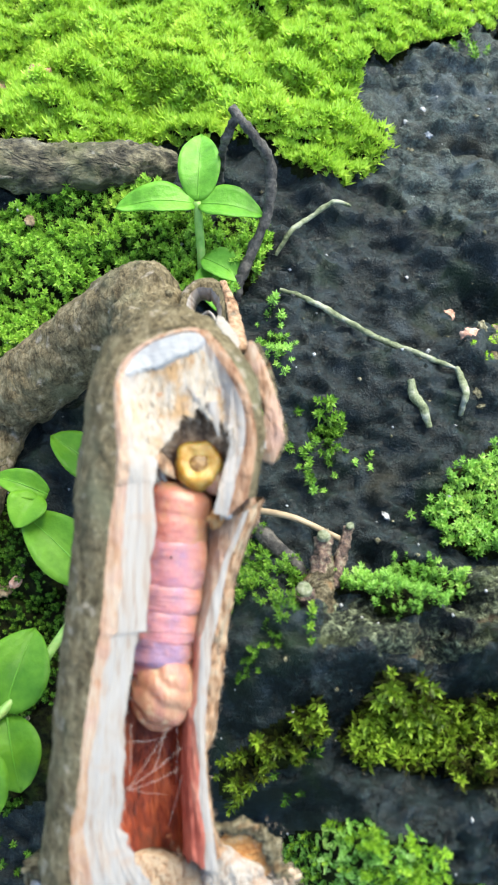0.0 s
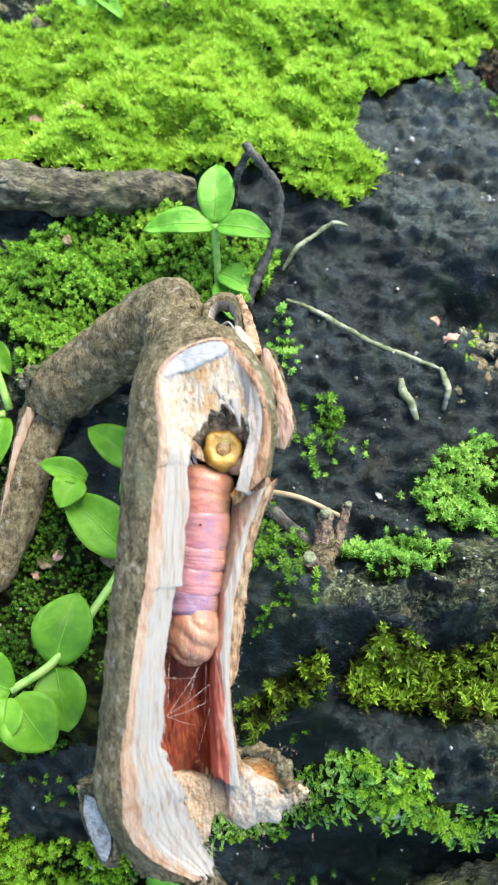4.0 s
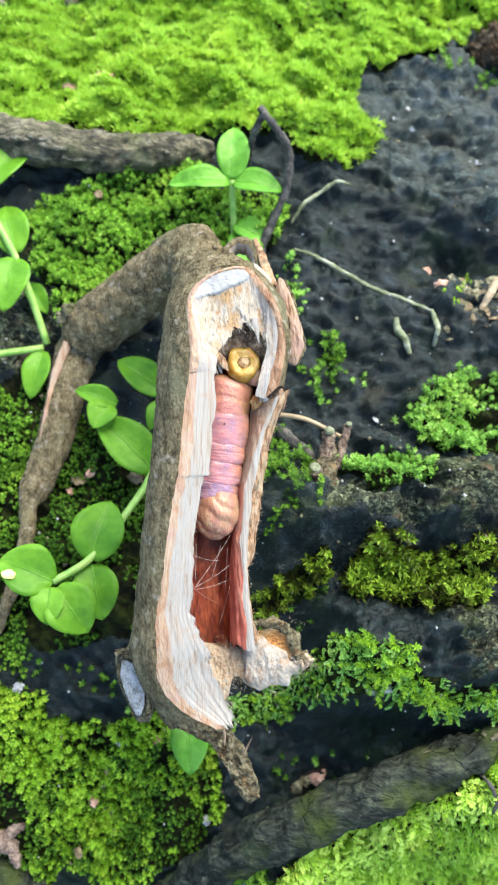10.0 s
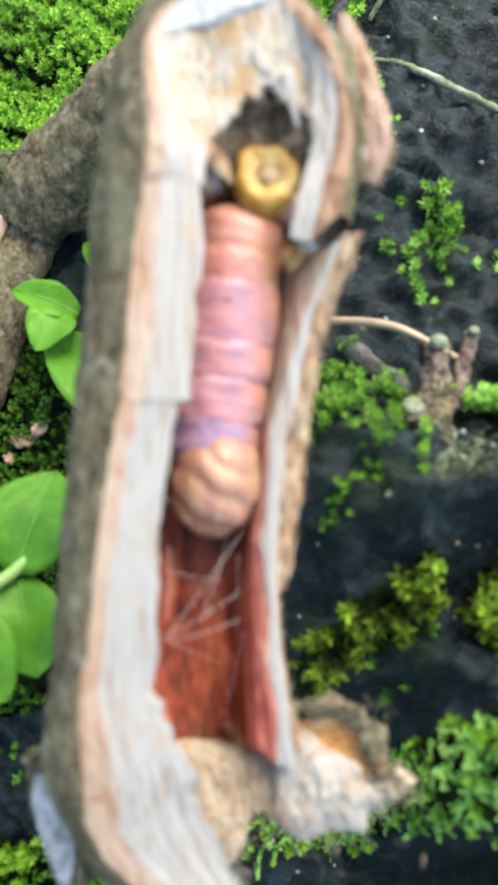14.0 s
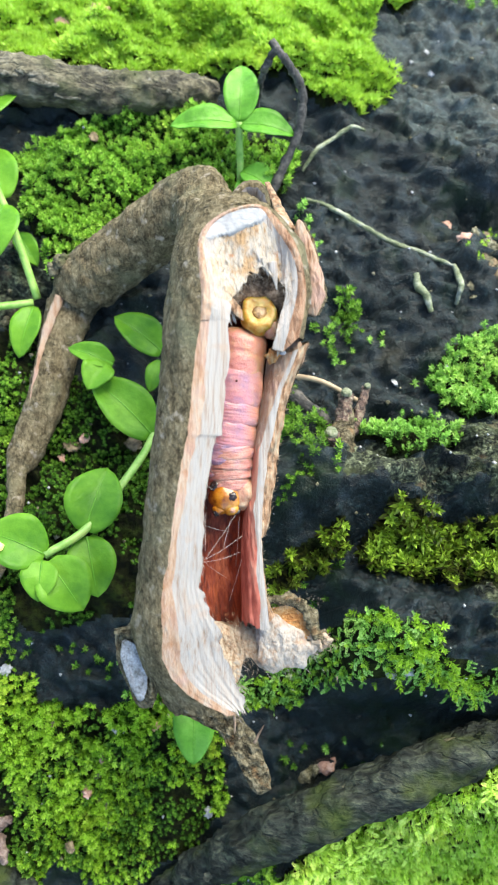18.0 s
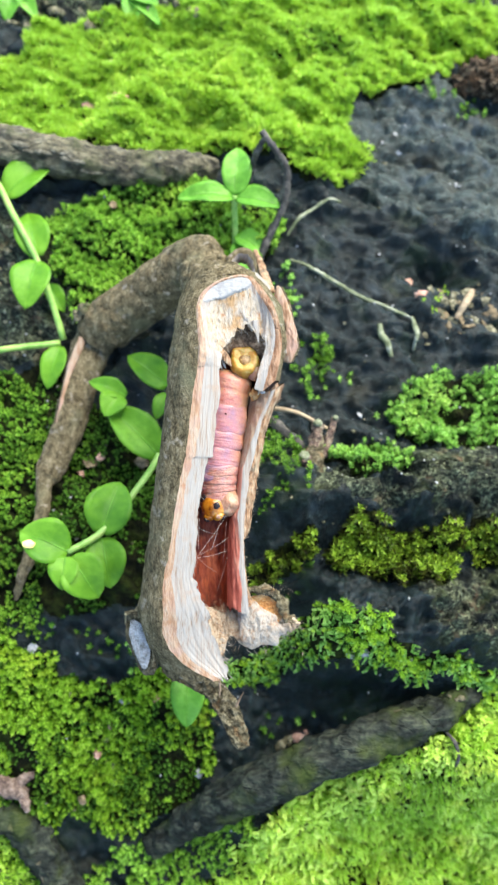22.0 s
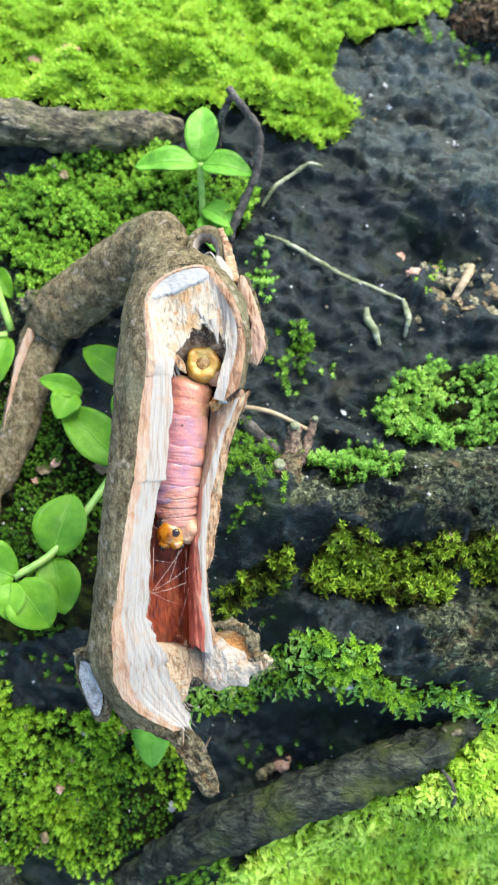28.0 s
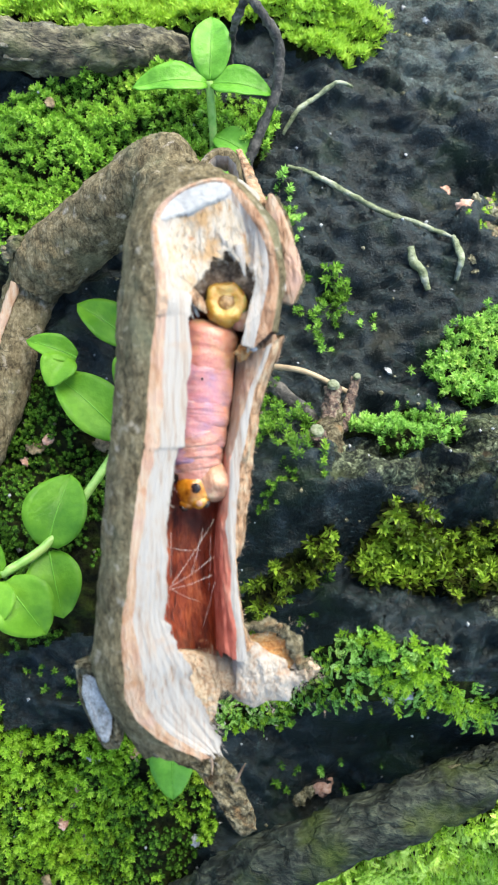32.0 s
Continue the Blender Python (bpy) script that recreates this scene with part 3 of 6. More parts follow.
def moss_patch(name, region, kind, mat, density, scale, label, lift=1.5, lumps=8.0, gaps=0.0, lean=(0, 0), seed=0):
    poly = REGIONS[region] if isinstance(region, str) else region
    g = np.random.default_rng(50 + seed)
    xs, ys = [p[0] for p in poly], [p[1] for p in poly]
    lo, hi = (min(xs) - 2, min(ys) - 2), (max(xs) + 2, max(ys) + 2)
    n = int((hi[0] - lo[0]) * (hi[1] - lo[1]) * density)
    x, y = g.uniform(lo[0], hi[0], n), g.uniform(lo[1], hi[1], n)
    keep = inside(x + 2.0 * fbm(x, y, 6, 2, 31) + g.normal(0, 0.5, n), y + 2.0 * fbm(x, y, 6, 2, 41) + g.normal(0, 0.5, n), poly)
    if gaps:
        keep &= fbm(x, y, 9, 3, 60 + seed) > -1 + gaps
    x, y = x[keep], y[keep]
    n = len(x)
    z = surface(x, y)
    sx, sy = (lie(x + 3, y) - lie(x - 3, y)) / 6, (lie(x, y + 3) - lie(x, y - 3)) / 6
    z = z + lift * (0.6 + 0.8 * fbm(x, y, lumps, 3, 70 + seed)) - 0.6
    shapes = [shoot(kind, k + 10 * seed) for k in range(6)]
    pick = g.integers(0, 6, n)
    verts = np.array(shapes)[pick]                        # n, quads, 4, 3
    q = verts.shape[1]
    size = scale * g.uniform(0.7, 1.3, n) * (1 + 0.25 * fbm(x, y, 12, 2, 80 + seed))
    turn = g.normal(-1.6, 1.3, n) if kind == "feather" else g.uniform(0, 2 * np.pi, n)
    c, s = np.cos(turn), np.sin(turn)
    rot = np.zeros((n, 3, 3))
    rot[:, 0, 0], rot[:, 0, 1], rot[:, 1, 0], rot[:, 1, 1], rot[:, 2, 2] = c, -s, s, c, 1
    up = np.stack([-0.6 * sx + lean[0] + g.normal(0, 0.28, n), -0.6 * sy + lean[1] + g.normal(0, 0.28, n), np.ones(n)], -1)
    up /= np.linalg.norm(up, axis=1)[:, None]
    a = np.cross(np.tile((0.0, 1.0, 0.0), (n, 1)), up)
    a /= np.linalg.norm(a, axis=1)[:, None]
    tip = np.stack([a, np.cross(up, a), up], -1)
    m = tip @ rot * size[:, None, None]
    verts = np.einsum("nij,nqkj->nqki", m, verts) + np.stack([x, y, z], -1)[:, None, None, :]
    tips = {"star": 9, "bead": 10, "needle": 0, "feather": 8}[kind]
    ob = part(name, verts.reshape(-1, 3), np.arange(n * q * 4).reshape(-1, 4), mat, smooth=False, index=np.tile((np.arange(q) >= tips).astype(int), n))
    return tagged(ob, label, "moss", kind="stuff")


moss_patch("moss_carpet", "carpet", "needle", MOSS_CARPET, 4.6, 0.72, "bright yellow-green carpet of fine moss on the ground", lift=3.0, lumps=12, seed=1)
moss_patch("moss_cushion", "cushion", "star", MOSS_CUSHION, 1.7, 0.64, "plump green cushion moss with spiky starry shoots", lift=3.5, lumps=9, gaps=0.12, seed=2)
moss_patch("moss_clump", "fresh", "star", MOSS_FRESH, 1.5, 0.58, "fresh green clump of starry moss on black rock", lift=2.5, gaps=0.25, seed=3)
moss_patch("moss_clump", "fresh_low", "star", MOSS_FRESH, 2.2, 0.5, "small fresh green moss tuft on a ridge", lift=2.0, seed=4)
moss_patch("moss_clump", "olive", "star", MOSS_OLIVE, 0.75, 0.95, "dark olive starry moss with yellow-green tips between ridges", lift=2.0, seed=5)
moss_patch("moss_clump", "olive_right", "star", MOSS_OLIVE, 0.75, 0.95, "dark olive starry moss on the rock ledge", lift=2.0, gaps=0.3, seed=6)
moss_patch("moss_clump", "olive_small", "star", MOSS_OLIVE, 0.6, 0.9, "sparse olive moss sprigs on dark rock", lift=1.0, gaps=0.3, seed=7)
moss_patch("moss_strip", "strip", "feather", MOSS_FRESH, 1.9, 0.5, "green leafy moss hanging over the rock edge", lift=2.0, gaps=0.12, seed=8)
moss_patch("moss_strip", "strip", "star", MOSS_LIME, 0.7, 0.5, "fresh green moss shoots along the rock edge", lift=2.2, gaps=0.4, seed=38)
moss_patch("moss_slope", "bright", "needle", MOSS_YELLOW, 2.4, 0.72, "soft upright yellow-green moss on the lower slope", lift=4.0, lumps=10, gaps=0.18, lean=(0.15, -0.45), seed=39)
moss_patch("moss_slope", "bright", "feather", MOSS_YELLOW, 0.9, 0.6, "pale yellow-green feathery moss covering the lower slope", lift=4.0, lumps=10, gaps=0.25, seed=9)
moss_patch("moss_slope", "bright", "star", MOSS_LIME, 0.5, 0.5, "lime green moss shoots between feathery moss on the slope", lift=2.0, lumps=10, gaps=0.5, seed=12)
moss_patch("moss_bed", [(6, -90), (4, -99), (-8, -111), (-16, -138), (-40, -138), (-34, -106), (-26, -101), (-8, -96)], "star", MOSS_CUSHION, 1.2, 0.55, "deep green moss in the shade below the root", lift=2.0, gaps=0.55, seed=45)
# The dark tone here stands for shade below the creeper leaves.
moss_patch("moss_bed", "left_mid", "bead", MOSS_DARK_SHADE_TONE, 1.5, 0.6, "dark green moss bed under small plants, their shade painted into its colour", lift=1.5, gaps=0.65, seed=10)
moss_patch("moss_bed", [(-85, 3), (-52, 2), (-47, -8), (-47, -26), (-54, -34), (-85, -34)], "bead", MOSS_CUSHION, 1.3, 0.62, "green moss bed under creeping plants", lift=2.0, gaps=0.4, seed=13)
moss_patch("moss_bed", [(-85, -48), (-52, -48), (-46, -52), (-46, -60), (-52, -64), (-85, -64)], "bead", MOSS_CUSHION, 1.6, 0.62, "green moss between rock and bank", lift=2.0, gaps=0.45, seed=21)
moss_patch("moss_bank", [(-66, -68), (-50, -68), (-36, -70), (-26, -78), (-30, -88), (-44, -86), (-52, -76), (-66, -72)], "star", MOSS_LIME, 1.0, 0.55, "bright lime moss on the bank", lift=3.0, gaps=0.45, seed=14)
moss_patch("moss_bank", [(-66, -92), (-56, -90), (-50, -104), (-44, -116), (-34, -126), (-60, -130), (-70, -112)], "feather", MOSS_LIME, 0.8, 0.7, "bright feathery moss at the foot of the bank", lift=3.0, gaps=0.4, seed=15)
moss_patch("moss_bank", "left_low", "star", MOSS_LIME, 1.5, 0.5, "green moss bank with gaps of soil and grit", lift=3.4, gaps=0.55, lean=(0, -0.3), seed=11)
moss_patch("moss_bank", "left_low", "bead", MOSS_DARK_SHADE_TONE, 1.2, 0.6, "darker low moss between the lime shoots", lift=1.5, gaps=0.25, seed=40)

moss_patch("moss_clump", [(-1, -15), (3, -10.5), (8, -13), (10.5, -22), (7, -30.5), (-1, -35)], "star", MOSS_DARK_SHADE_TONE, 1.3, 0.48, "dark green starry moss beside the branch", lift=1.0, gaps=1.2, seed=16)
moss_patch("moss_clump", [(6, 11), (13, 13), (18, 9), (18, 2), (12, -5), (8, 1)], "star", MOSS_DARK_SHADE_TONE, 0.7, 0.7, "scattered dark green moss sprigs on black rock", lift=0.6, gaps=0.95, seed=17)
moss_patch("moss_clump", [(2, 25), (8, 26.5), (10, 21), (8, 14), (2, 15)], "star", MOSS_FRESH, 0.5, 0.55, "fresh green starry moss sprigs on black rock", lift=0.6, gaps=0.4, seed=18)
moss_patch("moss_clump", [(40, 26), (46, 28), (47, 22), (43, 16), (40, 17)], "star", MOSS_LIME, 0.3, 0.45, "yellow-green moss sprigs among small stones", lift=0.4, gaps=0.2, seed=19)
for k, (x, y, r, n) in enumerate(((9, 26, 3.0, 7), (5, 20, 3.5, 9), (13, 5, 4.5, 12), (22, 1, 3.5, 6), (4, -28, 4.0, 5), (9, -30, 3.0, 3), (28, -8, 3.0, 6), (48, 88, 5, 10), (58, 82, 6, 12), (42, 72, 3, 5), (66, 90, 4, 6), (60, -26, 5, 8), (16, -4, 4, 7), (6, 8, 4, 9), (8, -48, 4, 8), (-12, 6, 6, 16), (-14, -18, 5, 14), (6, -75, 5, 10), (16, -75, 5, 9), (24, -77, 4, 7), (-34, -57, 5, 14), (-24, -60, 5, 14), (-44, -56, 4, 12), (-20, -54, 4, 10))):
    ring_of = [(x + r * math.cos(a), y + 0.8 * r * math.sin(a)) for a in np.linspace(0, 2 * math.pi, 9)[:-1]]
    moss_patch("moss_sprig", ring_of, "star", MOSS_DARK_SHADE_TONE if k % 3 else MOSS_FRESH, n / (3.14 * (r + 1) ** 2) * 1.6, 0.6, "few green moss sprigs on bare black rock", lift=0.3, seed=20 + k)

# ---- the split branch ----
# Its own axes: x across the stem, y up along it, z out of the open side.
BRANCH = Matrix.LocRotScale((-0.0111, -0.0326, 0.0251), Matrix(((0.99604, -0.0521, -0.07204), (0.02248, 0.93157, -0.36286), (0.08602, 0.35981, 0.92905))), None)
branch = base("split_branch", BRANCH, "grey-barked branch split open lengthwise, propped on moss", "branch")
RHO = 9.5
# Lines along the stem, as pairs of height and place across it.
LEFT_SIDE = [(-42, -9.5), (-39, -11.2), (-36, -12.4), (-31.5, -13), (-24.9, -13.1), (-19.6, -12.5), (-9, -11.1), (0, -9.9), (6.9, -8.8), (12.2, -8.3), (17.5, -7.7), (22.8, -7), (29.2, -6.4), (33, -5.3), (36, -5.0)]
RIGHT_SIDE = [(-42, 9), (-30, 9), (-27, 8.2), (-24.3, 7.2), (-21.4, 6.8), (-18.6, 6.5), (-15.3, 6.4), (-15.0, 7.0), (-13.5, 7.8), (-11.1, 8.1), (-8.3, 8.5), (-5.1, 9.2), (-1.8, 9.5), (1, 10), (3.8, 10.7), (6.5, 11.5),
              (9.3, 12.5), (12, 13.8), (14.85, 14.8), (14.95, 13.4), (18, 14.3), (22.1, 14.8), (26.7, 14.8), (29.6, 14.3), (31.5, 13.2), (34.1, 11.5), (36, 10.0)]
AXIS = [(-42, -8.0), (-39, -6.6), (-36, -4.7), (-31.5, -2.8), (-28.1, -1.9), (-24.9, -1.3), (-19.6, -0.8), (-14.3, -0.3), (-9, 0), (12, 0), (17.5, -0.2), (20.1, -0.4), (22.8, -0.8), (26, -1.4), (29.2, -2.4), (31.5, -3.6), (33, -4.8), (36, -7.2)]
BARK_EDGE = [(-42, 1.2), (-41, 0.0), (-39.8, -2.8), (-37.8, -5.4), (-35.2, -7.6), (-31.8, -8.9), (-27.1, -8.7), (-22.2, -8.5), (-20.3, -8.2), (-17.6, -7.4), (-13.1, -6.7), (-8.7, -6.0), (-4.3, -5.2), (0.3, -4.3), (0.7, -4.0), (4.4, -3.6), (8.7, -3.1), (13, -2.5), (17.2, -1.7)]
WOOD_EDGE = [(-42, 2.2), (-41, 1.4), (-39.8, -0.6), (-37.8, -3.2), (-35.2, -5.2), (-32.2, -6.3), (-27.1, -6.3), (-22.2, -7.0), (-17.6, -6.3), (-13.1, -5.7), (-8.7, -4.8), (-4.3, -4.1), (-0.9, -3.1), (0.4, -2.9), (0.8, -2.3), (4.3, -1.7), (8.6, -1.3), (12.9, -1.0), (17.2, -0.4)]
SPLIT_EDGE = [(-42, 3.0), (-40.5, 2.9), (-38.7, 2.4), (-35.9, 1.5), (-32.2, 0.0), (-28.7, -0.5), (-26.6, -1.4), (-24.6, -2.2), (-21.7, -3.2), (-18, -2.6), (-13.4, -2.2), (-9, -2.0), (-4.6, -1.2), (-1.1, -0.5), (0.5, 0.0), (0.62, 0.9), (4.1, 1.3), (8.5, 1.6), (10.2, 2.1), (12.8, 2.3), (17.2, 2.3)]
FAR_FOOT = [(-42, 2.6), (-27.9, 2.9), (-25.1, 3.0), (-20.4, 3.0), (-15.7, 3.2), (-11, 3.7), (-6.3, 4.7), (-1.7, 5.2), (3, 6.4), (7.6, 7.2), (12.2, 7.9), (14.9, 8.2)]
FAR_INNER = [(-42, 6.2), (-25.2, 5.8), (-20.4, 5.3), (-15.7, 5.6), (-11, 5.2), (-6.4, 5.9), (-1.7, 6.2), (2.9, 7.7), (7.5, 9.4), (12.1, 11.4), (14.9, 12.3)]
FAR_OUTER = [(-42, 8.2), (-25.2, 6.9), (-20.5, 6.4), (-15.8, 6.25), (-11.1, 6.5), (-6.4, 7.1), (-1.8, 7.8), (2.9, 8.9), (7.5, 10.1), (12.1, 12.2), (14.9, 13.2)]
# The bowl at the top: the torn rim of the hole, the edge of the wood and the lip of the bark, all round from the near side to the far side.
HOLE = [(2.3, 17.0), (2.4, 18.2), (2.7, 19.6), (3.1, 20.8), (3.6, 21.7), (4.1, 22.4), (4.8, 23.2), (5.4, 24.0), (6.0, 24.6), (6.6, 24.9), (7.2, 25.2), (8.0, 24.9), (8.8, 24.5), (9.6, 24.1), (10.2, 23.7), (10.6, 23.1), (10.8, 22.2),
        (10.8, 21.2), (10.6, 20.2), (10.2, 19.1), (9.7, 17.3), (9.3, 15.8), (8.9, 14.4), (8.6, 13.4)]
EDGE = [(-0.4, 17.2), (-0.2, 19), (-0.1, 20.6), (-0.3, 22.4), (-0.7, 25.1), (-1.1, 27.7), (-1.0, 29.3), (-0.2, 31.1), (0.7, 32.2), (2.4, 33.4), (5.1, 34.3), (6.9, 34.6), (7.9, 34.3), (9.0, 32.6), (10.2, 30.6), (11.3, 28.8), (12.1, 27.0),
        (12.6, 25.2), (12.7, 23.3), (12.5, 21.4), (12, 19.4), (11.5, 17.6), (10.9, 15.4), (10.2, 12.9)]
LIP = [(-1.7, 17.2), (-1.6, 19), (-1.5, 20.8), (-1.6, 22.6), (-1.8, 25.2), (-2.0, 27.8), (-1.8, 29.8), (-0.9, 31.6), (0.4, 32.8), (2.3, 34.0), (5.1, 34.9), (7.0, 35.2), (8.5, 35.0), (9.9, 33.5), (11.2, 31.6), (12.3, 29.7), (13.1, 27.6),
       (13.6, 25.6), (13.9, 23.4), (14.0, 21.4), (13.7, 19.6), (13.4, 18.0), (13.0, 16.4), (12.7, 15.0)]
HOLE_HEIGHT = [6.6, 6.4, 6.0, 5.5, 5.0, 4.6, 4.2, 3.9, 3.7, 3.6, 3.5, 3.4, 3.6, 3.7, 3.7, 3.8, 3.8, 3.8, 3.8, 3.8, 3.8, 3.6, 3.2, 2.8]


def line(pairs, v, blur=0.0):
    v = np.asarray(v, float)
    xs, ys = [p[0] for p in pairs], [p[1] for p in pairs]
    return sum(np.interp(v + d, xs, ys) for d in (-blur, -0.5 * blur, 0, 0.5 * blur, blur)) / 5


def middle(v):
    return line(LEFT_SIDE, v, 2.0) + RHO


def swell_of(v):
    return (line(RIGHT_SIDE, v) - middle(v)) / RHO


def shell_height(u, v):
    """The height of the bark's round at a place of the open side."""
    q = u - middle(v)
    q = np.where(q > 0, q / swell_of(v), q) / RHO
    return line(AXIS, v, 2.0) + RHO * np.sqrt(np.maximum(0.01, 1 - q * q))


def rough3(p, *scales):
    """Summed noise at points (n, 3): pairs of scale (per axis) and strength."""
    out = np.zeros(len(p))
    for scale, strength in scales:
        q = p * np.array(scale)
        out += strength * np.array([noise.noise(Vector(a)) for a in q])
    return out


def sheet(name, grid, mat, label, keep=None):
    rows, cs = grid.shape[:2]
    faces = grid_faces(rows, cs)
    if keep is not None:
        faces = faces[keep[:-1, :-1].ravel()]
    return part(name, grid.reshape(-1, 3), faces, mat, branch, label)


def ends(v, low, high):
    """Each line along the stem stops at its own heights: v (rows), low and high (columns)."""
    v, low, high = v[:, None], np.asarray(low)[None], np.asarray(high)[None]
    top = v.max()
    out = np.where(v < -20, -20 + (v + 20) * (-20 - low) / 22.0, v)
    return np.where(out > 8, 8 + (out - 8) * (high - 8) / (top - 8), out)


# bark
vb = np.concatenate([np.arange(-42, 14.8, 0.4), [14.85, 14.95], np.arange(15.2, 35.3, 0.35)])
NB = 76
low_b = np.interp(np.arange(NB), [0, 17, 38, 58, NB - 1], [-41.6, -42, -37.5, -33, -28.5]) + 0.5 * (vnoise(np.arange(NB) * 0.7, np.arange(NB) * 0, 4) * 2 - 1)
vv = ends(vb, low_b, np.full(NB, 35.2))
shape = np.zeros((len(vb), NB, 3))
lip_left, lip_right = sorted((p[1], p[0]) for p in LIP[:12]), sorted((p[1], p[0]) for p in LIP[11:])
for k, v in enumerate(vb):
    c, sw, wx = float(middle(v)), float(swell_of(v)), float(line(AXIS, v, 2.0))
    ua = float(line(BARK_EDGE, v, 0.3)) if v < 17.2 else float(line(lip_left, v))
    ua += 0.16 * float(fbm(v, 3.0, 2.0, 3, 8))
    qa = (ua - c) / RHO / (sw if ua > c else 1)
    a0 = math.acos(max(-0.98, min(0.98, qa)))
    if v < 14.9:
        a1 = 2 * math.pi - 0.2
    else:
        a1 = 2 * math.pi + math.acos(max(-0.98, min(0.985, (float(line(lip_right, v)) - c) / RHO / sw)))
    ang = np.linspace(a0, max(a1, a0 + 0.3), NB)
    pts = np.stack([np.cos(ang) * 4.5, np.full(NB, v * 0.22), np.sin(ang) * 4.5], -1)
    bumpy = rough3(pts, ((1, 1, 1), 0.38), ((3.2, 3.4, 3.2), 0.22), ((7, 3.6, 7), 0.14)) * np.sin(np.linspace(0, np.pi, NB)) ** 0.3
    r = RHO + bumpy + 1.3 * math.exp(-((v + 29) / 4.5) ** 2) * ss(math.pi * 1.5, math.pi * 0.8, ang) * np.sin(np.linspace(0, np.pi, NB)) ** 0.5
    shape[k, :, 0] = c + r * np.cos(ang) * np.where(np.cos(ang) > 0, sw, 1)
    shape[k, :, 2] = wx + r * np.sin(ang)
for j in range(NB):
    shape[:, j, :] = np.stack([np.interp(vv[:, j], vb, shape[:, j, 0]), vv[:, j], np.interp(vv[:, j], vb, shape[:, j, 2])], -1)
whole = np.ones((len(vb), NB), bool)
whole[np.searchsorted(vb, 14.85), NB // 2:] = False
sheet("bark", shape, BARK, "rough grey-brown bark", whole)

# the near face: inner bark and split wood
vt = np.concatenate([np.arange(-42, 0.4, 0.3), [0.42, 0.5, 0.62, 0.7], np.arange(0.9, 17.21, 0.3)])
wag = 0.16 * fbm(vt, vt * 0 + 3, 2.2, 3, 5)
teeth = ss(-17, -23, vt)
e_bark = line(BARK_EDGE, vt, 0.3) + 0.16 * fbm(vt, vt * 0 + 3, 2.0, 3, 8)
e_wood = np.maximum(line(WOOD_EDGE, vt, 0.1) + 0.25 * fbm(vt, vt * 0 + 17, 3.0, 3, 8), e_bark + 0.3)
e_split = line(SPLIT_EDGE, vt) + wag + teeth * (0.55 * fbm(vt, vt * 0 + 41, 1.5, 3, 15) + 0.5 * np.abs(fbm(vt, vt * 0 + 61, 3.0, 2, 25)))
even = [np.convolve(np.pad(shell_height(line(BARK_EDGE, vt, 1.0), vt), 12, mode="edge"), np.ones(25) / 25, "valid"), line(SPLIT_EDGE, vt, 1.5) - line(BARK_EDGE, vt, 1.5)]
h_bark = even[0] - 0.05
h_wood = h_bark - 0.35
h_split = h_bark - 1.5 - 0.10 * even[1]


def near_strip(name, u0, w0, u1, w1, n, mat, label, relief, low):
    s = np.linspace(0, 1, n)[None]
    k = np.ones(15) / 15
    calm = [np.convolve(np.pad(a, 7, mode="edge"), k, "valid") for a in (u0, u1)]
    u = calm[0][:, None] * (1 - s) + calm[1][:, None] * s + (u1 - calm[1])[:, None] * s ** 7 + (u0 - calm[0])[:, None] * (1 - s) ** 7
    w = w0[:, None] * (1 - s) + w1[:, None] * s
    v = vt[:, None] + 0 * s
    p = np.stack([7.0 * s + 0 * u, v, w], -1).reshape(-1, 3)
    tear = np.repeat(ss(-16, -30, vt), n)
    d = rough3(p, ((1.5, 0.035, 0), relief), ((4.2, 0.10, 0), 0.5 * relief)) + tear * rough3(p + 0.22 * p[:, [1, 0, 2]] * (1, 0, 0), ((1.1, 0.05, 0), 1.0 * relief), ((3.6, 0.16, 0), 0.5 * relief))
    w = w + (d.reshape(w.shape)) * np.sin(np.pi * s) ** 0.5
    v = ends(vt, low, np.full(n, 17.2))
    g = np.stack([np.stack([np.interp(v[:, j], vt, u[:, j]), v[:, j], np.interp(v[:, j], vt, w[:, j])], -1) for j in range(n)], 1)
    return sheet(name, g, mat, label)


near_strip("inner_bark", e_bark, h_bark, e_wood, h_wood, 9, CAMBIUM, "orange-pink inner bark along the split", 0.14, np.linspace(-41.6, -41.4, 9))
near_strip("wood", e_wood, h_wood, e_split, h_split, 30, WOOD, "white split wood with long fibres", 0.15, -41.3 + 0.7 * (vnoise(np.arange(30) * 0.8, np.zeros(30), 9) * 2 - 1))

# the bored tunnel
vg = np.arange(-33.0, 26.3, 0.4)
near = np.where(vg < 17, line(SPLIT_EDGE, vg, 0.2), np.interp(vg, [17, 19.6, 21.7, 24, 25.4, 26.4], [2.3, 2.4, 3.0, 4.6, 6.0, 7.2])) - 0.12
far = np.where(vg < 13, line(FAR_FOOT, vg), np.interp(vg, [13, 15.1, 17.3, 19.5, 21.2, 23, 24.5, 25.6, 26.4], [8.1, 9.4, 10.1, 10.9, 11.2, 11.1, 10.6, 9.2, 7.4]))
near_w = np.interp(vg, vt, h_split - 0.25)
near_w = np.where(vg < 17, near_w, np.interp(vg, [17, 20, 22, 25, 26.4], [6.2, 4.0, 2.6, 1.4, 1.2]))
far_w = np.where(vg < 13, -2.6 + 0.5 * line(AXIS, vg, 2.0), np.interp(vg, [13, 17, 26.4], [-2.0, 0.2, 1.0]))
NG = 34
tunnel = np.zeros((len(vg), NG, 3))
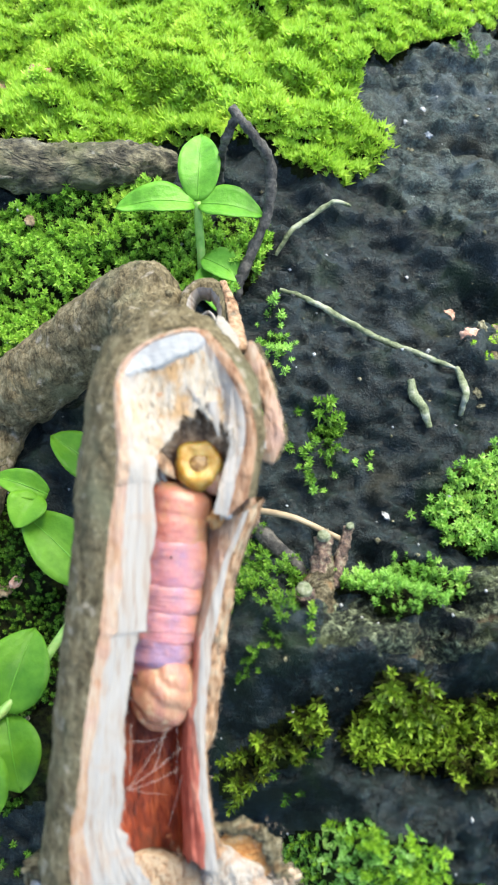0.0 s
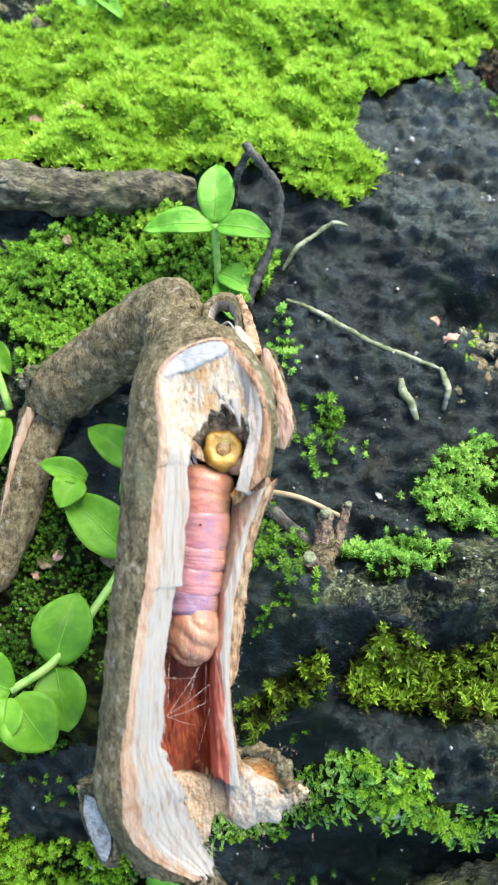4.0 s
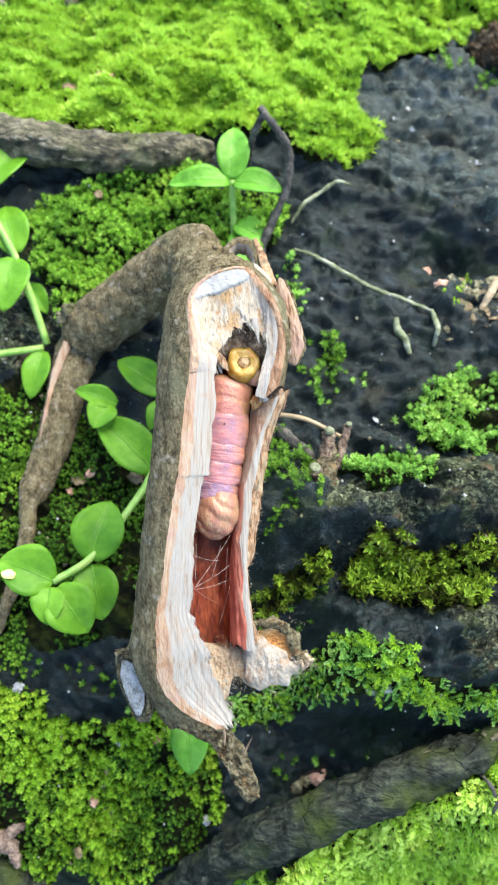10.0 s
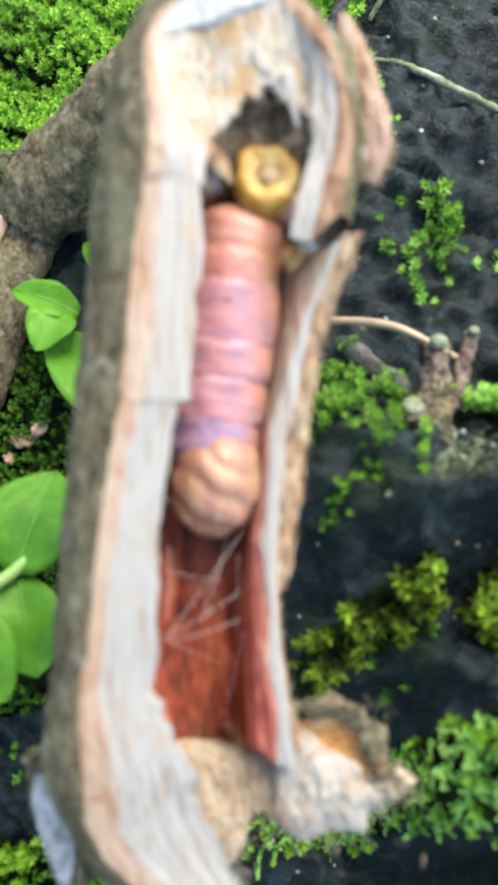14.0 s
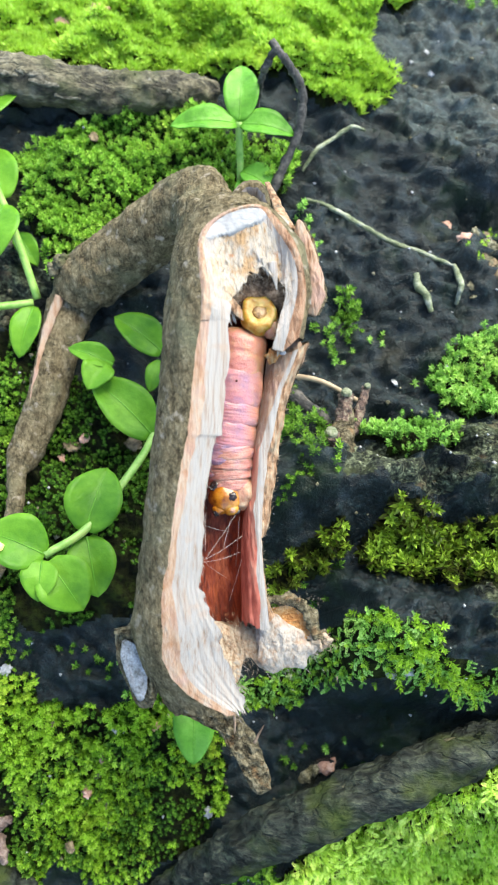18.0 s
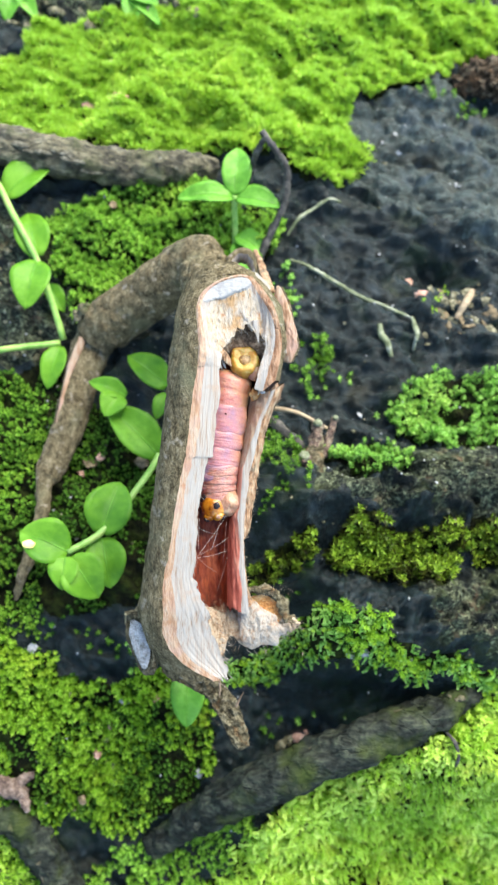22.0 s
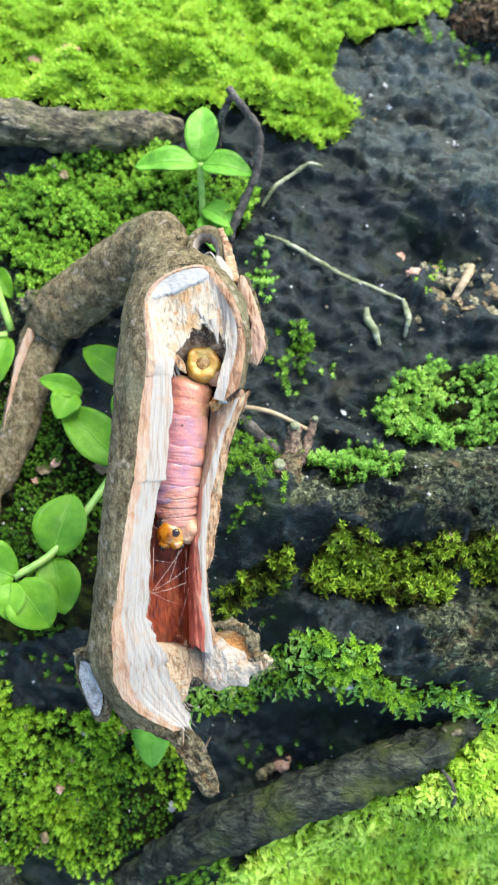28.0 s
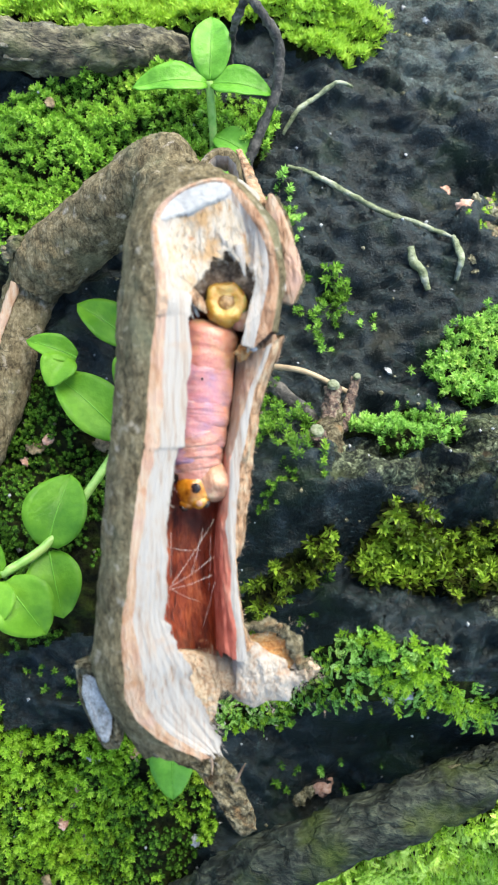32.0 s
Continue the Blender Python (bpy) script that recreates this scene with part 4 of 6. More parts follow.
for k, v in enumerate(vg):
    a, b, wa, wb = near[k], far[k], near_w[k], far_w[k]
    top = float(ss(18, 26.4, v))
    deep = float(line(AXIS, v, 2.0)) - 7.8 + 8.4 * float(ss(15.5, 22.5, v))
    under = 2.4 * (1 - top)
    sec = smooth_path([(a, wa), (a - 0.5 * under, wa - 1.6 * (1 - top) - 0.2), (a - under, 0.45 * wa + 0.55 * deep), (a - 0.3 * under + 0.15 * (b - a), deep + 1.2), (0.5 * (a + b), deep), (b - 0.18 * (b - a), deep + 0.9), (b - 0.1, 0.5 * (deep + wb)), (b, wb)], NG)
    p = np.stack([sec[:, 0], np.full(NG, v), sec[:, 1]], -1)
    d = rough3(p, ((0.8, 0.25, 0.8), 0.35), ((2.2, 0.7, 2.2), 0.16)) * np.sin(np.linspace(0, np.pi, NG)) ** 0.6
    tunnel[k] = p + np.stack([0 * d, 0 * d, d], -1)
low_g = np.interp(np.arange(NG), [0, 6, 14, 24, NG - 1], [-34, -33.6, -33, -32.4, -31.6])
grid_v = ends(vg, low_g - 9.0, np.full(NG, 26.3))
tunnel = np.stack([np.stack([np.interp(grid_v[:, j], vg, tunnel[:, j, 0]), np.maximum(grid_v[:, j], -33), np.interp(grid_v[:, j], vg, tunnel[:, j, 2])], -1) for j in range(NG)], 1)
dusty = tunnel[:, :, 1] > 18.5 + 0.8 * fbm(tunnel[:, :, 0], tunnel[:, :, 2], 2.5, 2, 71)
sheet("gallery", tunnel, LINING, "red-brown bored tunnel lining", ~dusty)
sheet("gallery_end", tunnel, DUST, "dusty brown end of the tunnel", dusty)

# the far wall: its red-stained inner face, a pale line of wood, and torn orange bark
vf = np.concatenate([np.arange(-33, -15.4, 0.3), [-15.3, -15.0], np.arange(-14.7, 14.91, 0.3)])
f_foot, f_in, f_out = line(FAR_FOOT, vf), line(FAR_INNER, vf, 0.3), line(FAR_OUTER, vf, 0.3)
f_in = f_in + 0.22 * fbm(vf, vf * 0 + 5, 3.5, 3, 44)
f_out = np.maximum(f_out + 0.12 * fbm(vf, vf * 0 + 9, 2.5, 3, 45), f_in + 0.25)
f_side = np.maximum(middle(vf) + (line(RIGHT_SIDE, vf) - middle(vf)) * 0.98 + 0.22 * fbm(vf, vf * 0 + 29, 1.4, 3, 12), f_out + 0.1)
ax = 0.5 * line(AXIS, vf, 2.0)
w_side, w_out, w_in, w_foot = ax - 1.9, ax + 0.1 + 0.02 * vf, ax + 0.25 + 0.02 * vf, ax - 2.6


def far_strip(name, u0, w0, u1, w1, n, mat, label, relief, low, high, bow=0.0, keep=None):
    s = np.linspace(0, 1, n)[None]
    u, w = u0[:, None] * (1 - s) + u1[:, None] * s, w0[:, None] * (1 - s) + w1[:, None] * s + bow * np.sin(np.pi * s)
    v = vf[:, None] + 0 * s
    p = np.stack([u, v, w], -1).reshape(-1, 3)
    d = rough3(p, ((1.4, 0.12, 0), relief), ((3.6, 0.6, 0), 0.7 * relief)).reshape(w.shape)
    w = w + d * np.sin(np.pi * s) ** 0.5
    v = ends(vf, low, high)
    v = np.maximum(v, -33)
    g = np.stack([np.stack([np.interp(v[:, j], vf, u[:, j]), v[:, j], np.interp(v[:, j], vf, w[:, j])], -1) for j in range(n)], 1)
    return sheet(name, g, mat, label, None if keep is None else keep(g))


def stained(g):
    return g[:, :, 1] < -1.5 + 2.2 * fbm(g[:, :, 0] * 2, g[:, :, 1], 4, 2, 4)


far_strip("outer_edge", f_side, w_side, f_out, w_out, 14, FLAP, "ragged orange-brown bark edge of the far wall", 0.3, np.linspace(-32.5, -34, 14), np.linspace(14.9, 13.6, 14) + 0.3 * (vnoise(np.arange(14), np.zeros(14), 3) - 0.5), 0.5)
far_strip("wood", f_out, w_out, f_in, w_in, 7, WOOD, "pale line of wood along the far wall", 0.15, np.full(7, -36.0), np.linspace(13.6, 13.1, 7), 0.1)
far_strip("stained_wood", f_in, w_in, f_foot, w_foot, 16, RED_WOOD, "red-stained wood beside the tunnel", 0.3, -34.6 + 1.2 * (vnoise(np.arange(16) * 0.9, np.zeros(16), 5) * 2 - 1), np.linspace(13.1, 12.3, 16), 0.5, stained)
far_strip("inner_face", f_in, w_in, f_foot, w_foot, 16, CAMBIUM, "orange torn inner face of the far wall", 0.3, np.full(16, -40.0), np.linspace(13.1, 12.3, 16), 0.5, lambda g: ~stained(g))

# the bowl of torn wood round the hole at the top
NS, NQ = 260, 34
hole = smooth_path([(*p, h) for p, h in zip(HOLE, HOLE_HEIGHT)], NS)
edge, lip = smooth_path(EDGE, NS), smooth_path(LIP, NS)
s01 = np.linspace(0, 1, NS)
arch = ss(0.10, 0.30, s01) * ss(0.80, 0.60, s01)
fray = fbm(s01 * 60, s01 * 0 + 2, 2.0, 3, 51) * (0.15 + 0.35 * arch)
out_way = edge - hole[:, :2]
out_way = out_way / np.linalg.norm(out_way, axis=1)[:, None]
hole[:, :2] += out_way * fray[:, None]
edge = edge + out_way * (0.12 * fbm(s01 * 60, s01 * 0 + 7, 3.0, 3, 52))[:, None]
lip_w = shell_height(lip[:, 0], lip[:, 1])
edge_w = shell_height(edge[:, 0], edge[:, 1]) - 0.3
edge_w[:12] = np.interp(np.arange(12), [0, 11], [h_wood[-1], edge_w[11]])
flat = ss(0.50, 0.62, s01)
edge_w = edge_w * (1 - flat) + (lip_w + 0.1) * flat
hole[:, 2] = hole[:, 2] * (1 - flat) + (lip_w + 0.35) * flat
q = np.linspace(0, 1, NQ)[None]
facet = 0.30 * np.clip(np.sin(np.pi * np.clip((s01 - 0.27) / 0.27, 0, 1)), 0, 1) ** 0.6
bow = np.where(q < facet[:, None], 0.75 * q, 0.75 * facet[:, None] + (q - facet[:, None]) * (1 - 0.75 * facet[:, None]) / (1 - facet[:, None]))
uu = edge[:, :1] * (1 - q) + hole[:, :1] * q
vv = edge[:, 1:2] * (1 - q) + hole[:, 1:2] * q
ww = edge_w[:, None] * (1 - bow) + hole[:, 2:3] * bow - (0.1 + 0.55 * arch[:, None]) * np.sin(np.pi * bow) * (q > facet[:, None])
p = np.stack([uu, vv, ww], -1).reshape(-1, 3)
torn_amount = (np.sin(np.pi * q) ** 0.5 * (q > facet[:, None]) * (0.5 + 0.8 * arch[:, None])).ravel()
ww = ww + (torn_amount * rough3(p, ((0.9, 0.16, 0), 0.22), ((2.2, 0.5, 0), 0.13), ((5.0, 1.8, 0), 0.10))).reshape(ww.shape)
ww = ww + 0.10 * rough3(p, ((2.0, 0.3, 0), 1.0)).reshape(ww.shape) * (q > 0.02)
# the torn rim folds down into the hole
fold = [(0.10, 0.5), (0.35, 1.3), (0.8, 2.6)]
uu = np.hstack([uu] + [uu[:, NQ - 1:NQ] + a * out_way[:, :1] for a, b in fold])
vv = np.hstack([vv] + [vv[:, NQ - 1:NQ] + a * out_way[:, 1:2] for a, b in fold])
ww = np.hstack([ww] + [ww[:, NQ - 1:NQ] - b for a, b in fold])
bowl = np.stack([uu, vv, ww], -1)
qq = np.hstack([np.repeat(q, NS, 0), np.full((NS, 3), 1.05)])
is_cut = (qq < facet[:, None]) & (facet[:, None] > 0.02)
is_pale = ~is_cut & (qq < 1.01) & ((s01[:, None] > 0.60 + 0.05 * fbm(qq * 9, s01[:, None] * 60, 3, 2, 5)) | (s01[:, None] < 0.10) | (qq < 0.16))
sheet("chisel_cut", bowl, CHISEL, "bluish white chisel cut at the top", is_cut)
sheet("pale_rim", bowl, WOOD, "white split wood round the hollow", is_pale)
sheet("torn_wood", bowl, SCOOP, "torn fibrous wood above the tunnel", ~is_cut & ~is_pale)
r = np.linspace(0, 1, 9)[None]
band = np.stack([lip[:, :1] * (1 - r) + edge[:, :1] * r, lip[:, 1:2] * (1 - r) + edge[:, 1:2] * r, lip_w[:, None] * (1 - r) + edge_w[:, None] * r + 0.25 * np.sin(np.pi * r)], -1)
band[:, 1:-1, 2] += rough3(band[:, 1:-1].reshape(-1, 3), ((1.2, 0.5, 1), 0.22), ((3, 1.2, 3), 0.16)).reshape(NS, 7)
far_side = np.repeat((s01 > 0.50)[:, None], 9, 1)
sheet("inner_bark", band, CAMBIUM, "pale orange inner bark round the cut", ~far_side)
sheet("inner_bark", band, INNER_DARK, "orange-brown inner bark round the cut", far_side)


def slab(points, widths, thick, n=40, seed=0, rough=0.25):
    return tube(points, widths, n, 14, rough, 1.6, flat=thick, seed=seed)


def lump(outline, height, rise, thick, slope=(0, 0), rough=0.3, seed=0, n=110, rows=20, stretch=(1.0, 0.5)):
    """A solid torn piece: an outline across and along the stem, a domed rough face and a flat back."""
    ring = smooth_path(outline + outline[:1], n + 1)[:-1]
    ring = ring + 0.5 * rough * np.stack([fbm(np.arange(n) * 0.5, np.zeros(n), 2.0, 3, seed), fbm(np.arange(n) * 0.5, np.zeros(n) + 9, 2.0, 3, seed + 3)], -1)
    c = ring.mean(0)
    verts = []
    for t in np.linspace(0, 1, rows):
        xy = ring * (1 - t) + c * t
        w = height + slope[0] * (xy[:, 0] - c[0]) + slope[1] * (xy[:, 1] - c[1]) + rise * (1 - (1 - t) ** 2.5)
        p = np.stack([xy[:, 0], xy[:, 1], w], -1)
        p[:, 2] += rough * rough3(p + seed * 3.1, ((0.9 * stretch[0], 0.9 * stretch[1], 0), 1.0), ((2.2 * stretch[0], 2.2 * stretch[1], 0), 0.6), ((5 * stretch[0], 5 * stretch[1], 0), 0.3)) * min(1, 4 * t + 0.35)
        verts.append(p)
    back = verts[0].copy()
    back[:, 2] -= thick
    back[:, :2] = c + (back[:, :2] - c) * 0.85
    v = np.vstack([back] + verts + [verts[-1].mean(0)[None], (c[0], c[1], height - thick)])
    f = grid_faces(rows + 1, n, True).tolist()
    m = (rows + 1) * n
    f += [[m, m - n + (j + 1) % n, m - n + j] for j in range(n)] + [[m + 1, (j + 1) % n, j] for j in range(n)]
    return v, f


# the fork: the stem's end bends back into a side limb, which props it up
fork = tube([(3.4, 32.0, -6.4), (2.8, 33.2, -9.0), (1.0, 35.0, -13.5), (-0.8, 37.3, -19), (-1.8, 40.0, -24.4), (-2.0, 42.6, -28.4), (-2, 43.5, -31)], [8.9, 7.8, 5.6, 5.2, 5.4, 5.6, 4.5], 90, 64, 0.7, 1.5, first=(0, 1, 0))
part("fork", *fork, BARK, branch, "gnarled bark of the fork")
limb = tube([(1.8, 45.0, -28), (-1.5, 44.8, -29), (-7, 43.4, -33), (-18.5, 37.5, -40), (-26.4, 32.8, -44), (-29.5, 29.0, -45)], [3.2, 6.0, 6.4, 6.2, 6.4, 4.6], 110, 64, 0.5, 2.4, seed=2)
part("limb", *limb, BARK, branch, "thick grey-brown side limb")
shank = tube([(-29.0, 30.0, -45), (-30.8, 26.0, -45), (-32.4, 19.7, -43.5), (-34.4, 10.4, -41.5), (-37.0, 3.2, -40.5), (-39.4, -2.4, -39.4), (-40.2, -5.4, -38), (-40.0, -11.4, -35.6), (-42.0, -19.9, -33.0), (-44.0, -25.4, -32.4), (-45.4, -30.9, -32.0)], [4.8, 4.6, 4.2, 3.9, 3.6, 3.2, 2.0, 1.7, 1.5, 1.2, 0.5], 110, 32, 0.35, 2, flat=0.7, seed=3)
part("shank", *shank, BARK, branch, "thin broken limb end resting on moss")
# an open knothole behind the cut, with a pale rim
ring_in = smooth_path([(4.9, 42.1), (5.1, 43.4), (6.1, 44.2), (7.5, 43.9), (8.4, 42.6), (8.4, 40.9), (7.5, 40.0), (6.0, 40.2), (5.1, 40.9), (4.9, 42.1)], 91)[:-1]
ring_out = smooth_path([(2.8, 42.4), (3.2, 45.0), (5.3, 47.2), (8.0, 47.3), (9.8, 45.0), (10.6, 41.2), (11.0, 37.6), (8.0, 37.2), (4.4, 38.2), (2.8, 42.4)], 91)[:-1]
ring_in = ring_in + 0.16 * np.stack([fbm(np.arange(90) * 0.6, np.zeros(90), 2, 2, 61), fbm(np.arange(90) * 0.6, np.zeros(90) + 4, 2, 2, 62)], -1)
rows = []
for t, w in ((0.0, -27.5), (0.0, -24.4), (0.15, -23.0), (0.35, -22.0), (0.6, -21.4), (0.85, -22.0), (1.0, -24.0), (1.0, -27.0)):
    xy = ring_in * (1 - t) + ring_out * t
    p = np.stack([xy[:, 0], xy[:, 1], w - 0.75 * (xy[:, 1] - 42)], -1)
    p[:, 2] += 0.3 * rough3(p, ((0.9, 0.9, 0), 1.0), ((2.4, 2.4, 0), 0.5))
    rows.append(p)
knothole = np.array(rows)
faces = grid_faces(8, 90, True)
part("hollow_rim", knothole.reshape(-1, 3), faces[faces[:, 0] < 3 * 90], WOOD, branch, "pale torn wood rim of the hollow")
part("hollow_ring", knothole.reshape(-1, 3), faces[faces[:, 0] >= 3 * 90], BARK, branch, "grey-brown bark ring round an open hollow")
part("hollow_edge", *slab([(9.4, 46.2, -25.0), (10.6, 42.5, -22.0), (11.2, 39.4, -18.0), (11.6, 36.2, -12.0), (12.2, 33.6, -6.4)], [0.5, 0.8, 1.0, 1.2, 1.0], 0.5, 60, 12, 0.16), FLAP, branch, "orange bark edge below the hollow")
part("pale_splinter", *slab([(9.2, 39.6, -17.0), (10.2, 37.0, -11.5), (11.4, 34.8, -6.4), (12.0, 33.4, -4.2)], [0.6, 1.1, 0.9, 0.1], 0.3, 40, 13, 0.2), WOOD, branch, "white torn splinter below the hollow")
part("pale_splinter", *tube([(6.4, 40.2, -20.0), (7.6, 40.6, -18.6), (8.4, 39.6, -17.6), (8.7, 38.2, -16.5)], [0.3, 0.22, 0.18, 0.05], 20, 7, 0.05, 1), WOOD, branch, "thin curled pale splinter")

part("peeled_strip", *slab([(-31.5, 29.5, -41.2), (-33.4, 25, -41.0), (-35.0, 20, -40.4), (-36.4, 14, -39.6), (-37.6, 8, -38.8)], [1.0, 0.9, 0.6, 0.35, 0.1], 0.4), CAMBIUM, branch, "orange peeled strip of bark")
FLAP_EDGE = [(12.8, 32.6), (13.6, 34.2), (14.8, 32.1), (15.7, 29.7), (16.4, 26.9), (17.1, 24.5), (17.2, 22.1), (16.6, 20.3), (15.8, 19.0), (14.5, 19.2), (14.2, 20.8), (14.8, 24), (14.2, 28), (13.2, 30.8)]
part("bark_flap", *lump(FLAP_EDGE, -3.0, 0.7, 1.6, (0.25, -0.02), 0.4, 4, stretch=(0.7, 0.25)), CAMBIUM, branch, "loose crumbling orange-brown bark flap")
part("bark_flap", *lump([(u + 0.45 + 0.02 * (v - 26), v - 0.1) for u, v in FLAP_EDGE], -4.4, 0.5, 1.8, (0.2, -0.02), 0.5, 9), BARK_ROUGH, branch, "grey outer bark of the flap")
part("pale_splinter", *slab([(14.2, 24.6, -2.0), (14.6, 22.4, -1.8), (15.0, 20.4, -1.9)], [0.2, 0.35, 0.05], 0.4, 24, 31, 0.1), WOOD, branch, "white splinter on the bark flap")
for k, (pts, w) in enumerate((([(9.0, 26.4, 3.2), (9.2, 24.8, 3.0), (9.4, 23.4, 2.8), (9.6, 22.2, 2.5)], [0.7, 0.6, 0.35, 0.06]), ([(7.7, 27.0, 3.3), (8.1, 25.4, 3.1), (8.4, 24.2, 2.8)], [0.45, 0.35, 0.06]),
                              ([(6.4, 28.4, 3.5), (7.2, 26.6, 3.3), (7.9, 24.9, 2.8)], [0.1, 0.25, 0.05]),
                              ([(10.7, 18.6, 2.4), (10.2, 16.0, 2.3), (9.7, 13.4, 2.0), (9.4, 12.4, 1.6)], [0.25, 0.42, 0.36, 0.05]), ([(2.6, 19.6, 5.0), (2.9, 18.2, 4.6), (3.3, 17.2, 3.8)], [0.2, 0.22, 0.04]), ([(2.3, 19.2, 5.2), (2.4, 17.8, 4.6), (2.8, 16.6, 3.6)], [0.2, 0.2, 0.03]))):
    part("pale_splinter", *slab(pts, w, 0.4, 30, 30 + k, 0.14), SCOOP if k % 2 else WOOD, branch, "torn splinter of pale wood")
part("chip", *slab([(1.8, 20.9, 5.9), (2.7, 20.0, 5.7), (3.7, 18.7, 5.0), (4.4, 17.6, 4.2)], [0.25, 0.75, 0.75, 0.1], 0.3, 30, 14, 0.15), FLAP, branch, "loose chip of orange wood")
part("frass", *lump([(7.6, 12.6), (8.2, 13.6), (9.3, 13.3), (10.2, 12.8), (9.6, 12.1), (8.6, 11.4), (7.8, 11.6)], 0.4, 0.6, 1.6, (0, 0), 0.5, 15, 60, 12), FRASS, branch, "orange frayed crumb in the notch")
part("dark_speck", *moved(orb(0.55, 0.35, 0.3, 0.3, 2, 12, 16), 10.2, 12.9, 1.6), STUB, branch, "bluish grey speck in the notch")

part("torn_core", *lump([(8.2, 10.6), (8.4, 12.8), (9.2, 15.4), (10.4, 18.0), (12.6, 18.0), (13.2, 15.6), (13.9, 13.4), (13.0, 11.0), (10.6, 10.0)], -2.6, 0.6, 2.0, (-0.1, 0.1), 0.5, 33, 80, 14), CAMBIUM, branch, "orange wood showing in the break of the far wall")
# the broken lower end
part("bark_tail", *lump([(-9.0, -38.0), (-5.5, -39.4), (-1.4, -40.6), (2.0, -44.4), (4.6, -48.6), (6.0, -53.0), (6.8, -57.8), (4.6, -58.2), (2.8, -55.0), (1.2, -51.6), (-1.8, -46.8), (-6.0, -43.2), (-10.0, -41.2)], -9.0, 0.6, 2.2, (-0.25, 0.12), 0.75, 6, 150, 22, (1.0, 0.8)), BARK_ROUGH, branch, "torn hanging strip of rough grey-brown bark")
stub_v, stub_f = tube([(-7.5, -31.5, -8), (-11.4, -33.2, -5.4), (-13.9, -34.2, -3.0)], [6.0, 5.6, 5.2], 30, 48, 0.8, 1.6, caps=False, seed=7, flat=0.62)
part("side_stub", stub_v, stub_f, BARK_ROUGH, branch, "short side stub with rough bark")
part("cut_face", *lump([(-15.9, -30.7), (-14.4, -30.8), (-12.8, -32.6), (-12.0, -35.5), (-12.1, -38.6), (-13.0, -40.0), (-14.2, -38.8), (-15.4, -35.8), (-16.1, -32.8)], -2.4, 0.25, 1.5, (0.45, 0.0), 0.3, 8, 80, 14, (1.4, 0.5)), STUB, branch, "weathered bluish white cut end")
part("cut_collar", *lump([(-17.2, -29.2), (-14.8, -29.2), (-12.0, -30.8), (-10.4, -34.0), (-10.2, -38.4), (-11.6, -41.2), (-13.4, -41.2), (-15.0, -38.8), (-16.4, -35.4), (-17.2, -32.0)], -3.6, 0.3, 6.0, (0.45, 0.0), 0.5, 28, 90, 12), BARK_ROUGH, branch, "rough bark collar of the stub")
part("cut_rim", *tube([(u, v, -2.3 + 0.45 * (u + 14)) for u, v in ((-17.1, -29.6), (-15.2, -29.6), (-13.0, -30.4), (-11.5, -32.8), (-11.0, -36.4), (-11.2, -39.6))], [0.3, 0.5, 0.6, 0.55, 0.5, 0.3], 50, 14, 0.3, 1.2, seed=17), BARK_ROUGH, branch, "brown bark lip round the cut end")
part("knot", *moved(orb(0.7, 0.6, 0.35, 0.4, 3), 1.4, 44.2, -22.6), BARK_ROUGH, branch, "small dark knot")
part("torn_spot", *slab([(-20.5, 41.0, -36.6), (-23.5, 39.6, -37.6), (-26.5, 37.6, -39.2)], [0.3, 0.9, 0.4], 0.5, 24, 19, 0.2), FLAP, branch, "orange torn spot on the limb")
for k, (x, y, z, r) in enumerate(((-31.2, 35.6, -39.5, 1.3), (-32.4, 34.2, -40.2, 1.1), (-30.2, 36.8, -40.0, 1.0), (-31.8, 36.9, -41.0, 0.9), (-33.2, 35.6, -41.2, 0.8))):
    part("lichen_tuft", *moved(orb(r, r * 0.8, r * 0.7, 0.6, k * 2.3, 12, 16), x, y, z), LOG, branch, "grey-blue lichen tuft")
part("torn_end", *lump([(5.7, -23.8), (7.3, -26.4), (10.1, -28.8), (12.4, -30.3), (13.0, -31.8), (14.8, -33.2), (13.3, -34.5), (12.6, -36.2), (9.9, -36.0), (7.9, -36.8), (6.4, -36.0), (5.2, -34.4), (5.6, -31.6), (5.4, -28.6)], -3.8, 0.8, 4.0, (-0.15, 0.12), 0.34, 5, 150, 26, (1.0, 0.5)), TORN, branch, "pale torn wood at the broken end")
part("torn_hollow", *lump([(7.4, -26.6), (9.3, -26.2), (11.6, -26.8), (13.2, -28.8), (13.9, -31.0), (12.6, -31.8), (11.2, -30.2), (9.2, -28.9)], -4.2, -0.5, 2.5, (-0.15, 0.12), 0.35, 25, 80, 14, (0.6, 1.2)), FRASS, branch, "orange hollow under the bark at the broken end")
part("torn_edge", *slab([(6.4, -25.4, -3.0), (8.4, -25.3, -3.3), (10.4, -25.2, -3.6), (12.4, -26.2, -4.0), (13.9, -28.4, -4.4), (14.5, -30.6, -4.8), (15.6, -31.8, -5.2), (17.0, -32.4, -5.6)], [0.4, 0.8, 0.9, 1.0, 0.9, 0.9, 1.1, 0.5], 0.8, 90, 22, 0.75), BARK_ROUGH, branch, "crumbling grey-brown bark edge")
part("torn_edge", *lump([(13.2, -31.2), (14.6, -30.6), (16.4, -31.4), (17.2, -32.4), (16.0, -33.4), (14.6, -33.6)], -5.0, 0.8, 1.8, (-0.1, 0.1), 0.7, 27, 70, 12), FRAY, branch, "frayed crumb of inner bark")
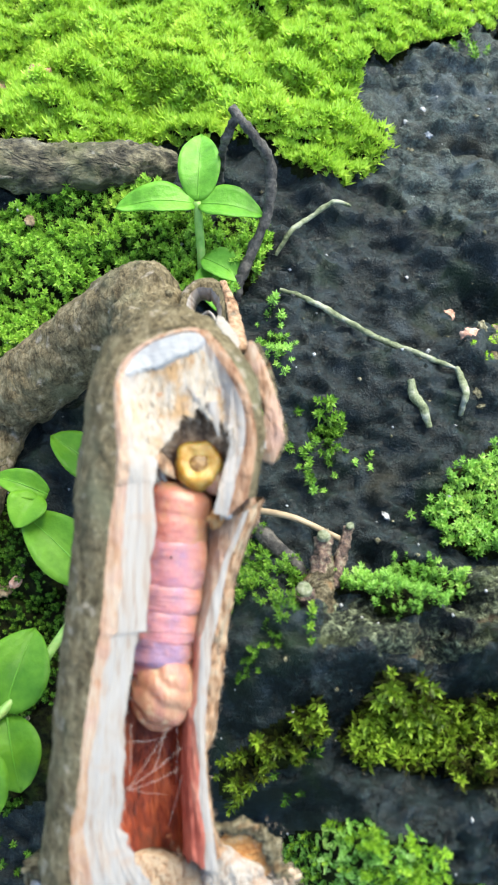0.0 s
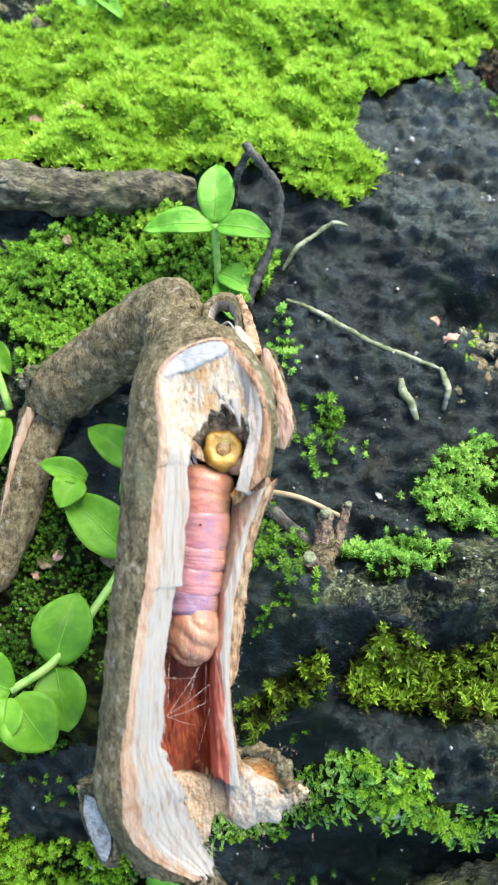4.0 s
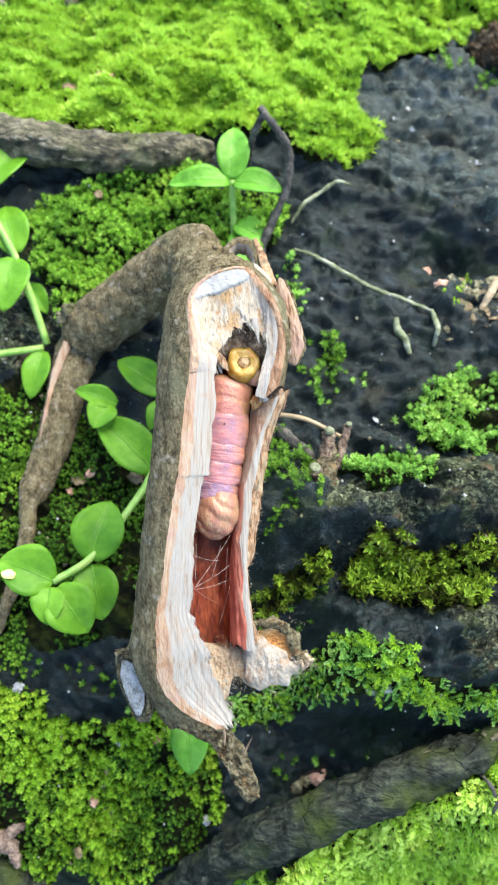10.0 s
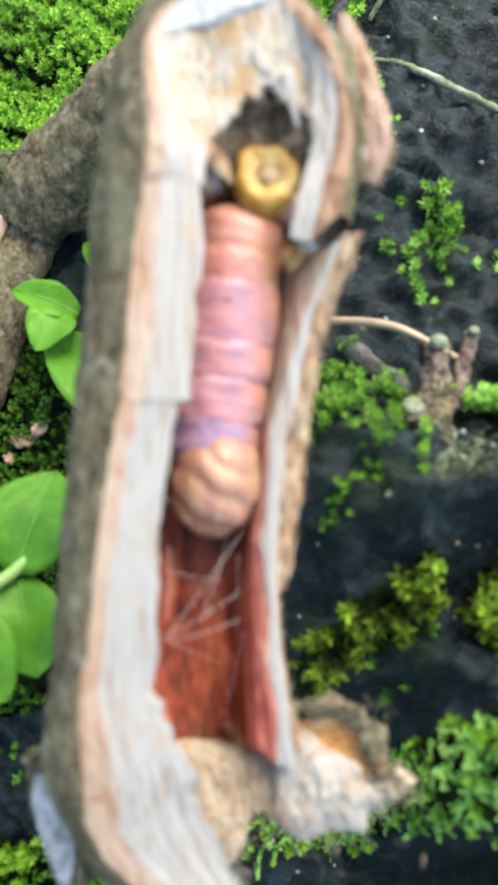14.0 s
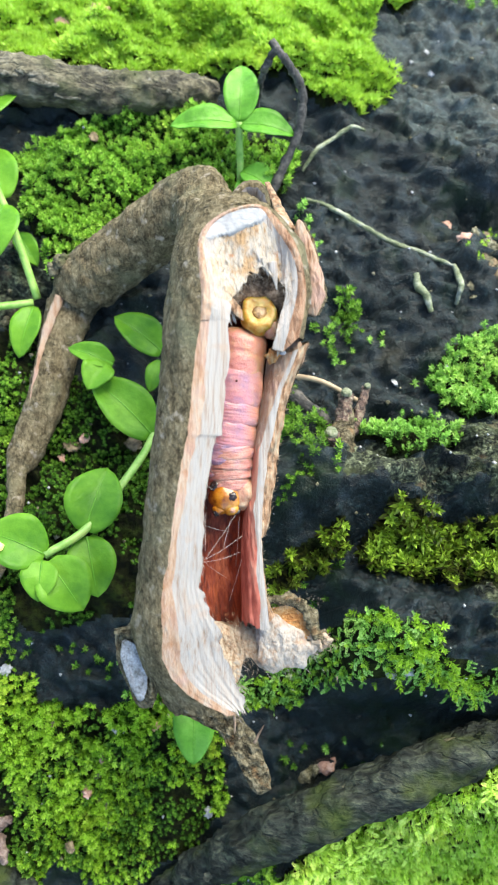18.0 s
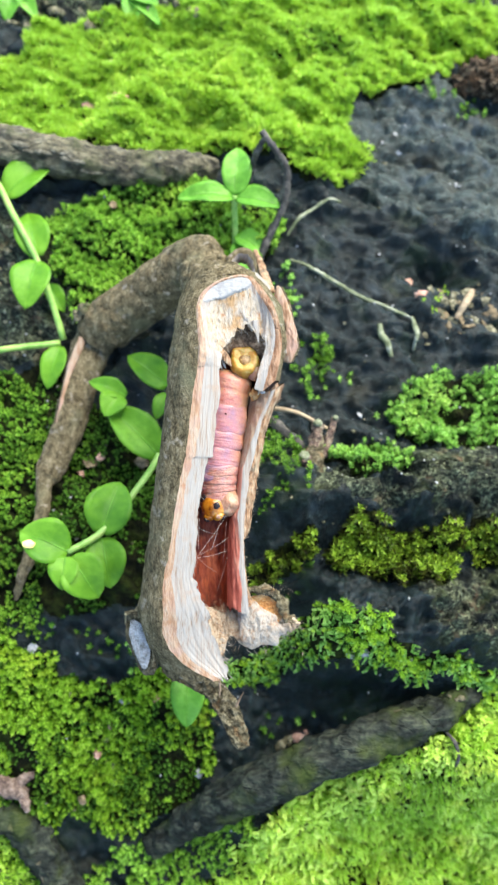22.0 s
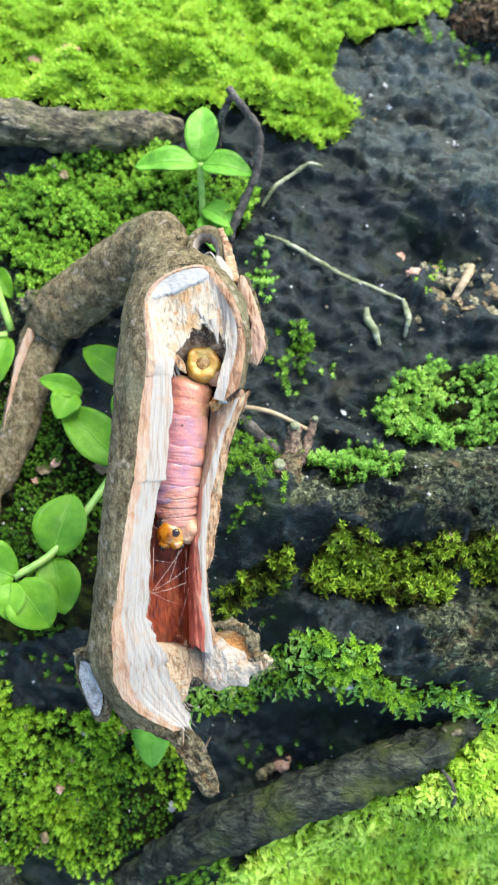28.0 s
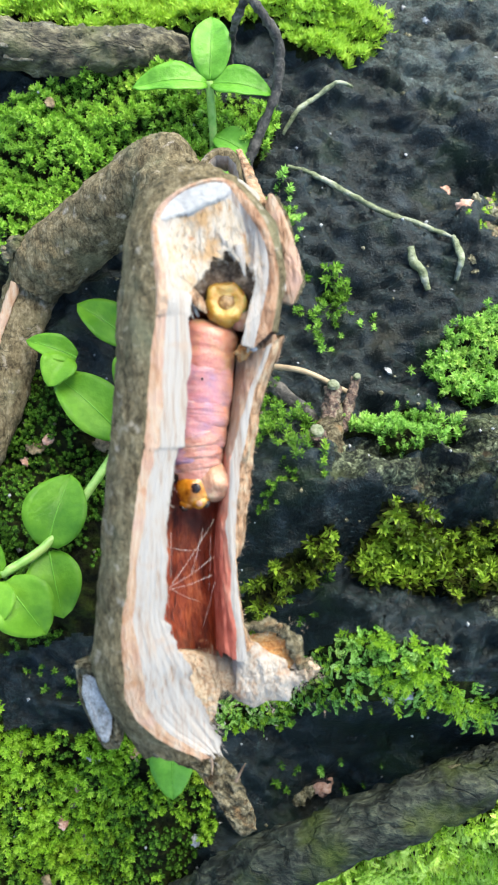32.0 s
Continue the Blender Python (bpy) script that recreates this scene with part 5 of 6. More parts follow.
part("torn_floor", *lump([(-3.4, -28.0), (-0.4, -28.6), (1.8, -29.8), (3.6, -29.4), (5.2, -30.0), (7.6, -29.0), (9.4, -31.0), (9.0, -34.6), (7.2, -36.4), (5.6, -36.0), (4.7, -34.6), (3.7, -34.2), (2.9, -35.0), (2.4, -37.2), (0.8, -38.4), (-1.0, -36.0), (-2.8, -32.0)], -4.4, 0.2, 4.0, (-0.22, -0.12), 0.34, 18, 170, 34, (2.4, 0.55)), FRAY, branch, "frayed tan wood at the tunnel end")
part("torn_floor", *lump([(4.8, -29.2), (6.2, -27.8), (8.2, -29.0), (8.0, -33.4), (6.6, -35.6), (5.4, -33.6)], -3.8, 0.7, 2.5, (0.1, 0.0), 0.4, 48, 90, 16, (1.8, 0.6)), TORN, branch, "pale torn lump beside the tunnel end")


def spikes(rows, seed):
    """Thin torn fibres: a start, a direction, a spread and a number."""
    g = np.random.default_rng(seed)
    verts, faces = [], []
    for start, way, spread, count, length, thick in rows:
        for _ in range(count):
            a = np.array(start) + g.normal(0, 1, 3) * spread
            d = np.array(way) + g.normal(0, 0.35, 3)
            d = d / np.linalg.norm(d) * length * g.uniform(0.5, 1.4)
            side = np.cross(d, (0.2, 0.3, 1.0))
            side = side / np.linalg.norm(side) * thick * g.uniform(0.6, 1.5)
            other = np.cross(d, side)
            other = other / np.linalg.norm(other) * thick
            k = len(verts)
            verts += [a + side, a - 0.5 * side + other, a - 0.5 * side - other, a + d]
            faces += [(k, k + 1, k + 3), (k + 1, k + 2, k + 3), (k + 2, k, k + 3)]
    return np.array(verts), faces


part("fine_sliver", *tube([(1.2, -41.5, -3), (1.4, -44, -3.4), (1.3, -46, -4)], [0.25, 0.22, 0.08], 14, 6, 0.05, 1), STRAW, branch, "thin pale sliver")
part("fine_sliver", *tube([(4.4, -49.0, -8.6), (5.2, -47.2, -7.6), (6.0, -45.6, -6.6)], [0.3, 0.2, 0.06], 14, 6, 0.05, 1), STRAW, branch, "thin pale sliver")
rim_rows = [((*hole[k, :2], hole[k, 2] + 0.1), (-0.6 * out_way[k, 0], -0.6 * out_way[k, 1] - 0.5, 0.0), (0.25, 0.25, 0.15), 2, 0.6, 0.03) for k in range(30, 240, 6)]
bowl_rows = [(tuple(bowl[k, j] + (0, 0, 0.05)), (0.05, -1, 0.05), (0.5, 0.8, 0.05), 3, 1.2, 0.06) for k in range(40, 200, 8) for j in (12, 18, 24, 30)]
split_rows = [((e_split[k] - 0.1, vt[k], h_split[k]), (0.35, -1, 0.1), (0.1, 0.3, 0.1), 2, 0.9, 0.045) for k in range(4, 150, 3)]
edge_rows = [((f_side[k], vf[k], w_side[k] + 0.2), (0.5, 0.4, 0.3), (0.15, 0.3, 0.3), 2, 0.45, 0.05) for k in range(10, 160, 2)]
v, fc = spikes(rim_rows + bowl_rows, 3)
tagged(part("torn_fibre", v, fc, SCOOP, branch, "torn pale wood fibres round the hole", smooth=False), kind="stuff")
v, fc = spikes(split_rows + [((-2, -41.0, -1.0), (0.5, -1, -0.3), (2.4, 0.5, 0.8), 60, 0.8, 0.05), ((1.6, -37.8, 0), (0.9, -0.8, -0.3), (0.6, 2.4, 0.6), 90, 1.3, 0.07),
                             ((9.6, -34, -3.4), (0.5, -0.8, 0.2), (2.4, 1.8, 0.6), 160, 1.0, 0.05), ((13.6, -33.6, -4.4), (1, -0.4, 0), (0.4, 0.5, 0.3), 20, 1.4, 0.06)], 11)
tagged(part("torn_splinter", v, fc, TORN, branch, "ragged splinters of torn wood", smooth=False), kind="stuff")
v, fc = spikes(edge_rows + [((2.6, -31.8, -4.4), (0.2, -0.8, 0.3), (2.6, 2.0, 0.5), 700, 1.4, 0.03), ((3.8, -29.6, -4.6), (0.1, 0.9, 0.2), (2.2, 0.4, 0.4), 160, 1.0, 0.03), ((15.4, -32.2, -4.4), (0.6, -0.2, 0.5), (1.0, 0.8, 0.8), 140, 0.8, 0.035), ((11, -25.6, -3.2), (0.2, 0.6, 0.5), (2.2, 0.6, 0.8), 100, 0.6, 0.04)], 4)
tagged(part("frayed_fibre", v, fc, FRAY, branch, "frayed brown fibres", smooth=False), kind="stuff")
SILK = material("white_silk", [(0.42, 0.38, 0.36), (0.6, 0.56, 0.54)], size=2, rough=0.4, bump=0)
for a, b in (((-2.2, -17.6, 3.6), (3.6, -9.8, -1.8)), ((-2.4, -17.8, 3.4), (3.4, -14.8, -1.6)), ((-2.4, -18.2, 3.0), (3.0, -17.4, -2.0)), ((-2.2, -12.6, 3.0), (1.4, -14.4, -5)),
             ((3.2, -18.5, -2.5), (1.0, -25.5, -5.5)), ((-2.6, -17.9, 3.0), (0.8, -22, -6.5)), ((-2.0, -10.8, 2), (-2.2, -16.5, 3.0)), ((0.4, -16.4, 1.0), (2.0, -11.0, -2.4)), ((3.0, -12.0, -2.0), (2.2, -20.0, -5.0))):
    mid = [(p + q) / 2 + d for p, q, d in zip(a, b, (0, -0.25, -0.2))]
    part("silk_thread", *tube([a, mid, b], [0.016] * 3, 10, 5), SILK, branch, "fine white silk thread")

# ---- the larva in the tunnel ----
ORANGE_SIDE = (0.40, 0.185, 0.075)
PINK = material("pink_larva_skin", [(0.2726, 0.1363, 0.1927), (0.3478, 0.1485, 0.1739), (0.3807, 0.1786, 0.1786), (0.4042, 0.2397, 0.1927)], size=4.5, rough=0.36, bump=0.2, bump_size=0.8, fine=0.3, sub=0.6, coat=0.12, stops=[0.30, 0.44, 0.55, 0.68],
                tint=(((0.225, 0.135, 0.215), 4.0, 0.48, 0.64), ((0.42, 0.26, 0.20), 1.6, 0.62, 0.74)), side=(ORANGE_SIDE, 2.0, 5.2))
ROSY = material("rosy_larva_skin", [(0.35, 0.130, 0.130), (0.40, 0.175, 0.145), (0.42, 0.23, 0.15)], size=5, rough=0.30, bump=0.3, bump_size=0.8, fine=0.3, sub=0.6, coat=0.12, tint=(((0.40, 0.22, 0.12), 3.5, 0.50, 0.68),), side=(ORANGE_SIDE, 1.6, 4.6))
TAN = material("tan_larva_skin", [(0.259, 0.1159, 0.08677), (0.2933, 0.1511, 0.09426), (0.3124, 0.1862, 0.117)], size=2.6, stretch=(1.3, 0.5, 1), rough=0.4, bump=0.4, bump_size=0.8, fine=0.3, sub=0.5, coat=0.1, tint=(((0.40, 0.29, 0.19), 1.8, 0.58, 0.70), ((0.33, 0.13, 0.11), 5, 0.56, 0.72)))
DUSKY = material("dusky_larva_skin", [(0.155, 0.120, 0.22), (0.24, 0.140, 0.21), (0.35, 0.175, 0.19)], size=4, rough=0.36, bump=0.3, bump_size=0.9, fine=0.3, sub=0.5, coat=0.25, side=(ORANGE_SIDE, 2.4, 4.6))
AMBER = material("amber_shell", [(0.34, 0.165, 0.02), (0.43, 0.25, 0.045), (0.47, 0.335, 0.12)], size=1.4, rough=0.34, bump=0.3, bump_size=0.5, sub=0.8, coat=0.1, fine=0.5)
GRAINY = material("grainy_brown_shell", [(0.09, 0.036, 0.004), (0.20, 0.095, 0.014), (0.36, 0.25, 0.10)], size=0.7, rough=0.3, bump=0.4, bump_size=0.25, coat=0.3)
HEAD = material("orange_brown_head", [(0.10, 0.022, 0.003), (0.30, 0.105, 0.006), (0.42, 0.22, 0.03)], size=3.0, rough=0.2, bump=0.2, bump_size=0.5, coat=0.5)
JET = material("glossy_black", [(0.006, 0.005, 0.005), (0.02, 0.012, 0.012)], size=1, rough=0.15, bump=0)
PEACH = material("peach_larva_skin", [(0.2945, 0.1187, 0.114), (0.342, 0.1568, 0.1283), (0.3705, 0.2042, 0.1472)], size=4, rough=0.36, bump=0.3, bump_size=0.8, fine=0.3, sub=0.55, coat=0.1, tint=(((0.25, 0.13, 0.19), 4.0, 0.54, 0.70),))
larva = base("larva", BRANCH, "plump pink wood-boring larva with amber head in its tunnel", "larva")


def barrel(length, radius, folds, seed, squash=0.94, rows=40, sides=44, dome=0.0):
    """One soft body ring along y: pillowy, with shallow folds across it and a bulge on its flank."""
    verts = []
    for s in np.linspace(-1, 1, rows):
        r = radius * (1 - 0.02 * s * s - 0.06 * abs(s) ** 8)
        r *= math.sqrt(max(0.02, 1 - dome * max(0.0, (s - 0.45) / 0.55) ** 2))
        if folds > 1:
            r -= 0.03 * radius * math.exp(-(((s * folds / 2 + 0.5 * (folds % 2 == 0)) % 1 - 0.5) / 0.12) ** 2) * (abs(s) < 0.8)
        for a in np.linspace(0, 2 * math.pi, sides, endpoint=False):
            d = Vector((math.cos(a), s, math.sin(a)))
            n = 1 + 0.05 * noise.noise(Vector((d.x * 1.7, s * 1.4 + seed * 3, d.z * 1.7))) + 0.02 * noise.noise(Vector((d.x * 5, s * 7 + seed * 3, d.z * 5)))
            n += 0.004 * noise.noise(Vector((d.x * 1.5, s * length * 2.0 + seed, d.z * 1.5)))
            flank = 1 + 0.05 * math.exp(-((a - 0.35) / 0.35) ** 2) * (1 - s * s)
            verts.append((r * n * flank * d.x, s * length / 2, r * n * squash * d.z))
    verts += [(0, -length / 2 * 0.98, 0), (0, length / 2 * 0.98, 0)]
    faces = grid_faces(rows, sides, True).tolist()
    m = rows * sides
    faces += [[m, (j + 1) % sides, j] for j in range(sides)] + [[m + 1, m - sides + j, m - sides + (j + 1) % sides] for j in range(sides)]
    return np.array(verts), faces


def wrinkled(shape, amount, way, seed):
    """Slanting folds on a soft rounded piece."""
    v, fc = shape
    v = np.asarray(v, float)
    side = v / (np.linalg.norm(v, axis=1)[:, None] + 1e-6)
    phase = v @ np.array(way) + 1.2 * np.array([noise.noise(Vector(q) * 0.35 + Vector((seed, 0, 0))) for q in v])
    return v + side * (amount * (np.abs(np.sin(phase)) - 0.6))[:, None], fc


segment_list = []
for k, (y, length, r, folds, mat) in enumerate(((13.4, 8.0, 4.25, 2, ROSY), (8.1, 6.0, 4.3, 1, PINK), (4.2, 3.7, 4.3, 1, PINK), (0.9, 4.2, 4.2, 1, PINK), (-2.3, 3.6, 4.05, 1, DUSKY), (-4.6, 2.6, 3.6, 1, PINK))):
    x = np.interp(y, [-6, -1.7, 3, 7.6, 12, 16], [0.9, 1.2, 2.0, 2.75, 3.5, 3.9])
    v, fc = moved(barrel(length, r, folds, k, dome=0.75 if k == 0 else 0.0), x, y, -3.1, 0, 0, -9)
    ob = part("body_segment", v - np.array((x, y, -3.1)), fc, mat, larva, {DUSKY: "dusky bluish body ring", ROSY: "rosy body ring with orange flank"}.get(mat, ""))
    ob.location = Vector((x, y, -3.1)) * MM
    segment_list.append(ob)
PIVOT = (1.2, -6.0, -2.6)
fore = part("forebody", *joined(*[moved(barrel(2.1, r, 1, 7 + k), 0.15 + 0.12 * k, -2.2 + 1.5 * k, 0.1, 0, 0, 4 * (-1) ** k) for k, r in enumerate((3.0, 3.3, 3.45, 3.55, 3.65))]), PEACH, larva, "wrinkled rosy rings behind the head")
bulb = part("folded_forebody", *wrinkled(moved(orb(3.9, 4.7, 3.5, 0.05, 3, 60, 70), 0, 0, 0, 0, 0, -14), 0.3, (0.75, 0.95, 0.25), 3), TAN, larva, "smooth tan folded forebody")
head = part("head", *joined(orb(2.6, 2.6, 2.3, 0.07, 5, 34, 40), moved(orb(1.3, 1.0, 1.1, 0.1, 6), 0.75, -2.0, 0.3), moved(orb(1.2, 0.9, 1.0, 0.1, 7), -1.0, -1.9, 0.2)), HEAD, larva, "glossy orange-brown head capsule")
part("eye_spot", *moved(orb(0.75, 0.7, 0.4, 0.3, 2), 0.8, -0.3, 2.0), JET, head, "black spot on the head")
part("dark_brow", *moved(orb(1.0, 0.7, 0.5, 0.3, 8), -1.5, 1.5, 1.3, 0, 0, 30), JET, head, "dark mark above the head capsule")
part("collar", *wrinkled(moved(orb(2.9, 2.7, 2.4, 0.10, 4, 36, 44), 2.4, 0.6, -0.7, 0, 0, -14), 0.14, (0.4, 1.3, 0.1), 4), TAN, head, "pale tan collar beside the head")
for x in (-1.6, 1.6):
    part("mandible", *moved(orb(0.6, 0.45, 0.5, 0.4, x), x, -2.5, 0.4, 0, 0, 25 * x), JET, head, "dark jaw")
part("mouthpart", *moved(orb(0.45, 0.4, 0.3, 0.3, 4), 0.9, -2.3, 1.2), TAN, head, "pale mouthpart")


def cup(seed):
    """A squat horny cup with an uneven, slightly angular rim and a sunken floor."""
    verts = []
    profile = ((2.5, -2.4), (2.66, -1.2), (2.75, -0.3), (2.66, 0.3), (2.4, 0.66), (2.05, 0.82), (1.7, 0.80), (1.35, 0.66), (1.0, 0.56), (0.6, 0.56), (0.05, 0.58))
    for r, z in profile:
        for a in np.linspace(0, 2 * math.pi, 54, endpoint=False):
            n = 1 + 0.015 * math.cos(6 * a + 0.4) + 0.22 * noise.noise(Vector((math.cos(a) * 1.6 + seed, math.sin(a) * 1.6, 0.6 * z)))
            verts.append((1.12 * r * n * math.cos(a), 1.08 * r * n * math.sin(a), z + 0.22 * noise.noise(Vector((math.cos(a) * r, math.sin(a) * r, seed)))))
    return np.array(verts), grid_faces(len(profile), 54, True).tolist()


cap = part("tail_shell", *cup(3), AMBER, larva, "amber horny cup at the hind end")
part("dark_patch", *moved(orb(1.15, 1.05, 0.25, 0.15, 14, 24, 30), 0.1, 0.0, 0.56), GRAINY, cap, "darker grainy centre")
part("pale_lobe", *moved(orb(1.5, 2.0, 1.5, 0.12, 12, 24, 30), 1.7, -1.7, -1.2, 0, 0, 20), TAN, cap, "pale fleshy lobe beside the cup")
part("pore", *moved(orb(0.16, 0.16, 0.1, 0.1, 1), 0.4, 0.8, 4.05), JET, segment_list[1], "dark breathing pore")


# ---- plants ----


def leaf_shape(a, b, width, cup=0.18, droop=0.08, thick=0.22):
    """A rounded leaf from its base a to its tip b, with a sunken midrib; it faces upwards."""
    a, b = np.array(a, float), np.array(b, float)
    d = b - a
    length = np.linalg.norm(d)
    d = d / length
    side = np.cross(d, (0, 0, 1.0))
    side /= np.linalg.norm(side)
    up = np.cross(side, d)
    rows, cs = 13, 9
    top = []
    for s in np.linspace(0, 1, rows):
        w = width / 2 * math.sin(math.pi * min(1, s * 0.93 + 0.05) ** 0.85) ** 0.75
        if s == 1:
            w = 0.02
        for q in np.linspace(-1, 1, cs):
            h = cup * width * (abs(q) ** 1.5) * math.sin(math.pi * s) - 0.25 * max(0, 1 - abs(q) * 6) - droop * length * s * s * 1.5 + droop * length * math.sin(math.pi * s)
            h += 0.25 * math.sin(s * 15 + q * 2) * abs(q) * 0.5
            top.append(a + d * length * s + side * w * q + up * h)
    top = np.array(top)
    under = top - up * thick
    f = grid_faces(rows, cs)
    n = len(top)
    rim = list(range(cs)) + [r * cs + cs - 1 for r in range(1, rows)] + [(rows - 1) * cs + c for c in range(cs - 2, -1, -1)] + [r * cs for r in range(rows - 2, 0, -1)]
    faces = f.tolist() + (f[:, ::-1] + n).tolist()
    faces += [[p, p + n, q + n, q] for p, q in zip(rim, rim[1:] + rim[:1])]
    return np.vstack([top, under]), faces


def plant(name, label, stalks, leaves, group=""):
    foot = Vector(stalks[0][0][0])
    p = base(name, at(*foot), label, "plant", group)
    for pts, r in stalks:
        v, fc = tube(pts, [r] * len(pts), 24, 10, 0.04, 2)
        part("stalk", v - np.array(foot), fc, STEM_GREEN, p)
    for a, b, w in leaves:
        v, fc = leaf_shape(a, b, w)
        blade = part("leaf", v - np.array(foot), fc, LEAF_DEEP if name == "creeper" else LEAF, p)
        if math.dist(a, b) > 7:
            spine = v[4:117:9][:12] - np.array(foot) + (0, 0, 0.06)
            part("midrib", *tube(spine[::2], [0.18, 0.15, 0.12, 0.1, 0.07, 0.04], 20, 7), LEAF, blade)
    return p


plant("seedling", "bright green seedling with three rounded leaves beside the branch", [([(-5.6, 35, -3), (-5.9, 38, 2), (-6.6, 42.8, 8)], 0.75)],
      [((-6.5, 43, 8.2), (-6.0, 55.6, 11), 7.2), ((-7, 42.6, 8), (-20.1, 41.1, 9.5), 6.0), ((-6.2, 42.5, 8), (4.6, 40.6, 9), 6.4), ((-5.4, 36.5, 1), (1.6, 32.4, 1), 6), ((-4.5, 35.5, 0), (-2.0, 27.0, -1), 7)])
plant("creeper", "creeping green plant with paired round leaves on moss", [([(-72, 52, 2), (-64.4, 46.2, 4), (-59.3, 37.7, 2.5), (-53.4, 27.9, 0), (-49.5, 19.5, -5), (-46, 10.5, -9)], 0.8), ([(-78, 3, -10), (-61, 5.7, -7), (-46.8, 9.6, -9)], 0.75)],
      [((-62, 43.5, 1.5), (-51.3, 54.3, 4), 9), ((-53.2, 28.5, -1), (-56.4, 41.0, 0), 8.5), ((-52.8, 26.5, 0), (-54.5, 14.0, 0), 9.5), ((-46.7, 8.8, -9), (-49.3, -1.5, -11), 6),
       ((-66, 5, -7), (-67, -6, -9), 7), ((-63.5, 45, 3), (-75, 41, 5), 8), ((-51, 24.5, -7), (-46.5, 18, -8), 4.5)])
plant("creeper", "leafy green creeper in the shade of the branch", [([(-19, -4, -14), (-21, -12, -12), (-22.5, -19.5, -10), (-26.2, -27.3, -7.5), (-33, -38.3, -5), (-39.8, -43.8, -3)], 0.75)],
      [((-20.6, -1, -8), (-30, 5.5, -5), 7.5), ((-20.8, -3, -8), (-23, -9.5, -8), 4), ((-30, -4.5, -7), (-38.6, -1.8, -5), 4.8), ((-31.5, -4.8, -6), (-34.5, -10.5, -5), 6.5), ((-22, -18, -10), (-33.6, -7.6, -6), 9.5),
       ((-33.2, -38.8, -5), (-30.0, -26.6, -4), 10.5), ((-33, -39.5, -6), (-30.6, -50, -8), 9), ((-39.6, -43.8, -2.5), (-50, -39.8, -1), 10), ((-39, -45, -2.5), (-32.6, -53, -5), 10), ((-40, -45, -2), (-40.2, -52, -2), 6.5)])
BUD = material("yellow_bud", [(0.75, 0.62, 0.12), (0.85, 0.78, 0.35)], size=1, rough=0.5, bump=0.1)
tagged(part("flower_bud", *moved(orb(1.3, 0.9, 0.6, 0.2, 4), -47.6, -43.2, 0.1), BUD), "tiny yellow bud on a leaf tip", "flower")
plant("seedling", "single toothed green leaf under the branch end", [([(-13, -60, -24), (-13, -63, -17), (-13.2, -67, -13.5)], 0.6)], [((-13.2, -66, -13.5), (-13, -78, -14), 7.4)])
plant("seedling", "small soft green plant beyond the moss carpet", [([(-38, 106, 0), (-36, 109, 5)], 0.7)],
      [((-36, 109, 5), (-44, 113, 6), 6), ((-36, 109, 5), (-30, 116, 7), 7), ((-36, 109, 5), (-28, 106, 6), 6.5), ((-36, 108, 5), (-34, 99, 4), 5), ((-36, 108, 5), (-27, 101, 4), 4.5), ((-36, 110, 5), (-40, 118, 7), 6)])
plant("seedling", "bluish green weed among dead leaves", [([(-68, 106, 0), (-66, 109, 4)], 0.7)],
      [((-66, 109, 4), (-74, 112, 5), 6), ((-66, 109, 4), (-62, 117, 5), 6), ((-66, 109, 4), (-57, 108, 4), 6), ((-66, 108, 4), (-68, 99, 3), 6), ((-66, 108, 4), (-60, 101, 3), 5)])

# ---- sticks, roots and stones ----


def stick(name, label, category, pts, radii, mat, rough=0.3, n=60, sides=20, seed=0, grain=3.0, flat=1.0):
    return tagged(part(name, *tube(pts, radii, n, sides, rough, grain, seed=seed, flat=flat), mat), label, category)


def log(name, label, category, pts, radii, mat, flake_mat, flakes, rough, n, seed, knots=1):
    """A lying stick or root: a rugged bark core, lifted bark flakes and knots on it."""
    thing = base(name, at(*pts[0]), label, category)
    o = np.array(pts[0], float)
    v, fc = tube(pts, radii, n, 40, rough, 3.6, seed=seed)
    part("bark", v - o, fc, mat, thing)
    path = smooth_path([(*p, r) for p, r in zip(pts, radii)], 200)
    g = np.random.default_rng(seed)
    for k in range(flakes):
        i = int(g.integers(12, 170))
        a = g.uniform(-1.2, 1.2)
        shift = int(g.integers(6, 16))
        rows = []
        for j in (i, i + shift // 2, i + shift):
            p = path[min(j, 199)]
            rows.append(p[:3] + p[3] * 0.93 * np.array((0.2 * math.sin(a), math.sin(a), math.cos(a))))
        w = g.uniform(0.5, 1.3)
        v, fc = tube(rows, [w * 0.5, w, w * 0.3], 14, 10, 0.35, 1.0, flat=0.55, seed=k)
        part("bark_flake", v - o, fc, flake_mat, thing)
    for k in range(knots):
        p = path[int(g.integers(40, 160))]
        v, fc = moved(orb(1.7, 1.5, 1.2, 0.5, k + seed, 14, 18), p[0], p[1] + 0.3 * p[3], p[2] + 0.8 * p[3])
        part("knot", v - o, fc, mat, thing)
    return thing


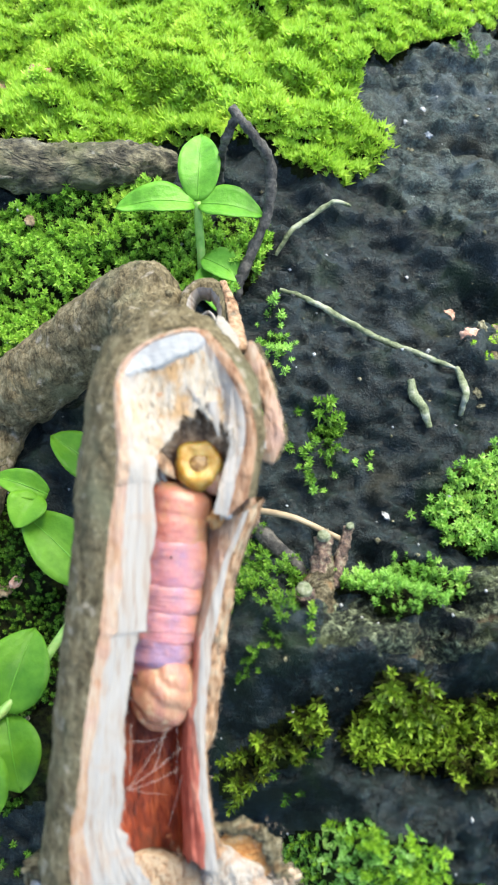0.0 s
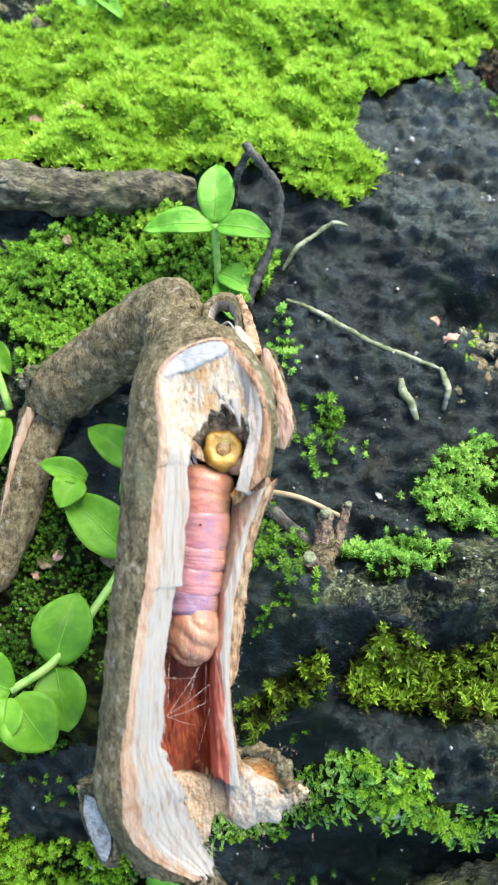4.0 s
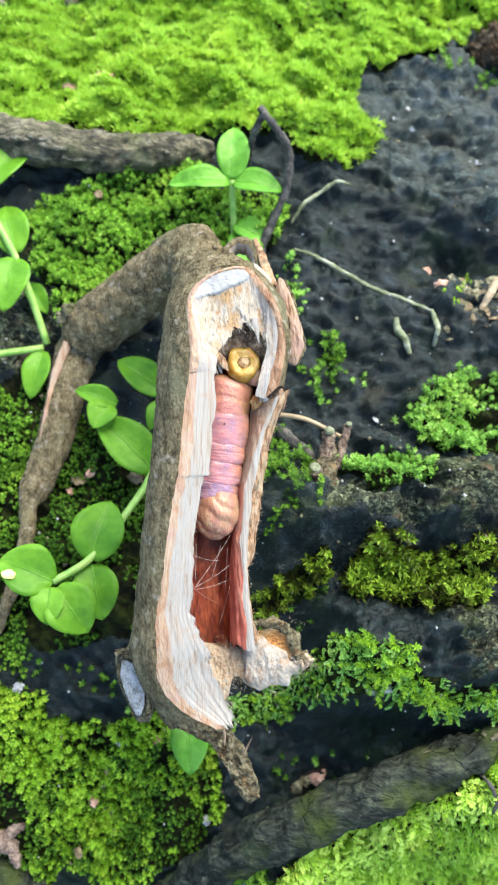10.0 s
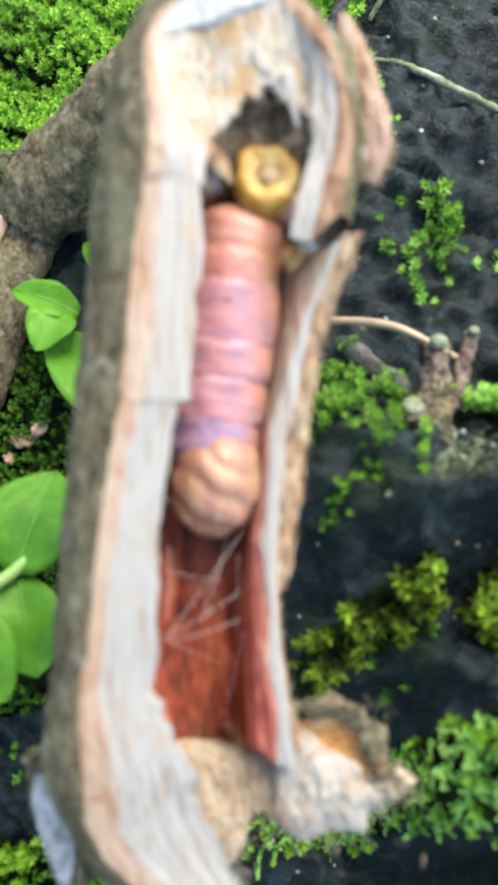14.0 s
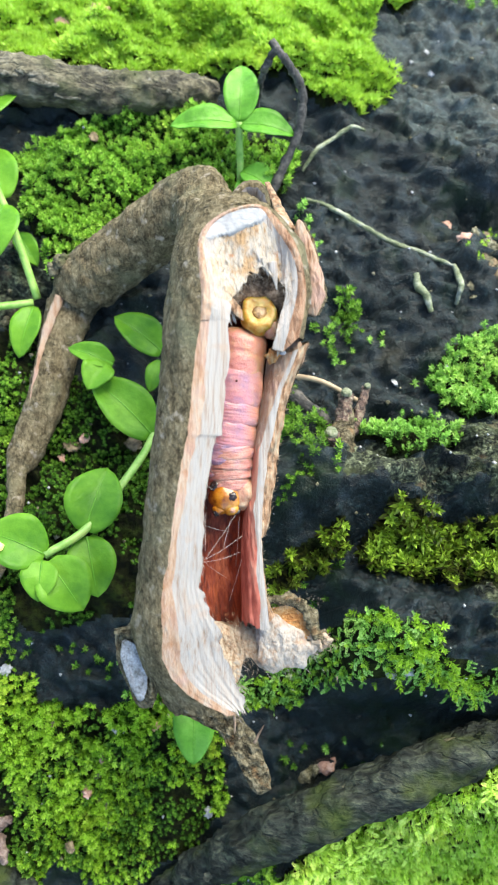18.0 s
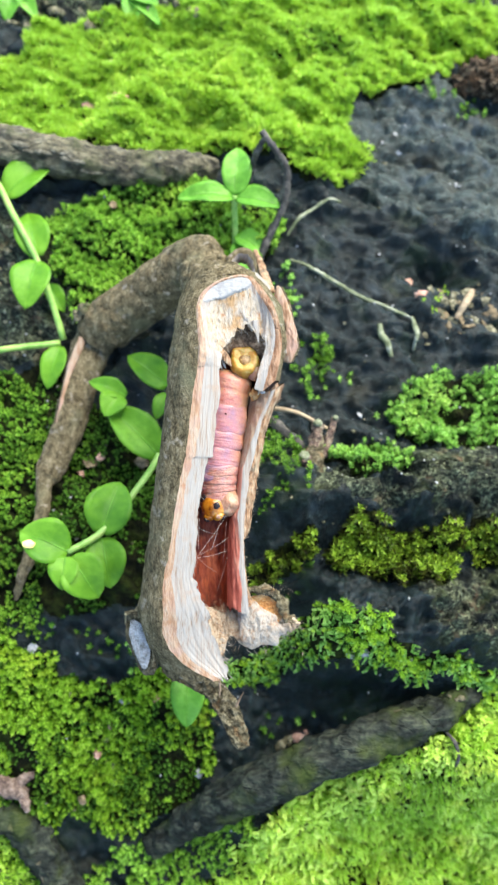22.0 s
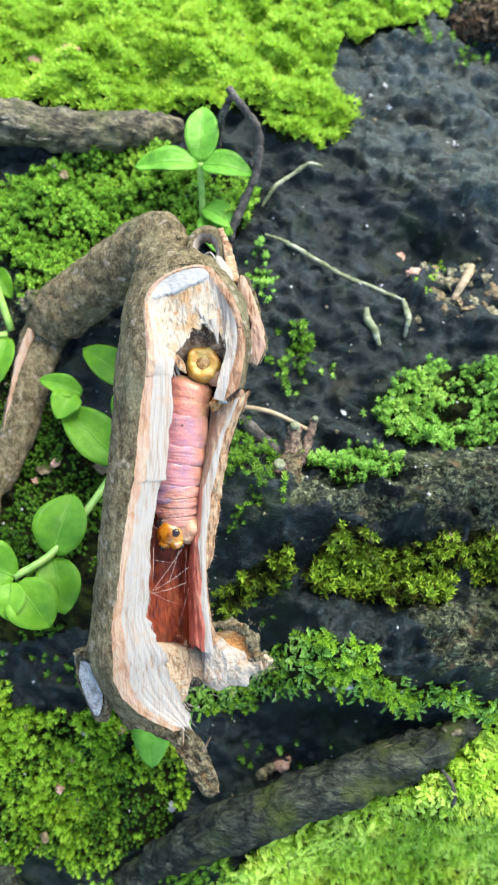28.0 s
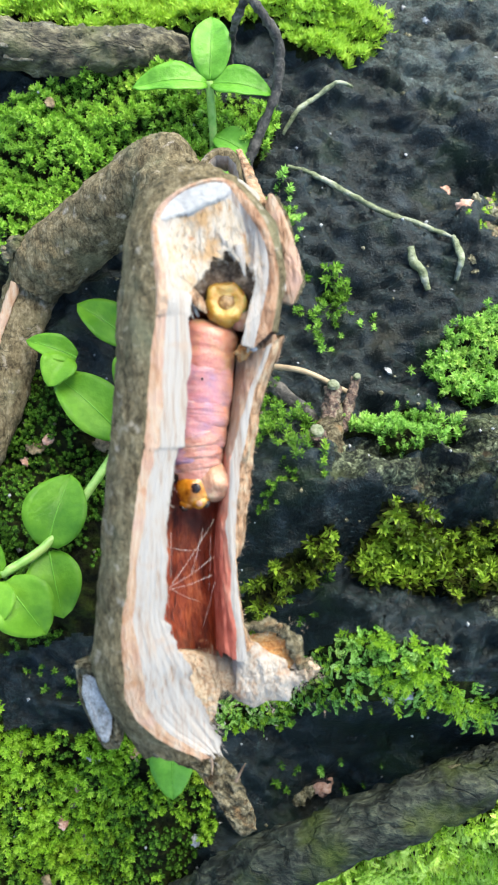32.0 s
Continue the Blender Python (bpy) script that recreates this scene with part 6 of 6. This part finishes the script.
log("fallen_stick", "weathered grey-brown flaky stick lying across the moss", "stick", [(-95, 57, 2), (-75, 59, 3), (-60, 56.5, 3.5), (-45, 54, 3.5), (-31, 53, 3), (-20, 55, 2.5), (-11, 57, 0)], [4.8, 4.9, 4.9, 4.6, 4.2, 3.8, 2.6], LOG, FLAKE, 26, 0.9, 150, 21, 2)
wt = base("dry_twig", at(0.6, 31.8, -1), "thin dark bent dry twig standing by the seedling", "twig")
for pts, r in (([(0.2, 30.5, -3), (0.9, 32.5, 0), (2.9, 36.5, 3), (5.3, 41.1, 8), (5.4, 46.1, 14), (1.8, 49, 18.5), (-1.2, 52.2, 20)], [1.1, 1.05, 0.9, 0.85, 0.9, 0.8, 0.75]), ([(-0.2, 51, 19.5), (-2.0, 50, 15), (-2.6, 50, 8), (-2.5, 51, 0)], [0.8, 0.7, 0.6, 0.5])):
    v, fc = tube(pts, r, 70, 12, 0.35, 1.0, seed=22)
    part("shoot", v - np.array((0.6, 31.8, -1)), fc, DARK_TWIG, wt)


def on_ground(x, y, up=0.0):
    return float(surface(np.array(x, float), np.array(y, float))) + up


def crawl(name, label, pts, r, mat, seed):
    pts = smooth_path(pts, 41)
    z = np.array([on_ground(x, y, up) for x, y, up in pts])
    z = np.convolve(np.pad(z, 6, mode="edge"), np.ones(13) / 13, "valid")
    pts = np.column_stack([pts[:, :2], z])[::5]
    rad = [r * 0.7, r * 0.9, r, r * 1.05, r, r * 0.95, r * 0.9, r * 0.8, r * 0.5]
    return stick(name, label, "root", [tuple(p) for p in pts], rad, mat, 0.16, 90, 12, seed, 1.2)


crawl("rootlet", "thin pale green rootlet lying on black rock", [(8, 31, 0.9), (14, 27.6, 1.4), (24.2, 21.4, 1.2), (30.4, 17.6, 1.2), (36.9, 15.0, 1.0)], 0.52, ROOTLET, 31)
crawl("rootlet", "crooked pale rootlet end on black rock", [(36.7, 15.2, 1.0), (37.4, 11, 0.8), (37.0, 7.5, 0.4)], 0.6, ROOTLET, 32)
crawl("rootlet", "thin pale green rootlet lying on black rock", [(7.3, 38.1, 1.0), (10.7, 42.5, 2.4), (16.2, 46.6, 2.6), (20.6, 47.3, 1.5)], 0.45, ROOTLET, 33)
crawl("rootlet", "short mossy rootlet on black rock", [(28.6, 12.6, 0.5), (29.6, 8.5, 0.8), (31.2, 4.2, 0.5)], 0.8, ROOTLET, 34)
stick("straw", "dry tan straw on the rock", "straw", [(1, -8.5, on_ground(1, -8.5, 3.2)), (8.7, -10.8, 0.5 * (on_ground(1, -8.5, 3.2) + on_ground(16.5, -13.2, 1.8)) + 3.0), (16.5, -13.2, on_ground(16.5, -13.2, 1.8))], [0.55, 0.5, 0.45], PALE_STRAW, 0.04, 30, 12, 35)
crawl("dead_twig", "dark dead twig on the rock", [(3, -11, 0.8), (6.5, -15, 1.2), (10.5, -20, 1.0)], 1.3, DARK_TWIG, 36)
crawl("dead_twig", "thin dark twig on the bright moss slope", [(41.2, -75.5, 3.5), (43.9, -80.9, 4.5), (45.0, -85.5, 4.0), (46.2, -89, 3.0)], 0.38, DARK_TWIG, 38)
stump = base("stump", at(11.2, -26.5, 0), "tiny gnarled brown stump with cut stubs on the ridge", "stump")
TWIG_BARK = material("pinkish_brown_twig", [(0.02, 0.015, 0.013), (0.07, 0.045, 0.038), (0.15, 0.095, 0.072), (0.21, 0.18, 0.13)], size=1.2, rough=0.8, bump=1.0, bump_size=0.5, fine=0.7, cracks=2.5)
CUT_GREEN = material("pale_green_cut_wood", [(0.055, 0.0715, 0.033), (0.132, 0.1485, 0.088), (0.198, 0.2035, 0.154)], size=0.6, rough=0.7, bump=0.5, bump_size=0.4)
for name, pts, r, mat in (("trunk", [(-0.3, -4, -2), (0.0, -1, 1.2), (0.6, 2.5, 2.4), (1.6, 5.5, 2.8), (2.0, 7, 2.8)], [3.6, 3.0, 2.2, 1.4, 0.7], BARK_ROUGH), ("stub", [(-0.6, 0.5, 2), (-1.0, 1.6, 4), (-1.1, 2.2, 5.4)], [1.4, 1.15, 1.25], TWIG_BARK),
                          ("stub", [(0.8, 3.5, 3.0), (1.2, 6.5, 3.4), (1.4, 8.9, 3.6)], [1.3, 1.1, 1.05], TWIG_BARK), ("stub", [(2.2, 3.5, 2.6), (3.6, 7.0, 3.0), (4.5, 10.2, 3.4)], [0.95, 0.7, 0.65], TWIG_BARK),
                          ("stub", [(-1.4, -1.5, 2), (-2.1, -0.6, 3.6), (-2.2, -0.3, 4.4)], [1.6, 1.5, 1.5], TWIG_BARK), ("thorn", [(-2, -0.5, 1.5), (-5, -0.6, 1.8), (-8.2, -0.4, 1.6)], [1.0, 0.6, 0.1], STRAW),
                          ("cut_end", [(-1.1, 2.3, 5.35), (-1.1, 2.45, 5.75)], [1.0, 0.9], CUT_GREEN), ("cut_end", [(1.35, 8.6, 4.6), (1.35, 8.8, 5.0)], [0.8, 0.7], CUT_GREEN), ("cut_end", [(4.5, 10.1, 4.0), (4.5, 10.2, 4.3)], [0.5, 0.45], CUT_GREEN),
                          ("cut_end", [(-2.2, -0.3, 4.4), (-2.2, -0.2, 4.75)], [0.9, 0.8], STRAW)):
    part(name, *tube([[1.3 * c for c in p] for p in pts], [1.25 * c for c in r], 28, 22, 0.2 if name == "cut_end" else 0.5, 1.1, seed=37), mat, stump)
log("root", "dark knobbly root arching over a hollow", "root", [(-20, -102, -50), (-12, -97, -44), (-3, -92, -33), (9, -86.5, -23), (25, -80, -15.5), (37, -75.5, -13), (45, -72, -12), (52, -69, -14)], [2.9, 3.6, 4.7, 5.1, 4.8, 4.1, 2.8, 0.9], DARK_ROOT, LOG, 9, 1.2, 150, 41, 3)
cut_stick = base("cut_stick", at(-58, -88, -40), "pinkish brown cut stick stub lying on the moss", "stick")
for name, pts, r, mat in (("bark", [(0.3, 0.2, -0.4), (3, -0.8, 0.6), (6.5, -2.0, 0.8), (9.5, -3.0, 0.0)], [2.2, 2.1, 2.3, 1.2], PINK_BARK), ("stub", [(7.0, -1.5, 1.0), (9.2, 0.6, 2.0), (11.0, 1.6, 2.2)], [1.4, 1.0, 0.5], PINK_BARK),
                          ("cut_end", [(0.2, 0.3, -0.4), (-0.2, 0.5, -0.3)], [1.8, 1.7], PALE_STRAW), ("stub", [(8.0, -2.4, 0.4), (9.4, -5.0, 0.0), (10.0, -6.6, -0.6)], [1.5, 1.1, 0.7], PINK_BARK)):
    part(name, *tube(pts, r, 26, 22, 0.15 if name == "cut_end" else 0.5, 1.3, seed=42), mat, cut_stick)
log("root", "dark root at the foot of the bank", "root", [(-62, -92, -44), (-50, -97, -46), (-43, -106, -51), (-36, -118, -57), (-32, -130, -62)], [3.0, 4.2, 4.4, 4.2, 4], DARK_ROOT, LOG, 14, 1.3, 110, 43, 2)
CLOD = material("dark_crumbly_soil", [(0.008, 0.006, 0.004), (0.034, 0.024, 0.016), (0.085, 0.062, 0.042), (0.15, 0.12, 0.085)], size=1.8, rough=0.9, bump=1.0, bump_size=0.8, fine=1.0, spec=0.1, cracks=4.0, tint=(((0.10, 0.055, 0.03), 5, 0.56, 0.70),))
stick("soil_clod", "rough dark brown clod of soil above the rock", "clod", [(53, 90, 0), (60, 91, 2.5), (69, 89, 3.5), (84, 85, 3)], [2.5, 5.5, 6.5, 6], CLOD, 2.2, 110, 60, 44, 2.2, 0.7)
crawl("rootlet", "pale dead stem lying in the hollow", [(53, 25, 1.2), (51, 21.5, 1.6), (49.4, 18.6, 1.4), (47.2, 15.2, 0.9)], 0.9, PALE_STRAW, 45)

PEBBLE = {"pink": material("pink_grit", [(0.25, 0.12, 0.08), (0.42, 0.24, 0.18), (0.5, 0.34, 0.28)], size=1.5, rough=0.7, bump=0.4, bump_size=0.4),
          "cream": material("cream_stone", [(0.04, 0.038, 0.02), (0.13, 0.12, 0.07), (0.28, 0.26, 0.18)], size=1.2, rough=0.8, bump=1.0, bump_size=0.4, fine=0.8),
          "tan": material("tan_stone", [(0.05, 0.035, 0.02), (0.15, 0.11, 0.06), (0.27, 0.20, 0.12)], size=2, rough=0.75, bump=0.5, bump_size=0.5),
          "white": material("white_grit", [(0.2, 0.21, 0.22), (0.4, 0.4, 0.42)], size=1.2, rough=0.5, bump=0.3)}
STONES = [(39.2, 20.7, 1.5, "pink"), (38.6, 30, 1.2, "pink"), (41.5, 22.5, 1.1, "cream"), (24, -9.5, 0.8, "white"), (21.3, -63.2, 1.6, "white"), (23.5, -62.8, 1.2, "white"), (14.3, -76.6, 2.2, "pink"), (11.5, -77.5, 1.6, "cream"), (9.5, -79, 2.0, "cream"),
          (-36, 72.6, 2.4, "pink"), (-39, 88, 1.6, "pink"), (-9.2, -85.8, 1.0, "white"), (-33, -82, 1.1, "pink"), (-27, -71, 1.2, "white"), (-26, -73.5, 0.9, "cream"), (-48, -61, 1.1, "white"), (-40, -70, 1.0, "cream"), (-30, -84, 1.2, "cream"), (-29, -88, 1.1, "white"),
          (-31, -79, 0.9, "cream"), (40, 11, 0.9, "cream"), (30, -100, 1.0, "white"), (24, -92, 0.9, "white"), (40.5, 9.0, 0.7, "cream"), (33, 20, 0.5, "white"), (33, 70, 0.7, "white"), (37, 67, 0.8, "white"), (36, 72, 0.6, "white"), (60, 66, 0.9, "white"), (51, 56, 0.7, "white")]
bed = random.Random(4)
STONES += [(bed.uniform(43.5, 57), bed.uniform(11, 20) + 0.5 * bed.uniform(0, 14), bed.uniform(0.5, 1.5) ** 1.5, bed.choice(("cream", "cream", "tan", "tan", "cream", "tan", "cream", "cream"))) for _ in range(46)]
for k, (x, y, r, c) in enumerate(STONES):
    v, fc = orb(r, r * 0.85, r * (0.5 if k < 30 else 0.28), 0.7, k * 1.7, 14, 18)
    ob = part("pebble", v, fc, PEBBLE[c])
    lift = 1.6 if inside(np.array([x]), np.array([y]), REGIONS["carpet"])[0] or y < -60 and x < 0 else -0.1 * r
    ob.matrix_world = at(x, y, on_ground(x, y, lift), 15 * (k % 5), 0, 40 * k)
    tagged(ob, {"pink": "pinkish pebble on the rock", "cream": "cream lichen-stained stone on the rock", "tan": "tan stone bedded in the rock", "white": "small white pebble on the ground"}[c], "pebble", "pebbles")


FLAKES = ((-38, -18, 2.2), (-35.5, -17, 1.6), (-40, -20, 1.4), (-26, -17.5, 2.4), (-58, -60, 1.8), (-63, -66, 1.6), (-24, -72, 1.8), (-20, -70.5, 1.5), (-30, -76, 1.4), (-36, -92, 1.6), (-38, -84, 1.5), (-33, 41, 1.8), (-36, 44, 1.5), (-44, 74, 2.6), (-56, 96, 2.2))
for k, (x, y, r) in enumerate(FLAKES):
    v, fc = orb(r * 0.75, r * 0.55, r * 0.15, 0.5, k * 2.9, 12, 18)
    ob = part("stone_flake", v, fc, PEBBLE["pink" if k % 3 else "tan"])
    ob.matrix_world = at(x, y, on_ground(x, y, 1.7), 18 * (k % 3) - 10, 12, 53 * k)
    tagged(ob, "flat pale stone flake lying in the moss", "stone", "stone flakes")


def grit(count, seed, mat, lo, hi, small, large, name, label):
    g = np.random.default_rng(seed)
    ico = np.array([(0, 0, 1), (0.9, 0, 0.2), (0.2, 0.9, -0.1), (-0.8, 0.3, 0.1), (-0.1, -0.9, 0.2), (0.1, 0.1, -0.9)])
    tri = np.array([(0, 1, 2), (0, 2, 3), (0, 3, 4), (0, 4, 1), (5, 2, 1), (5, 3, 2), (5, 4, 3), (5, 1, 4)])
    x, y = g.uniform(lo[0], hi[0], count), g.uniform(lo[1], hi[1], count)
    r = g.uniform(small, large, count) ** 1.0
    z = surface(x, y) + np.where(mossy(x, y), 1.2, 0.1)
    verts = ico[None] * r[:, None, None] * g.uniform(0.6, 1.3, (count, 6, 1)) + np.stack([x, y, z], -1)[:, None]
    faces = tri[None] + 6 * np.arange(count)[:, None, None]
    tagged(part(name, verts.reshape(-1, 3), faces.reshape(-1, 3), mat, smooth=False), label, "grit", kind="stuff")


grit(420, 5, PEBBLE["white"], (-80, -120), (80, 110), 0.2, 0.5, "white_grains", "scattered white sand grains on rock and moss")
grit(320, 6, PEBBLE["cream"], (-80, -120), (80, 120), 0.25, 0.7, "tan_grains", "scattered tan grit on rock and soil")
grit(60, 9, PEBBLE["cream"], (-84, 6), (-50, 42), 0.5, 1.9, "pebbles", "tan pebbles among soil beside the moss")
grit(160, 8, PEBBLE["cream"], (-80, 98), (-10, 135), 0.8, 2.4, "leaf_litter", "brown crumbs of dead leaf litter")


# ---- what moves: the larva turns its forebody over and then probes with its head ----
def motions():
    px, py, pz = PIVOT
    # seconds, how far the head is out, roll, turn, shift across
    turns = [(0, 0, 0, 0, 0), (1.5, 0, -4, 2, 0.1), (3, 0, 2, -2, 0), (6, 0, -2, 2, 0.2), (9, 0, 2, -1, 0.1), (12, 0, -2, 2, 0), (15.4, 0.05, 0, 0, 0), (16.2, 0.25, 3, 4, 0), (17.0, 0.4, 0, 6, 0.2), (17.4, 0.8, 0, 4, 0.6), (17.8, 1, 8, 0, 1.2),
             (18.5, 1, -4, 4, 1.4), (19, 1, -8, 6, 1.3), (20, 1, 12, -8, 0.0), (21, 1, -6, 8, 0.4), (22, 1, -10, 6, 1.1), (23, 1, 10, -8, 0.4), (24, 1, 6, -8, 0.9), (26, 1, 0, 0, 1.0), (27, 1, -4, 4, 1.4), (28, 1, 2, 2, 1.0), (29, 1, -6, 0, 0.8),
             (30, 1, 14, -6, 0.1), (30.6, 1, 16, -8, 0), (31.3, 1, 0, 0, 0.5), (32, 1, -12, 6, 1.5)]
    slide = [(0, -2.0), (2, -1.8), (6, -0.9), (9, -0.4), (12, 1.4), (13.5, 1.8), (15.4, -0.2), (32, 0)]

    def down(t):
        return float(np.interp(t, [s[0] for s in slide], [s[1] for s in slide]))

    def drawn_in(t):
        return float(np.interp(t, [30, 31, 32], [0.0, 1.2, 3.4]))

    walk(fore, [(t, at(px, py + drawn_in(t) + (1 - e) * (1.2 + max(0.0, down(t))), pz - 0.8 * (1 - e), 0, 0.3 * a, 0.3 * r)) for t, e, a, r, x in turns])
    walk(bulb, [(t, at(px + 0.2, py + drawn_in(t) - 0.1 + down(t) + 2.6 * e ** 3, pz + 0.7 - 2.6 * e ** 3, 0, 0.3 * a, r)) for t, e, a, r, x in turns])
    walk(head, [(t, at(px - 1.6 + x, py + drawn_in(t) - 2.2 + (1 - e) * (1.2 + down(t)) - 0.5 * e - 6.0 * e * (1 - e), pz - 3.4 + 4.6 * e, -70 + 58 * e, a, r)) for t, e, a, r, x in turns])
    nods = [(0, 0, 0), (0.5, 4, 3), (1.2, -8, -4), (2, -22, -10), (2.6, -10, 2), (3.3, 0, 4), (6, 3, 0), (7.5, -6, 4), (9, 4, -3), (10.5, -3, 5), (12, 5, 0), (13.5, 0, 3), (16, 6, -4), (18, -5, 0), (19.5, -14, 3), (21, -10, -3), (23, 0, 0), (24, 2, 3),
            (27, 0, 0), (29, 5, -3), (30.5, 0, 3), (32, 3, 0)]
    walk(cap, [(t, at(6.8, 19.2 + 0.02 * a, 0.0, -10 + a, 6 + b, 0)) for t, a, b in nods])
    for k, ob in enumerate(segment_list):
        c = ob.location.copy() / MM
        walk(ob, [(t, at(c.x + 0.08 * math.sin(t * 1.3 + k * 0.9), c.y + 0.12 * math.sin(t * 0.9 - k * 0.7) + (0.15, 0.3, 0.4, 0.4, 0.35, 0.3)[k] * down(t) + (0, 0, 0.1, 0.25, 0.5, 0.75)[k] * drawn_in(t) + 0.4 * (0 < k < 4) * float(ss(24, 29, t)), c.z, 0, 0, 1.2 * math.sin(t * 1.1 + k))) for t in range(0, 33, 2)])


motions()
